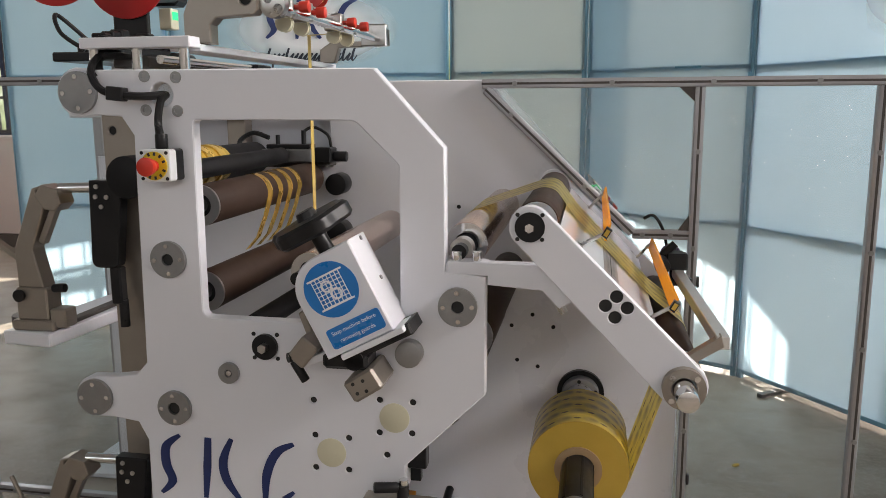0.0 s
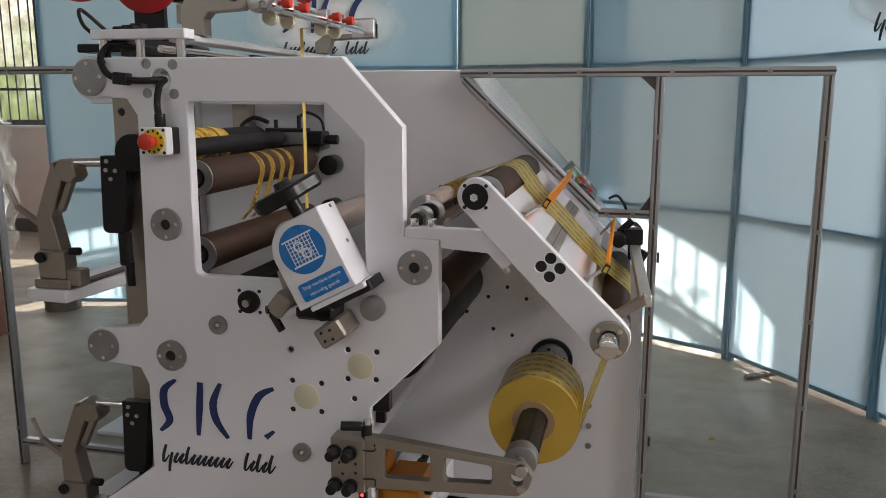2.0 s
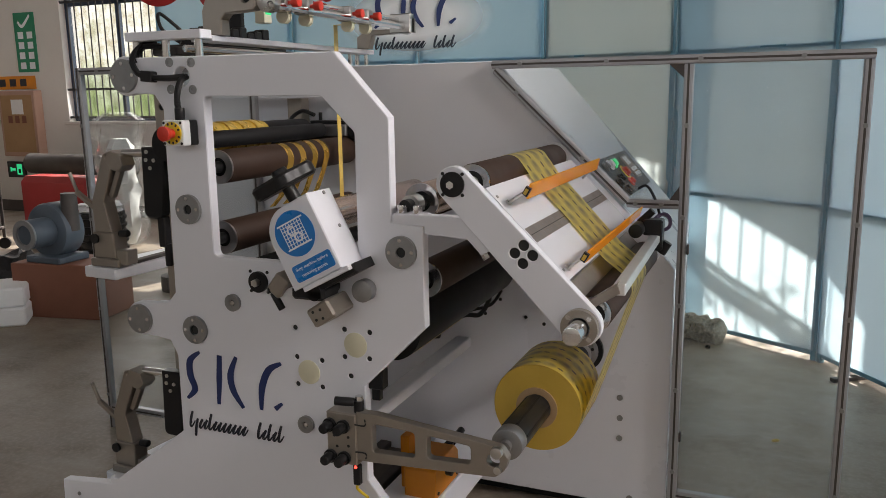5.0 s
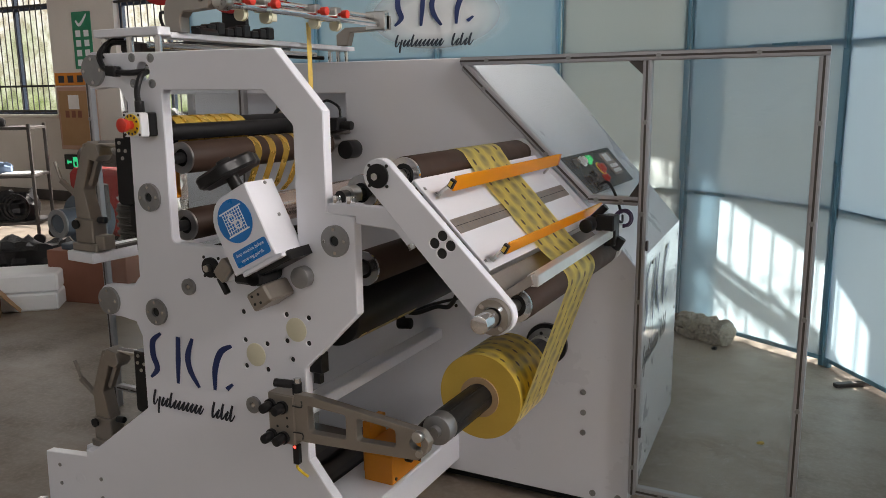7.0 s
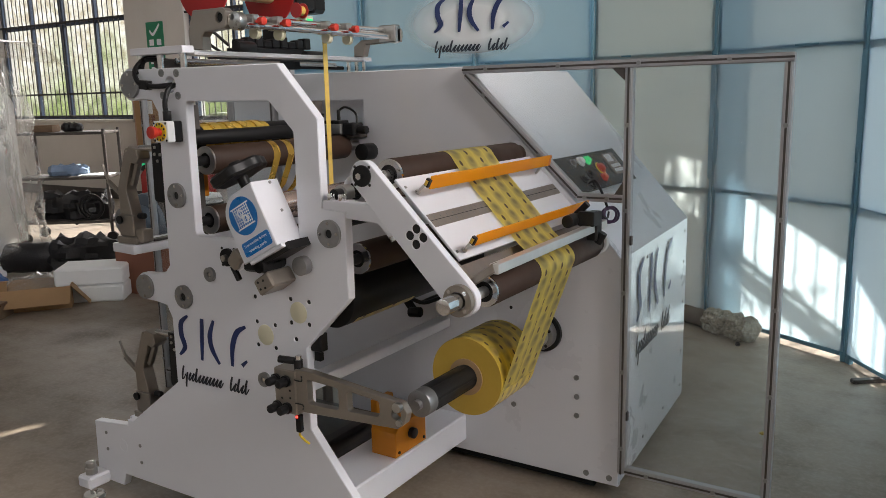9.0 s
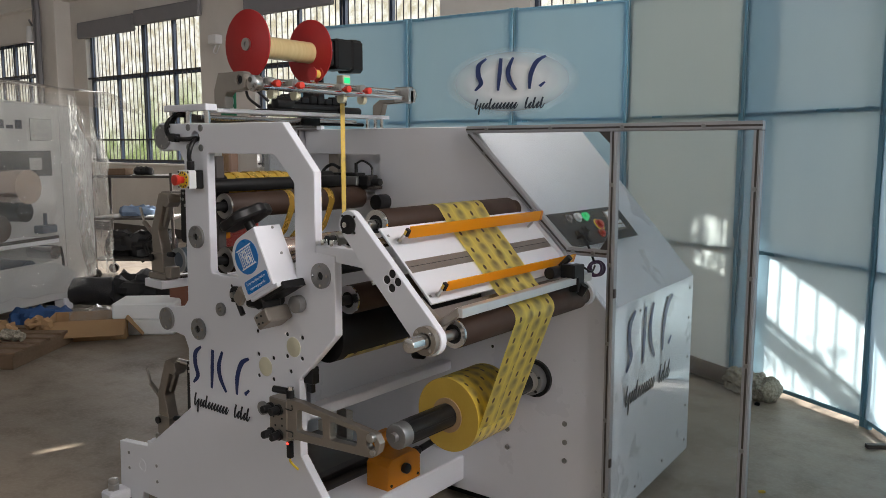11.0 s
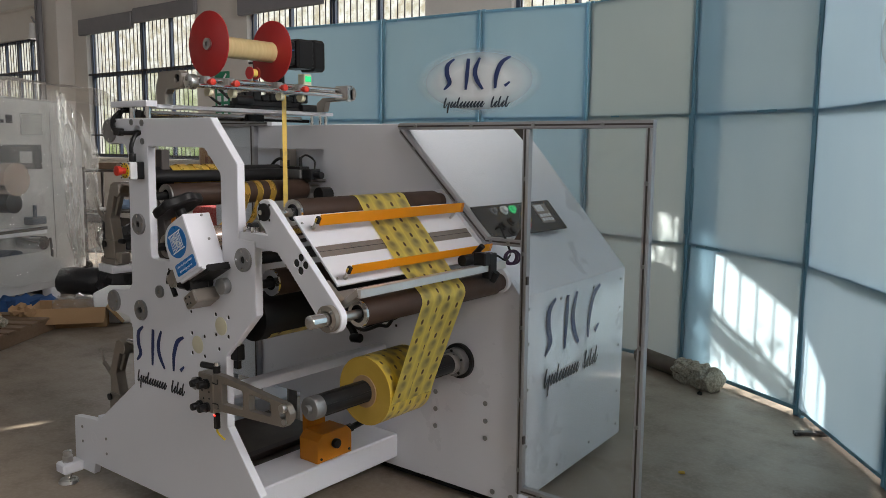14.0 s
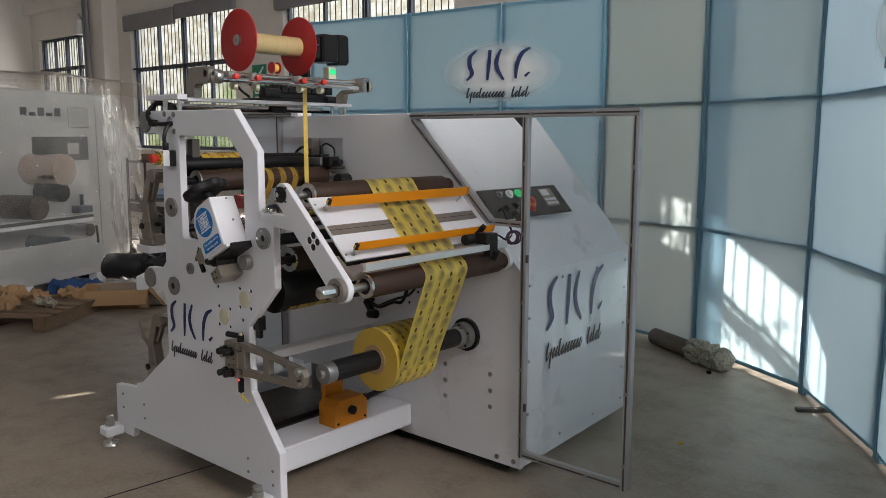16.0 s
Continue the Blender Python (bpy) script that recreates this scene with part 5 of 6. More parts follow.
for i in range(seg):
    j = (i + 1) % seg
    f = bm.faces.new((L0[i], L0[j], L1[j], L1[i]))
    for lp, (uu, vv) in zip(f.loops, ((0, i / seg), (0, (i + 1) / seg), (1, (i + 1) / seg), (1, i / seg))):
        lp[uvl].uv = (uu, vv * 2 * math.pi * RR)
part("wound_film", bm, "filmroll", fr, "printed film surface of the roll")
for y, s in ((FY0, 1), (FY1, -1)):
    part("roll_side", ring((FX, y - 0.0015 * s, FZ), (FX, y + 0.004 * s, FZ), RR - 0.0008, 0.062, 64), "gold", fr, "smooth golden side of the film roll")
part("core", ring((FX, FY0 - 0.006, FZ), (FX, FY1 + 0.006, FZ), 0.0625, 0.043, 48), "tan", fr, "brown card core")

# film that runs over the rollers to the roll
fw = thing("film_web", (1.0, 0.46, 1.2), "printed yellow film running over rollers and table", "film")
line = [(0.640, 1.300)] + arc(0.675, 1.278, 0.0515, 150, 110, 4) + arc(0.838, 1.338, 0.0492, 112, 48, 10)
line += [(0.916, 1.313), (0.99, 1.237), (1.05, 1.176), (1.12, 1.104)] + arc(1.155, 1.018, 0.0472, 55, -8, 10)
end = (FX + (RR + 0.002) * math.cos(radians(-12)), FZ + (RR + 0.002) * math.sin(radians(-12)))
a0 = line[-1]
line += [(a0[0] + (end[0] - a0[0]) * k / 8, a0[1] + (end[1] - a0[1]) * k / 8) for k in range(1, 9)]
bm = web(line, 0.384, 0.656)
for v in bm.verts:                       # the web draws in a little towards the roll
    k = min(1.0, max(0.0, (1.25 - v.co.z) / 0.6))
    v.co.y += k * ((FY0 + 0.004 - 0.384) if v.co.y < 0.5 else (FY1 - 0.006 - 0.656))
part("film_strip", bm, "film", fw)
part("film_strip", web(arc(0.592, 0.926, 0.0935, -40, -62, 8), 0.13, 0.46), "film", fw)

# ---------- inspection table on its two arms ----------
it = thing("inspection_table", (1.0, 0.5, 1.15), "sloping white inspection table with amber bars and rollers", "table")
TOPC, BOTC = (0.833, 1.346), (1.152, 1.022)
ang = math.degrees(math.atan2(BOTC[1] - TOPC[1], BOTC[0] - TOPC[0]))
armline = arc(*TOPC, 0.044, ang + 270, ang + 90, 12) + arc(*BOTC, 0.050, ang + 90, ang - 90, 12)
vent = [circle(0.990, 1.186, 0.0135, 16), circle(1.012, 1.206, 0.0135, 16), circle(1.034, 1.183, 0.0135, 16), circle(1.010, 1.162, 0.0135, 16)]
a1 = part("arm", slab(armline, vent, -0.030, -0.003, bevel=0.002), "white", it, "white swing arm")
part("arm", slab(armline, [], 0.925, 0.95, bevel=0.002), "white", it)
# near-black plugs stand for the shade inside the vents
for x, z in ((0.990, 1.186), (1.012, 1.206), (1.034, 1.183), (1.010, 1.162)):
    part("vent_shade", rod((x, -0.0265, z), (x, -0.004, z), 0.0137, seg=16), "hole", a1)
capb = part("bearing_cap", rod((0.833, -0.029, 1.346), (0.833, -0.035, 1.346), 0.031, seg=32), "plastic", a1, "black bearing cover")
part("centre_screw", rod((0.833, -0.035, 1.346), (0.833, -0.050, 1.346), 0.010, seg=6), "chrome", capb)
for k in range(4):
    t = math.pi / 4 + k * math.pi / 2
    part("bolt", rod((0.833 + 0.036 * math.cos(t), -0.029, 1.346 + 0.036 * math.sin(t)), (0.833 + 0.036 * math.cos(t), -0.0315, 1.346 + 0.036 * math.sin(t)), 0.0045, seg=10), "hole", capb)
fl = part("flange", ring((1.152, -0.029, 1.022), (1.152, -0.050, 1.022), 0.044, 0.026, 36), "nickel", a1, "round nickel-plated flange")
part("shaft_end", rod((1.152, 0.02, 1.022), (1.152, -0.122, 1.022), 0.0225, seg=28, bevel=0.003), "chrome", fl, "bright steel shaft end")
for k in range(4):
    t = math.pi / 4 + k * math.pi / 2
    part("bolt", rod((1.152 + 0.035 * math.cos(t), -0.049, 1.022 + 0.035 * math.sin(t)), (1.152 + 0.035 * math.cos(t), -0.053, 1.022 + 0.035 * math.sin(t)), 0.006, seg=10), "chrome", fl)
part("link_bar", slab([(0.656, 1.2635), (0.86, 1.262), (0.93, 1.190), (0.895, 1.168), (0.858, 1.206), (0.742, 1.214), (0.742, 1.2335), (0.656, 1.2365)], [], 0.0, 0.030, bevel=0.002), "white", it, "white link bar")
for x in (0.672, 0.716):
    part("cap_screw", rod((x, 0.014, 1.262), (x, 0.014, 1.284), 0.010, seg=14, bevel=0.002), "chrome", it)
part("stop_screw", rod((0.892, 0.012, 1.178), (0.905, 0.012, 1.158), 0.009, seg=10), "steel", it)


def slope(u, w=0.0):
    """A point u metres down the table's slope and w above it, as (x, z)."""
    d = Vector((BOTC[0] - TOPC[0], BOTC[1] - TOPC[1])).normalized()
    nn = Vector((-d[1], d[0]))
    p = Vector((0.858, 1.336)) + d * u + nn * w
    return p[0], p[1]


def slope_box(u0, u1, y0, y1, w0, w1, bevel=0.001):
    q = [slope(u0, w0), slope(u1, w0), slope(u1, w1), slope(u0, w1)]
    return slab(q, [], y0, y1, bevel=bevel)


tb = part("table_plate", slope_box(0.026, 0.332, 0.050, 0.925, 0.011, 0.019), "gloss", it, "white table plate")
sc = part("ruler", slope_box(0.166, 0.212, 0.058, 0.915, 0.019, 0.0203, 0), "scale", it, "dark steel ruler strip")
for k in range(24):
    y = 0.085 + k * 0.034
    for u in (0.174, 0.194):
        part("ruler_mark", slope_box(u, u + 0.008, y, y + 0.002, 0.0203, 0.0209, 0), "flange", sc)
part("ruler_groove", slope_box(0.188, 0.1895, 0.058, 0.915, 0.0203, 0.0209, 0), "hole", sc)
# dark steel colour stands for the dark surroundings this nickel plate mirrors
part("lower_plate", slope_box(0.337, 0.400, 0.045, 0.925, -0.018, -0.010), "scale", it)
for u, y in ((0.060, 0.066), (0.305, 0.064), (0.060, 0.90), (0.305, 0.90)):
    part("screw_head", join(slope_box(u - 0.004, u + 0.004, y - 0.004, y + 0.004, 0.019, 0.0215, 0)), "flange", tb)
for (ut, wt), (ub, wb), up in (((0.092, 0.101), (0.112, 0.068), 0.086), ((0.309, 0.094), (0.323, 0.066), 0.308)):
    k = 0.0045
    blade = [slope(ut, wt), slope(ub, wb), slope(ub + k, wb + k * 0.6), slope(ut + k, wt + k * 0.6)]
    am = part("amber_bar", slab(blade, [], 0.078, 0.872, bevel=0.001), "amber", it, "amber acrylic hold-down bar")
    part("bar_tip", slab(blade, [], 0.8722, 0.888), "orange", am)
    um, wm_ = (ut + ub) / 2, (wt + wb) / 2
    part("latch", slab([slope(um - 0.010, wm_ + 0.010), slope(um - 0.004, wm_ - 0.012), slope(um + 0.010, wm_ - 0.010), slope(um + 0.004, wm_ + 0.013)], [], 0.062, 0.0778, bevel=0.002), "plastic", am, "small black and steel latch")
    part("latch_plate", slab([slope(um - 0.006, wm_ + 0.006), slope(um - 0.002, wm_ - 0.008), slope(um + 0.006, wm_ - 0.006), slope(um + 0.002, wm_ + 0.009)], [], 0.0595, 0.0618, bevel=0.0005), "gold", am)
    pa, pb2 = slope(um - 0.003, wm_ - 0.008), slope(up, 0.021)
    part("latch_foot", rod((pa[0], 0.070, pa[1]), (pb2[0], 0.098, pb2[1]), 0.0042, seg=10), "steel", am)
    pt = slope(up, 0.0195)
    pu = slope(up, 0.0245)
    part("foot_pad", rod((pt[0], 0.098, pt[1]), (pu[0], 0.098, pu[1]), 0.009, seg=12), "steel", am)
    pc, pd = slope(um, wm_), slope(um + 0.004, 0.0195)
    part("hinge_arm", bar((pc[0], 0.862, pc[1]), (pd[0], 0.858, pd[1]), 0.010, 0.008), "steel", am)


def table_roller(x, z, y0, y1, r):
    o = part("roller", rod((x, y0, z), (x, y1, z), r, seg=48, bevel=0.002), "brown", it, "dark brown rubber-covered roller")
    part("end_ring", ring((x, y0 + 0.003, z), (x, y0 - 0.010, z), r * 0.97, 0.030, 36), "chrome", o)
    part("end_core", rod((x, y0 - 0.004, z), (x, y0 + 0.002, z), 0.030, seg=20), "hole", o)
    part("journal", rod((x, 0.02, z), (x, y0, z), 0.016, seg=16), "steel", o)
    part("journal", rod((x, y1, z), (x, y1 + 0.05, z), 0.040, 0.036, 24), "brown", o)


table_roller(0.838, 1.338, 0.100, 0.875, 0.048)
table_roller(1.155, 1.018, 0.100, 0.88, 0.046)
# angle bracket and the bright square bar in front
part("angle_bracket", slab([(1.062, 1.112), (1.155, 1.045), (1.235, 1.098), (1.228, 1.122), (1.158, 1.072), (1.078, 1.130)], [], 0.010, 0.036, bevel=0.002), "nickel", it, "nickel-plated angle bracket")
for x, z in ((1.095, 1.105), (1.12, 1.088)):
    part("cap_screw", rod((x, 0.0, z), (x, 0.011, z), 0.008, seg=12), "chrome", it)
sb = part("square_bar", bar((1.232, 0.012, 1.106), (1.205, 0.88, 1.102), 0.028, 0.028), "brushed", it, "bright square steel bar")
sen = part("camera_head", join(box((1.175, 0.71, 1.115), (1.235, 0.75, 1.165), 0.004), rod((1.16, 0.66, 1.135), (1.16, 0.74, 1.135), 0.022, seg=20, bevel=0.003), box((1.19, 0.75, 1.06), (1.23, 0.80, 1.16), 0.004),
                               rod((1.16, 0.74, 1.15), (1.20, 0.74, 1.19), 0.012, seg=12), rod((1.225, 0.775, 1.05), (1.245, 0.775, 1.085), 0.015, seg=14)), "plastic", it, "black sensor head clamped on the bar")
part("sensor_cable", cable([(1.19, 0.76, 1.15), (1.20, 0.83, 1.145), (1.215, 0.88, 1.12), (1.205, 0.93, 1.135)], 0.004), "plastic", it)
part("sensor_cable", cable([(1.195, 0.95, 1.14), (1.18, 0.93, 1.20), (1.15, 0.935, 1.245), (1.12, 0.945, 1.235)], 0.005), "plastic", it)
for k in range(3):
    part("cable_coil", ring((1.205 + 0.003 * k, 0.928 + 0.008 * k, 1.125), (1.205, 0.934 + 0.008 * k, 1.123), 0.032 - 0.004 * (k % 2), 0.024 - 0.004 * (k % 2), 24), "purple", it, "coiled purple cable")
# levers under the table
ul = thing("hose_lever", (0.40, 0.90, 0.68), "black lever and looped air hose on the cabinet wall", "lever")
part("lever", bar((0.30, 0.90, 0.725), (0.36, 0.90, 0.655), 0.022, 0.03), "plastic", ul)
part("knob", rod((0.345, 0.88, 0.662), (0.40, 0.88, 0.668), 0.022, seg=18, bevel=0.003), "plastic", ul)
part("stem", rod((0.30, 0.90, 0.72), (0.30, 0.957, 0.72), 0.012, seg=12), "plastic", ul)
part("hose", cable([(0.30, 0.92, 0.72), (0.40, 0.90, 0.705), (0.50, 0.90, 0.742), (0.56, 0.90, 0.752), (0.60, 0.90, 0.83), (0.605, 0.92, 0.955), (0.58, 0.95, 1.03)], 0.009), "plastic", ul)
part("hose", cable([(0.38, 0.90, 0.70), (0.45, 0.91, 0.735), (0.53, 0.90, 0.765), (0.60, 0.91, 0.79), (0.63, 0.94, 0.84)], 0.006), "plastic", ul)

# ---------- orange sensor mount on the beam ----------
om = thing("orange_mount", (0.50, 0.55, 0.220), "orange painted mounting block with a black knob", "mount")
part("body", slab([(0.452, 0.2205), (0.655, 0.2205), (0.655, 0.318), (0.628, 0.345), (0.480, 0.345), (0.452, 0.318)], [], 0.445, 0.562, 'x', 0.003), "orange", om)
part("upright", box((0.41, 0.50, 0.2205), (0.442, 0.61, 0.41), 0.003), "orange", om)
part("knob", rod((0.562, 0.55, 0.290), (0.584, 0.55, 0.290), 0.021, seg=20, bevel=0.003), "plastic", om, "black knob")
part("valve", join(rod((0.51, 0.655, 0.30), (0.51, 0.73, 0.305), 0.010, seg=12), rod((0.51, 0.72, 0.305), (0.51, 0.82, 0.315), 0.014, seg=12), box((0.495, 0.68, 0.29), (0.525, 0.71, 0.32), 0.003)), "plastic", om)
for y in (0.47, 0.637):
    part("bolt", rod((0.562, y, 0.238), (0.566, y, 0.238), 0.006, seg=10), "plastic", om)

# ---------- hold-down toggle clamps at the back edge ----------
tc = thing("toggle_clamp", (-0.47, 0.15, 1.0), "bare steel hand toggle clamp arm on a white shelf", "clamp", "toggle clamps beside the machine")
CY = 0.15
part("shelf", box((-0.545, 0.11, 0.985), (-0.40, 0.80, 1.0205), 0.003, Matrix.Translation((-0.54, 0.11, 0)) @ Matrix.Rotation(radians(-5), 4, 'Z') @ Matrix.Translation((0.54, -0.11, 0))), "white", tc, "white steel shelf bar")
part("slide_rail", box((-0.43, 0.20, 1.021), (-0.40, 0.78, 1.032), 0.002), "cart", tc)
part("base", join(box((-0.52, 0.115, 1.022), (-0.40, 0.185, 1.05), 0.004), box((-0.505, 0.12, 1.05), (-0.415, 0.18, 1.135), 0.004), box((-0.415, 0.125, 1.03), (-0.37, 0.175, 1.08), 0.004)), "nickel", tc)
part("upper_arm", slab(fillet([(-0.498, 1.135), (-0.425, 1.135), (-0.448, 1.235), (-0.392, 1.375), (-0.405, 1.400), (-0.435, 1.392), (-0.500, 1.235)], [0, 0, 0.02, 0.01, 0.01, 0.01, 0.02]), [circle(-0.418, 1.382, 0.007, 10)], 0.125, 0.175, bevel=0.003), "nickel", tc)
part("strut", bar((-0.432, 0.15, 1.250), (-0.385, 0.15, 1.345), 0.022, 0.018), "nickel", tc)
part("head", slab([(-0.425, 1.375), (-0.405, 1.402), (-0.362, 1.392), (-0.352, 1.355), (-0.372, 1.335), (-0.40, 1.34)], [], 0.120, 0.180, bevel=0.003), "nickel", tc)
part("handle", join(bar((-0.49, 0.14, 1.205), (-0.575, 0.14, 1.262), 0.018, 0.014), rod((-0.573, 0.14, 1.262), (-0.600, 0.14, 1.325), 0.006, seg=10)), "nickel", tc, "bent steel hand lever")
part("push_rod", rod((-0.37, 0.15, 1.392), (-0.262, 0.15, 1.395), 0.013, seg=16), "chrome", tc)
part("knob", rod((-0.49, 0.118, 1.115), (-0.49, 0.110, 1.115), 0.016, seg=18), "plastic", tc)
part("knob", rod((-0.415, 0.15, 1.130), (-0.380, 0.15, 1.132), 0.012, seg=12, bevel=0.003), "plastic", tc)
part("slitter_plate", slab(fillet([(-0.278, 1.195), (-0.205, 1.195), (-0.180, 1.415), (-0.270, 1.415)], [0.02, 0.02, 0.004, 0.004]), [], 0.12, 0.155, bevel=0.003), "plastic", tc, "black cutter holder plate")
for x, z in ((-0.248, 1.400), (-0.252, 1.375), (-0.222, 1.374), (-0.238, 1.350)):
    part("screw_head", rod((x, 0.121, z), (x, 0.1165, z), 0.006, seg=10), "steel", tc)
part("cutter_neck", join(box((-0.235, 0.125, 1.10), (-0.205, 0.155, 1.196), 0.004), rod((-0.21, 0.14, 1.04), (-0.21, 0.14, 1.11), 0.012, seg=12)), "plastic", tc)
low = copy_thing(tc, Matrix.Translation((-0.445, 0.13, 0.283)))
col = thing("slitter_column", (-0.21, 0.18, 0.0), "dull nickel-plated column that carries the cutter holders", "column")
part("column", slab([(-0.262, 0.0), (-0.165, 0.0), (-0.165, 1.545), (-0.185, 1.575), (-0.262, 1.575)], [circle(-0.235, 1.535, 0.011, 14)], 0.185, 0.205, bevel=0.002), "nickel", col)
part("bore", rod((-0.235, 0.19, 1.535), (-0.235, 0.20, 1.535), 0.014, seg=12), "hole", col)
part("side_column", box((-0.165, 0.19, 0.75), (-0.12, 0.23, 1.55), 0.003), "cart", col)
part("orange_cover", box((-0.20, 0.22, 1.21), (-0.13, 0.26, 1.31), 0.004), "orange", col)

# ---------- polycarbonate guard doors in aluminium frames ----------


def profile(a, b, up=(0, 1, 0), w=0.030, parent=None):
    """A grooved aluminium bar; the groove's shade is a dark strip on its face."""
    bm = join(bar(a, b, w, w, up, 0.003), bar(Vector(a) - Vector((0, w / 2 + 0.0005, 0)), Vector(b) - Vector((0, w / 2 + 0.0005, 0)), 0.020, 0.004, up, 0.001),
              bar(Vector(a) - Vector((0, w / 2 + 0.002, 0)), Vector(b) - Vector((0, w / 2 + 0.002, 0)), 0.006, 0.005, up, 0.001))
    o = part("profile", bm, "alu", parent, "grooved aluminium profile")
    part("groove_shade", bar(Vector(a) - Vector((0, w / 2 + 0.0035, 0)), Vector(b) - Vector((0, w / 2 + 0.0035, 0)), 0.007, 0.003, up, 0), "cart", o)
    return o


gf = thing("guard_door", (1.28, 0.935, 0.12), "clear polycarbonate guard door in an aluminium frame", "guard door")
GY = 0.938
pr = [((0.600, GY, 1.660), (1.805, GY, 1.660)), ((1.790, GY, 0.130), (1.790, GY, 1.645)), ((1.272, GY, 0.130), (1.272, GY, 1.645)), ((1.287, GY, 0.145), (1.775, GY, 0.145)),
      ((0.612, GY, 1.642), (1.085, GY, 1.190)), ((1.085, GY, 1.186), (1.257, GY, 1.186))]
for a, b in pr:
    p = profile(a, b, parent=gf)
    A, B = Vector(a), Vector(b)
    n = max(2, round((B - A).length / 0.28))
    for k in range(n):
        q = A + (B - A) * ((k + 0.35) / n)
        part("screw_head", rod(q + Vector((0, -0.016, 0)), q + Vector((0, -0.024, 0)), 0.008, seg=10), "flange", p)
part("pane", slab([(0.63, 1.646), (1.258, 1.646), (1.258, 1.20), (1.095, 1.20)], [], GY + 0.004, GY + 0.008), "poly", gf, "clear polycarbonate pane").visible_shadow = False
part("pane", slab([(1.286, 0.158), (1.776, 0.158), (1.776, 1.646), (1.286, 1.646)], [], GY + 0.004, GY + 0.008), "poly", gf, "clear polycarbonate pane").visible_shadow = False
for q in ([(1.258, 1.645), (1.258, 1.60), (1.21, 1.645)], [(1.258, 1.20), (1.258, 1.25), (1.225, 1.20)]):
    part("corner_bracket", slab(q, [], GY - 0.012, GY + 0.003), "cart", gf)
for z in (0.35, 1.02):
    part("hinge", box((1.288, GY - 0.020, z), (1.296, GY - 0.004, z + 0.035), 0.002), "cart", gf)
gl = thing("guard_door", (-1.36, 0.94, 0.0), "clear polycarbonate guard panel in an aluminium frame", "guard door")
for a, b in (((-1.355, GY, 0.0), (-1.355, GY, 1.70)), ((-1.34, GY, 1.685), (-0.30, GY, 1.685)), ((-1.34, GY, 0.105), (-0.45, GY, 0.105)), ((-0.43, GY, 0.0), (-0.43, GY, 1.67))):
    p = profile(a, b, parent=gl)
    for k in range(4):
        q = Vector(a) + (Vector(b) - Vector(a)) * ((k + 0.4) / 4)
        part("screw_head", rod(q + Vector((0, -0.016, 0)), q + Vector((0, -0.024, 0)), 0.008, seg=10), "flange", p)
part("pane", slab([(-1.34, 0.12), (-0.445, 0.12), (-0.445, 1.67), (-1.34, 1.67)], [], GY + 0.004, GY + 0.008), "glass", gl, "clear polycarbonate pane").visible_shadow = False

# ---------- control panel on the cabinet's slope ----------
cp = thing("operator_panel", (0.98, 1.35, 1.26), "black control panel with buttons and a small display", "control panel")
SL = Vector((XR - 0.612, 0, 0.957 - 1.674)).normalized()
SN = Vector((-SL.z, 0, SL.x)).normalized()
if SN.z < 0:
    SN = -SN
PC = Vector((0.612, 0, 1.674)) + SL * 0.575
PMX = Matrix.Translation((PC.x, 1.335, PC.z)) @ Matrix((Vector((0, 1, 0)), -SL, SN)).transposed().to_4x4()


def on_panel(name, bm, mat, parent, label=""):
    bm.transform(PMX)
    return part(name, bm, mat, parent, label)


on_panel("plate", box((-0.325, -0.088, -0.001), (0.325, 0.088, 0.006), 0.002), "plastic", cp, "black panel plate")
for u, v, mt, r in ((-0.185, 0.050, "flange", 0.013), (-0.105, 0.050, "foam", 0.017), (-0.035, 0.050, "greenlamp", 0.016), (-0.19, -0.03, "plastic", 0.016), (-0.11, -0.015, "plastic", 0.016),
                    (-0.15, -0.065, "plastic", 0.018), (0.035, 0.00, "redknob", 0.019), (0.0, -0.045, "redknob", 0.014)):
    on_panel("push_button", join(ring((u, v, 0.005), (u, v, 0.012), r + 0.006, r, 24), rod((u, v, 0.006), (u, v, 0.024), r, r * 0.92, 24, 0.002)), mt, cp)
on_panel("legend_plate", rod((0.035, 0.0, 0.006), (0.035, 0.0, 0.0085), 0.032, seg=30), "yellow", cp)
dsp = on_panel("display", box((0.14, -0.045, 0.005), (0.255, 0.065, 0.012), 0.003), "scale", cp, "small grey display with keys")
on_panel("screen", box((0.150, 0.020, 0.0122), (0.215, 0.058, 0.0135), 0), "paper", dsp)
for i in range(4):
    for j in range(2):
        on_panel("key", box((0.150 + i * 0.025, -0.036 + j * 0.024, 0.0122), (0.167 + i * 0.025, -0.020 + j * 0.024, 0.015), 0), "foam", dsp)

# sensor on the rear wall above the rollers
vs = thing("edge_sensor", (0.02, 0.92, 1.43), "grey web edge sensor with black cables", "sensor")
part("bracket", box((-0.16, 0.85, 1.395), (0.10, 0.953, 1.410), 0.003), "cart", vs)
part("body", box((-0.13, 0.82, 1.412), (0.06, 0.90, 1.455), 0.004), "flange", vs, "grey sensor body")
part("side_block", join(box((0.06, 0.83, 1.41), (0.12, 0.90, 1.46), 0.005), rod((0.12, 0.865, 1.430), (0.165, 0.865, 1.430), 0.017, seg=16, bevel=0.003)), "plastic", vs)
part("top_block", join(box((-0.10, 0.83, 1.456), (0.05, 0.89, 1.470), 0.003), rod((-0.07, 0.86, 1.47), (-0.07, 0.86, 1.50), 0.007, seg=10), rod((0.02, 0.86, 1.47), (0.02, 0.86, 1.515), 0.008, seg=10)), "plastic", vs)
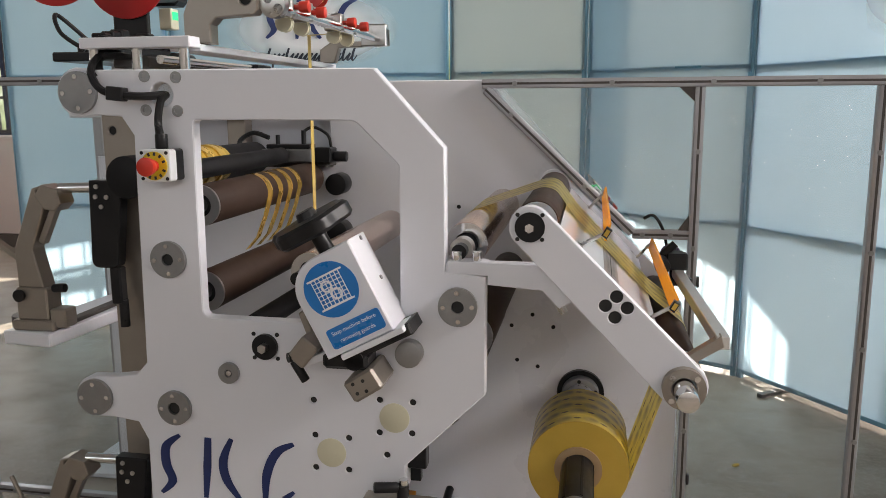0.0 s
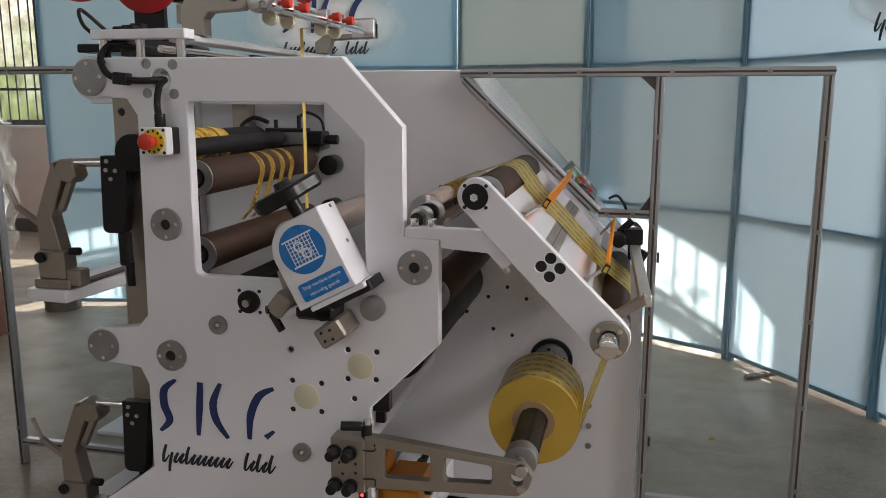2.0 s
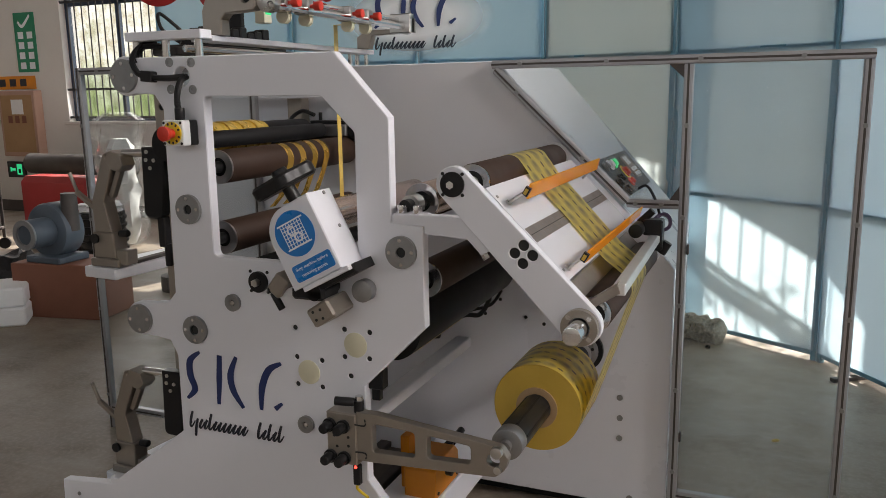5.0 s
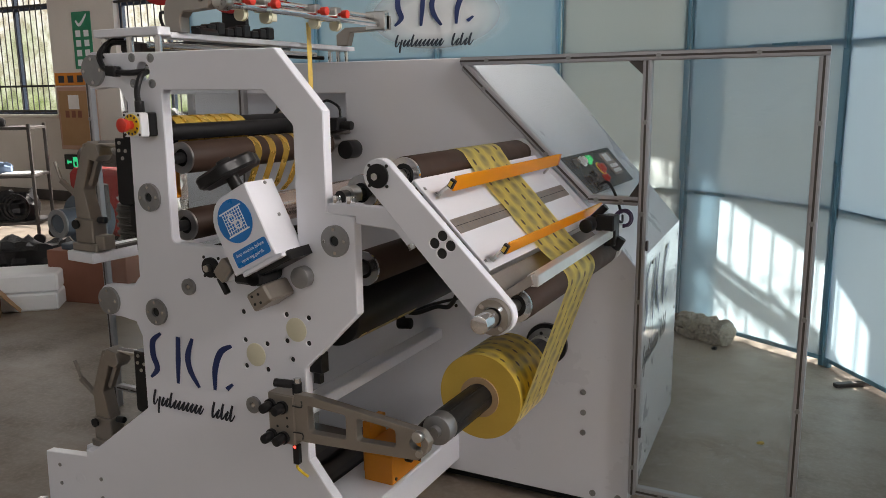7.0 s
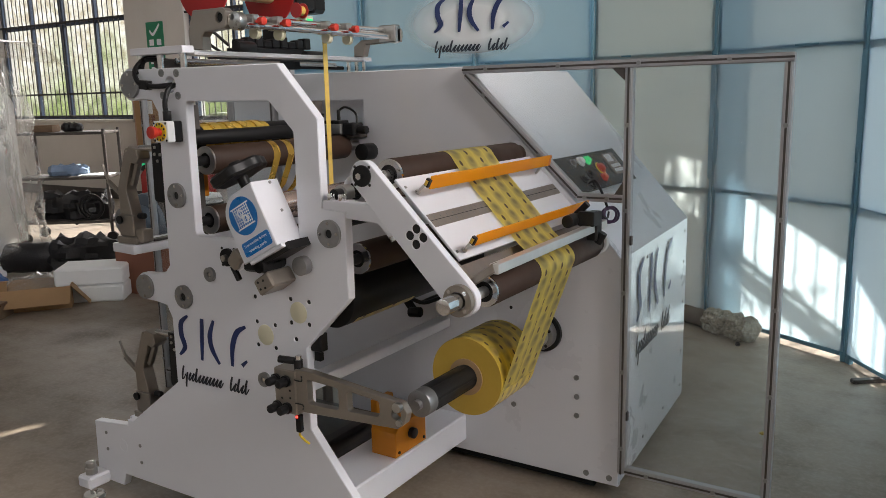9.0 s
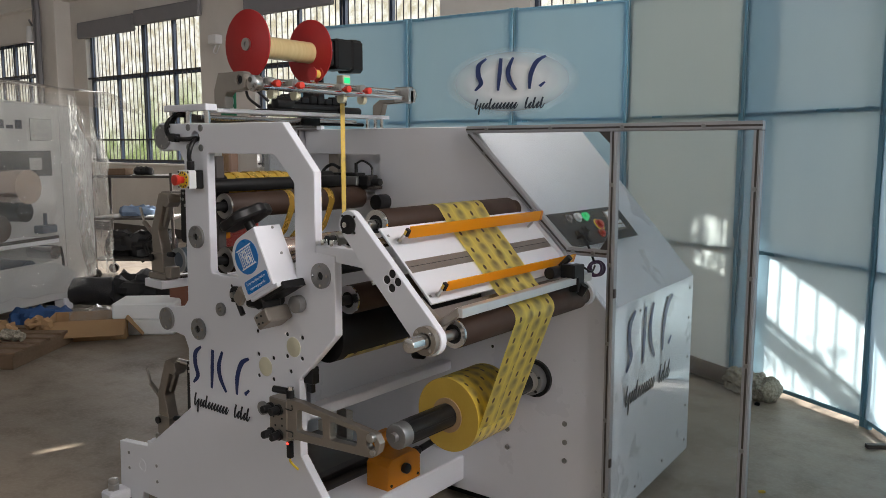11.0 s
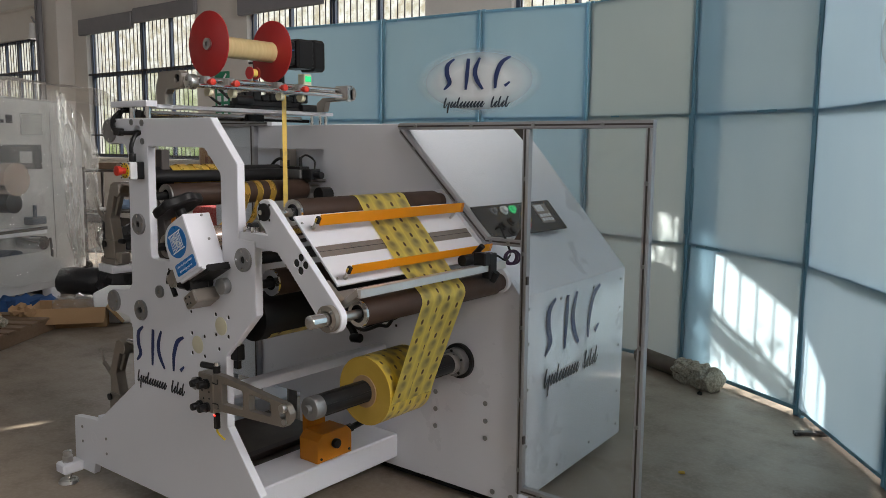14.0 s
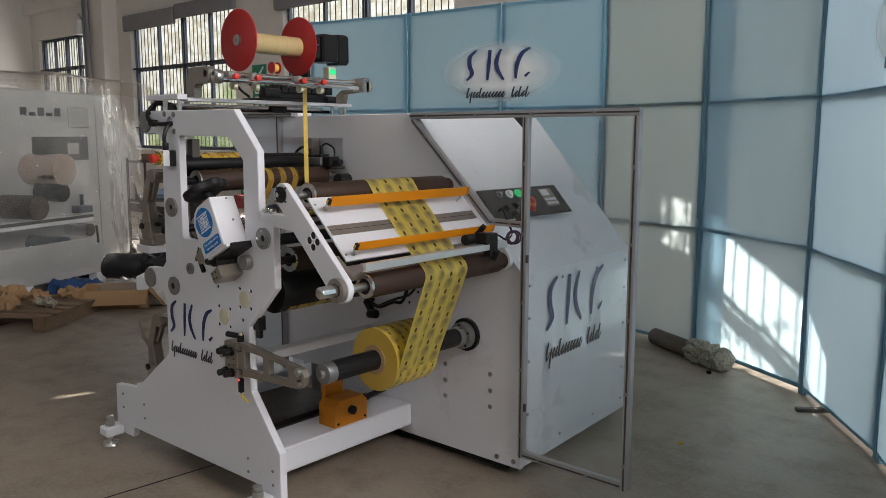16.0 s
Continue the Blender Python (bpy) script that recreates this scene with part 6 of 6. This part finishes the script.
part("hose", cable([(-0.13, 0.87, 1.43), (-0.19, 0.87, 1.435), (-0.215, 0.88, 1.475), (-0.17, 0.89, 1.505), (-0.11, 0.88, 1.49)], 0.008), "plastic", vs)
part("hose", cable([(0.02, 0.86, 1.51), (0.05, 0.87, 1.525), (0.095, 0.88, 1.50), (0.11, 0.87, 1.46)], 0.005), "plastic", vs)
part("flange", rod((-0.24, 0.93, 1.41), (-0.24, 0.952, 1.41), 0.05, seg=24), "flange", vs)

# ---------- by the screen: tube, bar, crumbs ----------
lg = thing("wrapped_tube", (0.95, 3.53, 0.0), "brown tube with crumpled wrapping lying on the floor", "tube")
A, B = Vector((0.58, 3.64, 0.062)), Vector((1.14, 3.34, 0.062))
part("tube", rod(A, B, 0.060, seg=20, bevel=0.004), "tube", lg)


def crumpled(a, b, r, amp, seg=22, rows=16, seed=0.0):
    a, b = Vector(a), Vector(b)
    q = (b - a).to_track_quat('Z', 'Y').to_matrix()
    bm = bmesh.new()
    rings = []
    for j in range(rows + 1):
        s = j / rows
        c = a + (b - a) * s
        taper = 0.6 if j in (0, rows) else 1.0
        rr = []
        for i in range(seg):
            t = 2 * math.pi * i / seg
            k = r * taper * (1 + amp * noise.noise(Vector((math.cos(t) * 2.2 + seed, math.sin(t) * 2.2, s * 7))))
            p = c + q @ Vector((k * math.cos(t), k * math.sin(t), 0))
            p.z = max(p.z, 0.002)
            rr.append(bm.verts.new(p))
        rings.append(rr)
    for x, y in zip(rings, rings[1:]):
        for i in range(seg):
            bm.faces.new((x[i], x[(i + 1) % seg], y[(i + 1) % seg], y[i]))
    bm.faces.new(rings[0][::-1])
    bm.faces.new(rings[-1])
    return bm


part("wrapping", crumpled((0.95, 3.44, 0.070), (1.29, 3.26, 0.074), 0.078, 0.45, 30, 22), "foil", lg, "speckled crumpled wrapping")
fbar = thing("floor_bar", (1.99, 2.74, 0.0), "short dark flat steel bar on the floor", "bar")
part("bar", join(box((-0.12, -0.018, 0.0), (0.12, 0.018, 0.022), 0.003, Matrix.Translation((1.985, 2.85, 0)) @ Matrix.Rotation(radians(35), 4, 'Z'))), "cart", fbar)
for k, (x, y) in enumerate(((1.20, 3.15), (1.60, 1.85))):
    cr = thing("debris", (x, y, 0), "small dark scrap on the floor" if k == 0 else "tiny yellow scrap on the floor", "scrap")
    part("scrap", crumpled((x, y, 0.01), (x + 0.03, y + 0.01, 0.012), 0.012 if k == 0 else 0.007, 0.8, 8, 4, k * 3.0), "plastic" if k == 0 else "gold", cr)

# ---------- left background: wrapped machine ----------
wm = thing("wrapped_machine", (-5.95, 2.4, 0.0), "white machine under a clear crumpled polythene sheet", "machine")
WX = Matrix.Translation((-5.95, 3.0, 0)) @ Matrix((Vector((-0.362, 0.932, 0)), Vector((-0.932, -0.362, 0)), Vector((0, 0, 1)))).transposed().to_4x4()


def wpart(name, bm, mat, parent=wm, label=""):
    """A part of the wrapped machine: x along its face to the right end at 0, y into it."""
    bm.transform(WX)
    return part(name, bm, mat, parent, label)


wpart("housing", slab([(-3.4, 0.16), (-0.16, 0.16), (-0.14, 1.58), (-0.44, 2.02), (-3.4, 2.06)], [], 0.0, 1.4, bevel=0.02), "greywhite", label="grey-white sheet-steel housing")
wpart("plinth", box((-3.3, 0.05, 0), (-0.3, 1.3, 0.16), 0.01), "plastic")
wpart("vent", box((-1.02, -0.012, 1.65), (-0.73, 0.001, 1.87), 0.006), "flange")
wpart("screen", box((-1.52, -0.012, 1.295), (-0.76, 0.001, 1.55), 0.006), "plastic")
wpart("display", box((-1.06, -0.018, 1.36), (-0.90, -0.0125, 1.48), 0.003), "flange")
for k in range(5):
    wpart("lettering_bar", box((-1.64 + k * 0.11, -0.006, 1.765), (-1.56 + k * 0.11, -0.001, 1.80 + 0.05 * (k % 2 == 0)), 0), "ink")
wpart("side_seam", box((-0.62, -0.004, 0.2), (-0.615, 0.001, 1.9), 0), "flange")
wpart("roller", rod((-1.55, -0.45, 1.22), (-1.55, 0.02, 1.22), 0.16, seg=28), "copper")
wpart("roller", rod((-1.45, -0.30, 0.98), (-1.45, 0.02, 0.98), 0.10, seg=24), "plastic")
wpart("roller", rod((-1.9, -0.45, 0.86), (-1.9, 0.02, 0.86), 0.12, seg=24), "brown")
wpart("roller", rod((-1.1, -0.30, 0.55), (-1.1, 0.02, 0.55), 0.07, seg=20), "chrome")
wpart("roller", rod((-1.6, -0.45, 0.45), (-1.6, 0.02, 0.45), 0.09, seg=20), "pump")
wpart("shelf", box((-2.4, -0.40, 0.66), (-1.15, 0.0, 0.70), 0.006), "white")
wpart("shelf_edge", box((-2.4, -0.404, 0.70), (-1.15, -0.38, 0.73), 0.003), "cart")
wpart("valve", join(box((-1.05, -0.12, 0.72), (-0.85, 0.0, 0.80), 0.01), rod((-0.95, -0.06, 0.80), (-0.95, -0.06, 0.92), 0.02, seg=12)), "pump")
wpart("motor", rod((-2.0, -0.35, 0.28), (-1.5, -0.35, 0.28), 0.12, seg=20), "pump")
wpart("side_frame", slab([(-2.5, 0.12), (-1.05, 0.12), (-1.05, 0.36), (-1.35, 0.50), (-2.5, 0.50)], [], -0.50, -0.46, bevel=0.005), "greywhite")
wpart("leg", box((-1.25, -0.5, 0.0), (-1.12, -0.38, 0.12), 0.01), "white")
wpart("leg", box((-2.2, -0.5, 0.0), (-2.07, -0.38, 0.12), 0.01), "white")


def sheet(outline_pts, tops, bottoms, flare, seed):
    """Polythene hanging over a plan outline, with long folds and creases."""
    bm = bmesh.new()
    rows, per = 34, 30
    pts, zt, zb = [], [], []
    for i in range(len(outline_pts) - 1):
        a, b = Vector(outline_pts[i]), Vector(outline_pts[i + 1])
        for j in range(per):
            pts.append(a + (b - a) * j / per)
            zt.append(tops[i] + (tops[i + 1] - tops[i]) * j / per)
            zb.append(bottoms[i] + (bottoms[i + 1] - bottoms[i]) * j / per)
    cen = Vector((-1.5, 0.9))
    g = []
    for i, p in enumerate(pts):
        out_d = (p - cen).normalized()
        col_ = []
        for j in range(rows + 1):
            s = j / rows
            fold = 0.045 * abs(noise.noise(Vector((i * 0.45 - s * 5.0, s * 9.0 + i * 0.11, seed + 4)))) + 0.10 * s * noise.noise(Vector((i * 0.22 + seed, s * 1.1, 3.0))) + 0.09 * abs(noise.noise(Vector((i * 0.16 + s * 3.0, s * 4.5 - i * 0.05, seed))))
            q = p + out_d * (0.03 + flare * s * s + fold)
            z = zt[i] + (zb[i] + 0.06 * noise.noise(Vector((i * 0.3, 0, seed))) - zt[i]) * s
            col_.append(bm.verts.new((q.x, q.y, max(z, 0.01))))
        g.append(col_)
    for a, b in zip(g, g[1:]):
        for j in range(rows):
            bm.faces.new((a[j], a[j + 1], b[j + 1], b[j]))
    return bm


wpart("polythene_sheet", sheet([(-3.3, -0.52), (-1.15, -0.52), (-0.55, -0.08), (-0.05, -0.02), (0.0, 1.2)], [2.06, 2.09, 2.08, 1.70, 1.62], [0.30, 0.22, 0.34, 0.05, 0.15], 0.10, 2.0), "polythene",
      label="clear crumpled polythene sheet")
tip = bmesh.new()
tv = [tip.verts.new(q) for q in ((-0.16, -0.02, 1.80), (0.14, 0.0, 1.42), (-0.02, -0.05, 1.10), (-0.12, -0.08, 1.45), (0.02, 0.1, 1.5))]
for q in ((0, 1, 3), (1, 2, 3), (0, 4, 1), (1, 4, 2)):
    tip.faces.new([tv[k] for k in q])
wpart("polythene_corner", tip, "polythene")
bm = bmesh.new()
g = []
for i in range(25):
    row_ = []
    for j in range(13):
        x, y = -3.4 + 3.42 * i / 24, -0.55 + 1.9 * j / 12
        z = 2.14 + 0.10 * (1 - abs(y - 0.4)) + 0.05 * noise.noise(Vector((x * 2.0, y * 2.4, 4))) - max(0, x + 0.45) * 0.4
        row_.append(bm.verts.new((x, y, z)))
    g.append(row_)
for a, b in zip(g, g[1:]):
    for j in range(12):
        bm.faces.new((a[j], a[j + 1], b[j + 1], b[j]))
wpart("polythene_top", bm, "polythene")
wpart("hose", cable([(-0.75, -0.05, 0.55), (-0.85, -0.16, 0.38), (-1.0, -0.25, 0.12), (-1.15, -0.3, 0.02)], 0.014), "plastic")

# pallet with loose parts
pl = thing("pallet", (-3.75, 0.75, 0.0), "worn wooden pallet with torn packing on it", "pallet")
PM = Matrix.Translation((-3.95, 0.80, 0)) @ Matrix.Rotation(radians(34), 4, 'Z')
for k in range(6):
    part("board", box((-0.55, -0.45 + k * 0.155, 0.105), (0.55, -0.35 + k * 0.155, 0.125), 0.002, PM), "wood", pl)
for k in range(3):
    part("runner", box((-0.55 + k * 0.49, -0.45, 0.0), (-0.45 + k * 0.49, 0.43, 0.103), 0.003, PM), "wood", pl)
for k, (u, v, r, mt) in enumerate(((-0.2, 0.2, 0.10, "card"), (0.1, 0.1, 0.08, "card"), (0.28, 0.3, 0.07, "card"), (0.0, -0.2, 0.09, "card"), (0.3, -0.1, 0.05, "foil"), (-0.3, -0.1, 0.08, "wood"))):
    c = PM @ Vector((u, v, 0.17))
    pk = thing("packing_scrap", tuple(c), "crumpled torn packing on the pallet", "packing")
    part("scrap", crumpled(c - Vector((0.1, 0.03, 0.01)), c + Vector((0.12, 0.05, 0.0)), r * 0.7, 1.1, 14, 8, k * 2.7), mt, pk)


def carton(name, x, y, w, d, h, turn, flaps=True):
    t = thing(name, (x, y, 0), "open brown cardboard box with loose flaps", "box")
    m = Matrix.Translation((x, y, 0)) @ Matrix.Rotation(radians(turn), 4, 'Z')
    th = 0.006
    part("bottom", box((-w / 2, -d / 2, 0), (w / 2, d / 2, th), 0, m), "card", t)
    for lo, hi in (((-w / 2, -d / 2, th), (w / 2, -d / 2 + th, h)), ((-w / 2, d / 2 - th, th), (w / 2, d / 2, h)), ((-w / 2, -d / 2 + th, th), (-w / 2 + th, d / 2 - th, h)), ((w / 2 - th, -d / 2 + th, th), (w / 2, d / 2 - th, h))):
        part("side", box(lo, hi, 0.001, m), "card", t)
    if flaps:
        for s, a in ((-1, 38), (1, -62)):
            fm = m @ Matrix.Translation((0, s * d / 2, h)) @ Matrix.Rotation(radians(a * 1.0), 4, 'X')
            part("flap", box((-w / 2, 0 if s > 0 else -d * 0.42, 0.0), (w / 2, d * 0.42 if s > 0 else 0, th), 0.001, fm), "card", t)
        fm = m @ Matrix.Translation((w / 2, 0, h)) @ Matrix.Rotation(radians(50), 4, 'Y')
        part("flap", box((0, -d / 2 + 0.01, 0), (w * 0.32, d / 2 - 0.01, th), 0.001, fm), "card", t)
    part("liner", crumpled(m @ Vector((-w * 0.25, 0, h * 0.75)), m @ Vector((w * 0.3, 0.02, h * 0.8)), d * 0.27, 0.6, 16, 8, x), "polythene", t)
    return t


carton("cardboard_box", -3.83, 1.62, 0.62, 0.42, 0.17, 52)
bcl = thing("blue_cloth", (-4.55, 1.55, 0), "crumpled dark blue cloth on the floor", "cloth")
part("cloth", crumpled((-4.75, 1.38, 0.05), (-4.40, 1.75, 0.05), 0.10, 0.9, 16, 10, 4.0), "bluetarp", bcl)
fb = thing("foam_blocks", (-3.62, 2.28, 0.0), "white packing foam block on the floor", "foam", "packing foam blocks")
part("block", box((-0.27, -0.20, 0.0), (0.27, 0.20, 0.13), 0.012, Matrix.Translation((-3.62, 2.05, 0)) @ Matrix.Rotation(radians(40), 4, 'Z')), "foam", fb)
part("block", box((-0.27, -0.20, 0.132), (0.26, 0.19, 0.27), 0.014, Matrix.Translation((-3.63, 2.07, 0)) @ Matrix.Rotation(radians(42), 4, 'Z')), "foam", fb)
fb2 = thing("foam_block", (-3.62, 2.5, 0.0), "white packing foam block on the floor", "foam", "packing foam blocks")
part("block", box((-0.24, -0.20, 0.0), (0.24, 0.20, 0.24), 0.014, Matrix.Translation((-3.62, 2.56, 0)) @ Matrix.Rotation(radians(38), 4, 'Z')), "foam", fb2)
bw = thing("wrapped_shaft", (-4.8, 2.6, 0.0), "long shaft wrapped in black sheet lying on the floor", "wrapped shaft")
part("tube", crumpled((-5.45, 1.95, 0.16), (-4.75, 2.45, 0.16), 0.14, 0.12, 20, 10, 1.0), "fabricblack", bw)
part("wrapping", crumpled((-4.80, 2.42, 0.17), (-4.10, 2.90, 0.16), 0.17, 0.65, 22, 16, 6.0), "fabricblack", bw)
part("shaft_end", rod((-4.15, 2.86, 0.17), (-3.90, 3.03, 0.17), 0.035, seg=16), "chrome", bw)

# service cart by the wall
ct = thing("service_cart", (-6.35, 3.75, 0.0), "grey steel service cart with three shelves on casters", "cart")
CM = Matrix.Translation((-6.35, 3.70, 0)) @ Matrix.Rotation(radians(36), 4, 'Z')
for z in (0.22, 0.72, 1.22):
    part("shelf", box((-0.50, -0.27, z), (0.50, 0.27, z + 0.03), 0.004, CM), "cart", ct)
for x in (-0.49, 0.47):
    for y in (-0.26, 0.24):
        part("leg", box((x, y, 0.12), (x + 0.03, y + 0.03, 1.28), 0.003, CM), "cart", ct)
        part("caster", rod(CM @ Vector((x + 0.015, y - 0.01, 0.06)), CM @ Vector((x + 0.015, y + 0.03, 0.06)), 0.06, seg=16), "plastic", ct)
cl1 = thing("folded_cloth", (-6.3, 3.7, 0.75), "blue and white cloth on the cart shelf", "cloth")
part("cloth", crumpled(CM @ Vector((-0.25, 0, 0.80)), CM @ Vector((0.2, 0, 0.80)), 0.07, 0.8, 14, 8, 8.0), "bluecloth", cl1)
pp = thing("paper_stack", (-6.2, 3.8, 0.75), "white papers on the cart shelf", "paper")
part("paper", box((0.15, -0.22, 0.752), (0.48, 0.1, 0.765), 0.002, CM), "paper", pp)
hp = thing("hose_heap", (-6.35, 3.7, 0.25), "heap of black hose on the lower shelf", "hose")
part("hose", crumpled(CM @ Vector((-0.42, 0, 0.40)), CM @ Vector((0.42, 0, 0.38)), 0.16, 0.7, 20, 12, 12.0), "fabricblack", hp)
for k in range(3):
    part("hose", ring(CM @ Vector((0.25 + k * 0.02, -0.2, 0.40)), CM @ Vector((0.25 + k * 0.02, -0.17, 0.40)), 0.15 - 0.02 * k, 0.13 - 0.02 * k, 24), "plastic", hp)
tl = thing("tool_tray", (-6.6, 3.5, 1.25), "dark tools and a wooden block on the cart top", "tools")
part("block", box((-0.35, -0.1, 1.2505), (-0.12, 0.12, 1.33), 0.004, CM), "wood", tl)
part("tool", crumpled(CM @ Vector((-0.05, 0, 1.30)), CM @ Vector((0.18, 0, 1.29)), 0.055, 0.5, 12, 8, 15.0), "fabricblack", tl)

# blower, red tank, bucket, brown sheet behind the clamps
bl = thing("blower", (-3.34, 2.45, 0.40), "blue-grey cast blower with a round motor end", "blower")
BX, BY, BZ = -3.34, 2.45, 0.63
part("volute", rod((BX, BY - 0.09, BZ), (BX, BY + 0.09, BZ), 0.20, seg=36, bevel=0.025), "pump", bl)
part("motor", rod((BX + 0.02, BY - 0.28, BZ), (BX + 0.02, BY - 0.09, BZ), 0.105, seg=24, bevel=0.015), "pump", bl)
part("fan_cover", ring((BX + 0.02, BY - 0.295, BZ), (BX + 0.02, BY - 0.28, BZ), 0.108, 0.07, 24), "flange", bl)
part("outlet", rod((BX + 0.15, BY, BZ), (BX + 0.16, BY, 0.90), 0.065, 0.055, 20), "cart", bl)
part("foot", box((BX - 0.15, BY - 0.16, 0.401), (BX + 0.18, BY + 0.12, 0.45), 0.008), "pump", bl)
du = thing("duct", (-6.9, 5.8, 0.0), "long dull grey pipe on two short stands", "pipe")
part("pipe", rod((-7.5, 5.8, 0.76), (-5.78, 5.8, 0.75), 0.13, seg=24, bevel=0.01), "cart", du)
for x in (-7.3, -6.4):
    part("stand", box((x - 0.05, 5.72, 0.0), (x + 0.05, 5.88, 0.63), 0.006), "cart", du)
bk = thing("bucket", (-4.5, 3.95, 0.0), "black ribbed bucket with a white top", "bucket")
bb_ = [rod((-4.45, 3.95, 0.0), (-4.45, 3.95, 0.50), 0.20, 0.22, 28)]
for k in range(6):
    bb_.append(ring((-4.45, 3.95, 0.06 + k * 0.075), (-4.45, 3.95, 0.085 + k * 0.075), 0.232, 0.20, 28))
part("pail", join(*bb_), "plastic", bk)
part("bag", crumpled((-4.45, 3.95, 0.49), (-4.45, 3.95, 0.60), 0.19, 0.4, 18, 6, 3.0), "foam", bk)
rt = thing("red_tank", (-5.4, 4.4, 0.0), "red painted steel tank behind the blower", "tank")
part("tank", box((-5.9, 4.25, 0.05), (-4.9, 4.6, 0.78), 0.06), "redtank", rt)
part("foot", box((-5.8, 4.3, 0.0), (-4.7, 4.5, 0.05), 0.005), "plastic", rt)
bs2 = thing("brown_board", (-3.3, 2.48, 0.0), "red-brown board box standing on the floor", "board")
part("board", box((-0.32, -0.20, 0.0), (0.40, 0.20, 0.40), 0.006, Matrix.Translation((-3.30, 2.48, 0)) @ Matrix.Rotation(radians(10), 4, 'Z')), "rust", bs2)
fg = thing("machine_foot", (-3.0, 3.3, 0.0), "round grey flange with two studs on the floor", "flange")
part("disc", rod((-3.0, 3.3, 0.0), (-3.0, 3.3, 0.13), 0.13, seg=28, bevel=0.006), "cart", fg)
for dx in (-0.06, 0.06):
    part("stud", rod((-3.0 + dx, 3.3, 0.13), (-3.0 + dx, 3.3, 0.24), 0.025, seg=12), "plastic", fg)
bg = thing("plastic_bag", (-4.95, 4.78, 0.0), "tall clear plastic bag with packing standing on the floor", "bag")
part("bag", crumpled((-4.95, 4.78, 0.02), (-4.95, 4.78, 1.42), 0.24, 0.5, 20, 18, 9.0), "polythene", bg, "clear crumpled bag")
part("filling", crumpled((-4.95, 4.78, 0.02), (-4.95, 4.78, 1.15), 0.13, 0.6, 14, 12, 5.0), "paper", bg)

# ---------- on the north wall ----------
YW = W_Y[1]
gs = thing("wall_sign", (-8.05, YW, 2.3), "tall green safety sign with white symbols", "sign")
part("board", box((-8.24, YW - 0.015, 1.95), (-7.86, YW, 2.74), 0.003), "greensign", gs)
for i in range(2):
    for j in range(4):
        part("symbol", box((-8.18 + i * 0.17, YW - 0.017, 1.99 + j * 0.135), (-8.08 + i * 0.17, YW - 0.0145, 2.08 + j * 0.135), 0), "whiteink", gs)
part("tick", stroke([(-8.16, 2.62), (-8.08, 2.56), (-7.93, 2.70)], [0.03, 0.045, 0.03], YW - 0.0155), "whiteink", gs)
ys = thing("wall_sign", (-8.35, YW, 1.8), "long amber sign strip with dark bars", "sign")
part("board", box((-8.72, YW - 0.012, 1.72), (-7.95, YW, 1.90), 0.003), "orange", ys)
for k in range(3):
    part("lettering_bar", box((-8.64 + k * 0.2, YW - 0.014, 1.76), (-8.52 + k * 0.2, YW - 0.0115, 1.86), 0), "ink", ys)
nb = thing("notice_board", (-8.2, YW, 1.2), "faded brown wall cabinet with a white label", "notice board")
part("board", box((-8.55, YW - 0.14, 0.80), (-7.86, YW, 1.70), 0.01), "pinksheet", nb)
part("front_sheet", box((-8.50, YW - 0.146, 0.86), (-7.91, YW - 0.1405, 1.64), 0.002), "card", nb)
for k in range(3):
    part("lettering_bar", box((-8.38 + k * 0.13, YW - 0.150, 1.26), (-8.30 + k * 0.13, YW - 0.1465, 1.36), 0), "rust", nb)
part("label_sheet", box((-8.30, YW - 0.150, 1.38), (-8.08, YW - 0.1465, 1.58), 0), "paper", nb)
ex = thing("exit_sign", (-8.5, YW, 0.55), "small green lit exit sign low on the wall", "sign")
part("housing", box((-8.66, YW - 0.03, 0.49), (-8.31, YW, 0.715), 0.004), "plastic", ex)
part("arrow", join(box((-8.60, YW - 0.033, 0.585), (-8.50, YW - 0.0305, 0.62), 0.001), box((-8.60, YW - 0.033, 0.57), (-8.575, YW - 0.0305, 0.635), 0.001)), "exitdim", ex)
part("door_symbol", slab([(-8.47, 0.53), (-8.37, 0.53), (-8.37, 0.68), (-8.47, 0.68)], [[(-8.445, 0.55), (-8.395, 0.55), (-8.395, 0.61), (-8.445, 0.61)]], YW - 0.033, YW - 0.0305), "exitdim", ex)
cam1 = thing("wall_camera", (-8.2, YW, 3.25), "small white camera housing on the wall", "camera")
part("housing", box((-8.36, YW - 0.14, 3.22), (-8.16, YW, 3.36), 0.01), "paper", cam1)
part("cable", cable([(-8.3, YW - 0.02, 3.22), (-8.38, YW - 0.02, 3.12), (-8.30, YW - 0.02, 3.08), (-8.22, YW - 0.02, 3.2)], 0.01), "paper", cam1)
lp = thing("wall_lamp", (-13.6, 5.9, 3.5), "white lamp on a bracket at the wall", "lamp")
part("arm", rod((-14.2, YW - 0.02, 3.95), (-13.2, YW - 0.6, 3.98), 0.02, seg=10), "blind", lp)
part("bulb", rod((-13.6, YW - 0.4, 3.62), (-13.6, YW - 0.4, 3.93), 0.09, 0.06, 18, 0.02), "paper", lp)
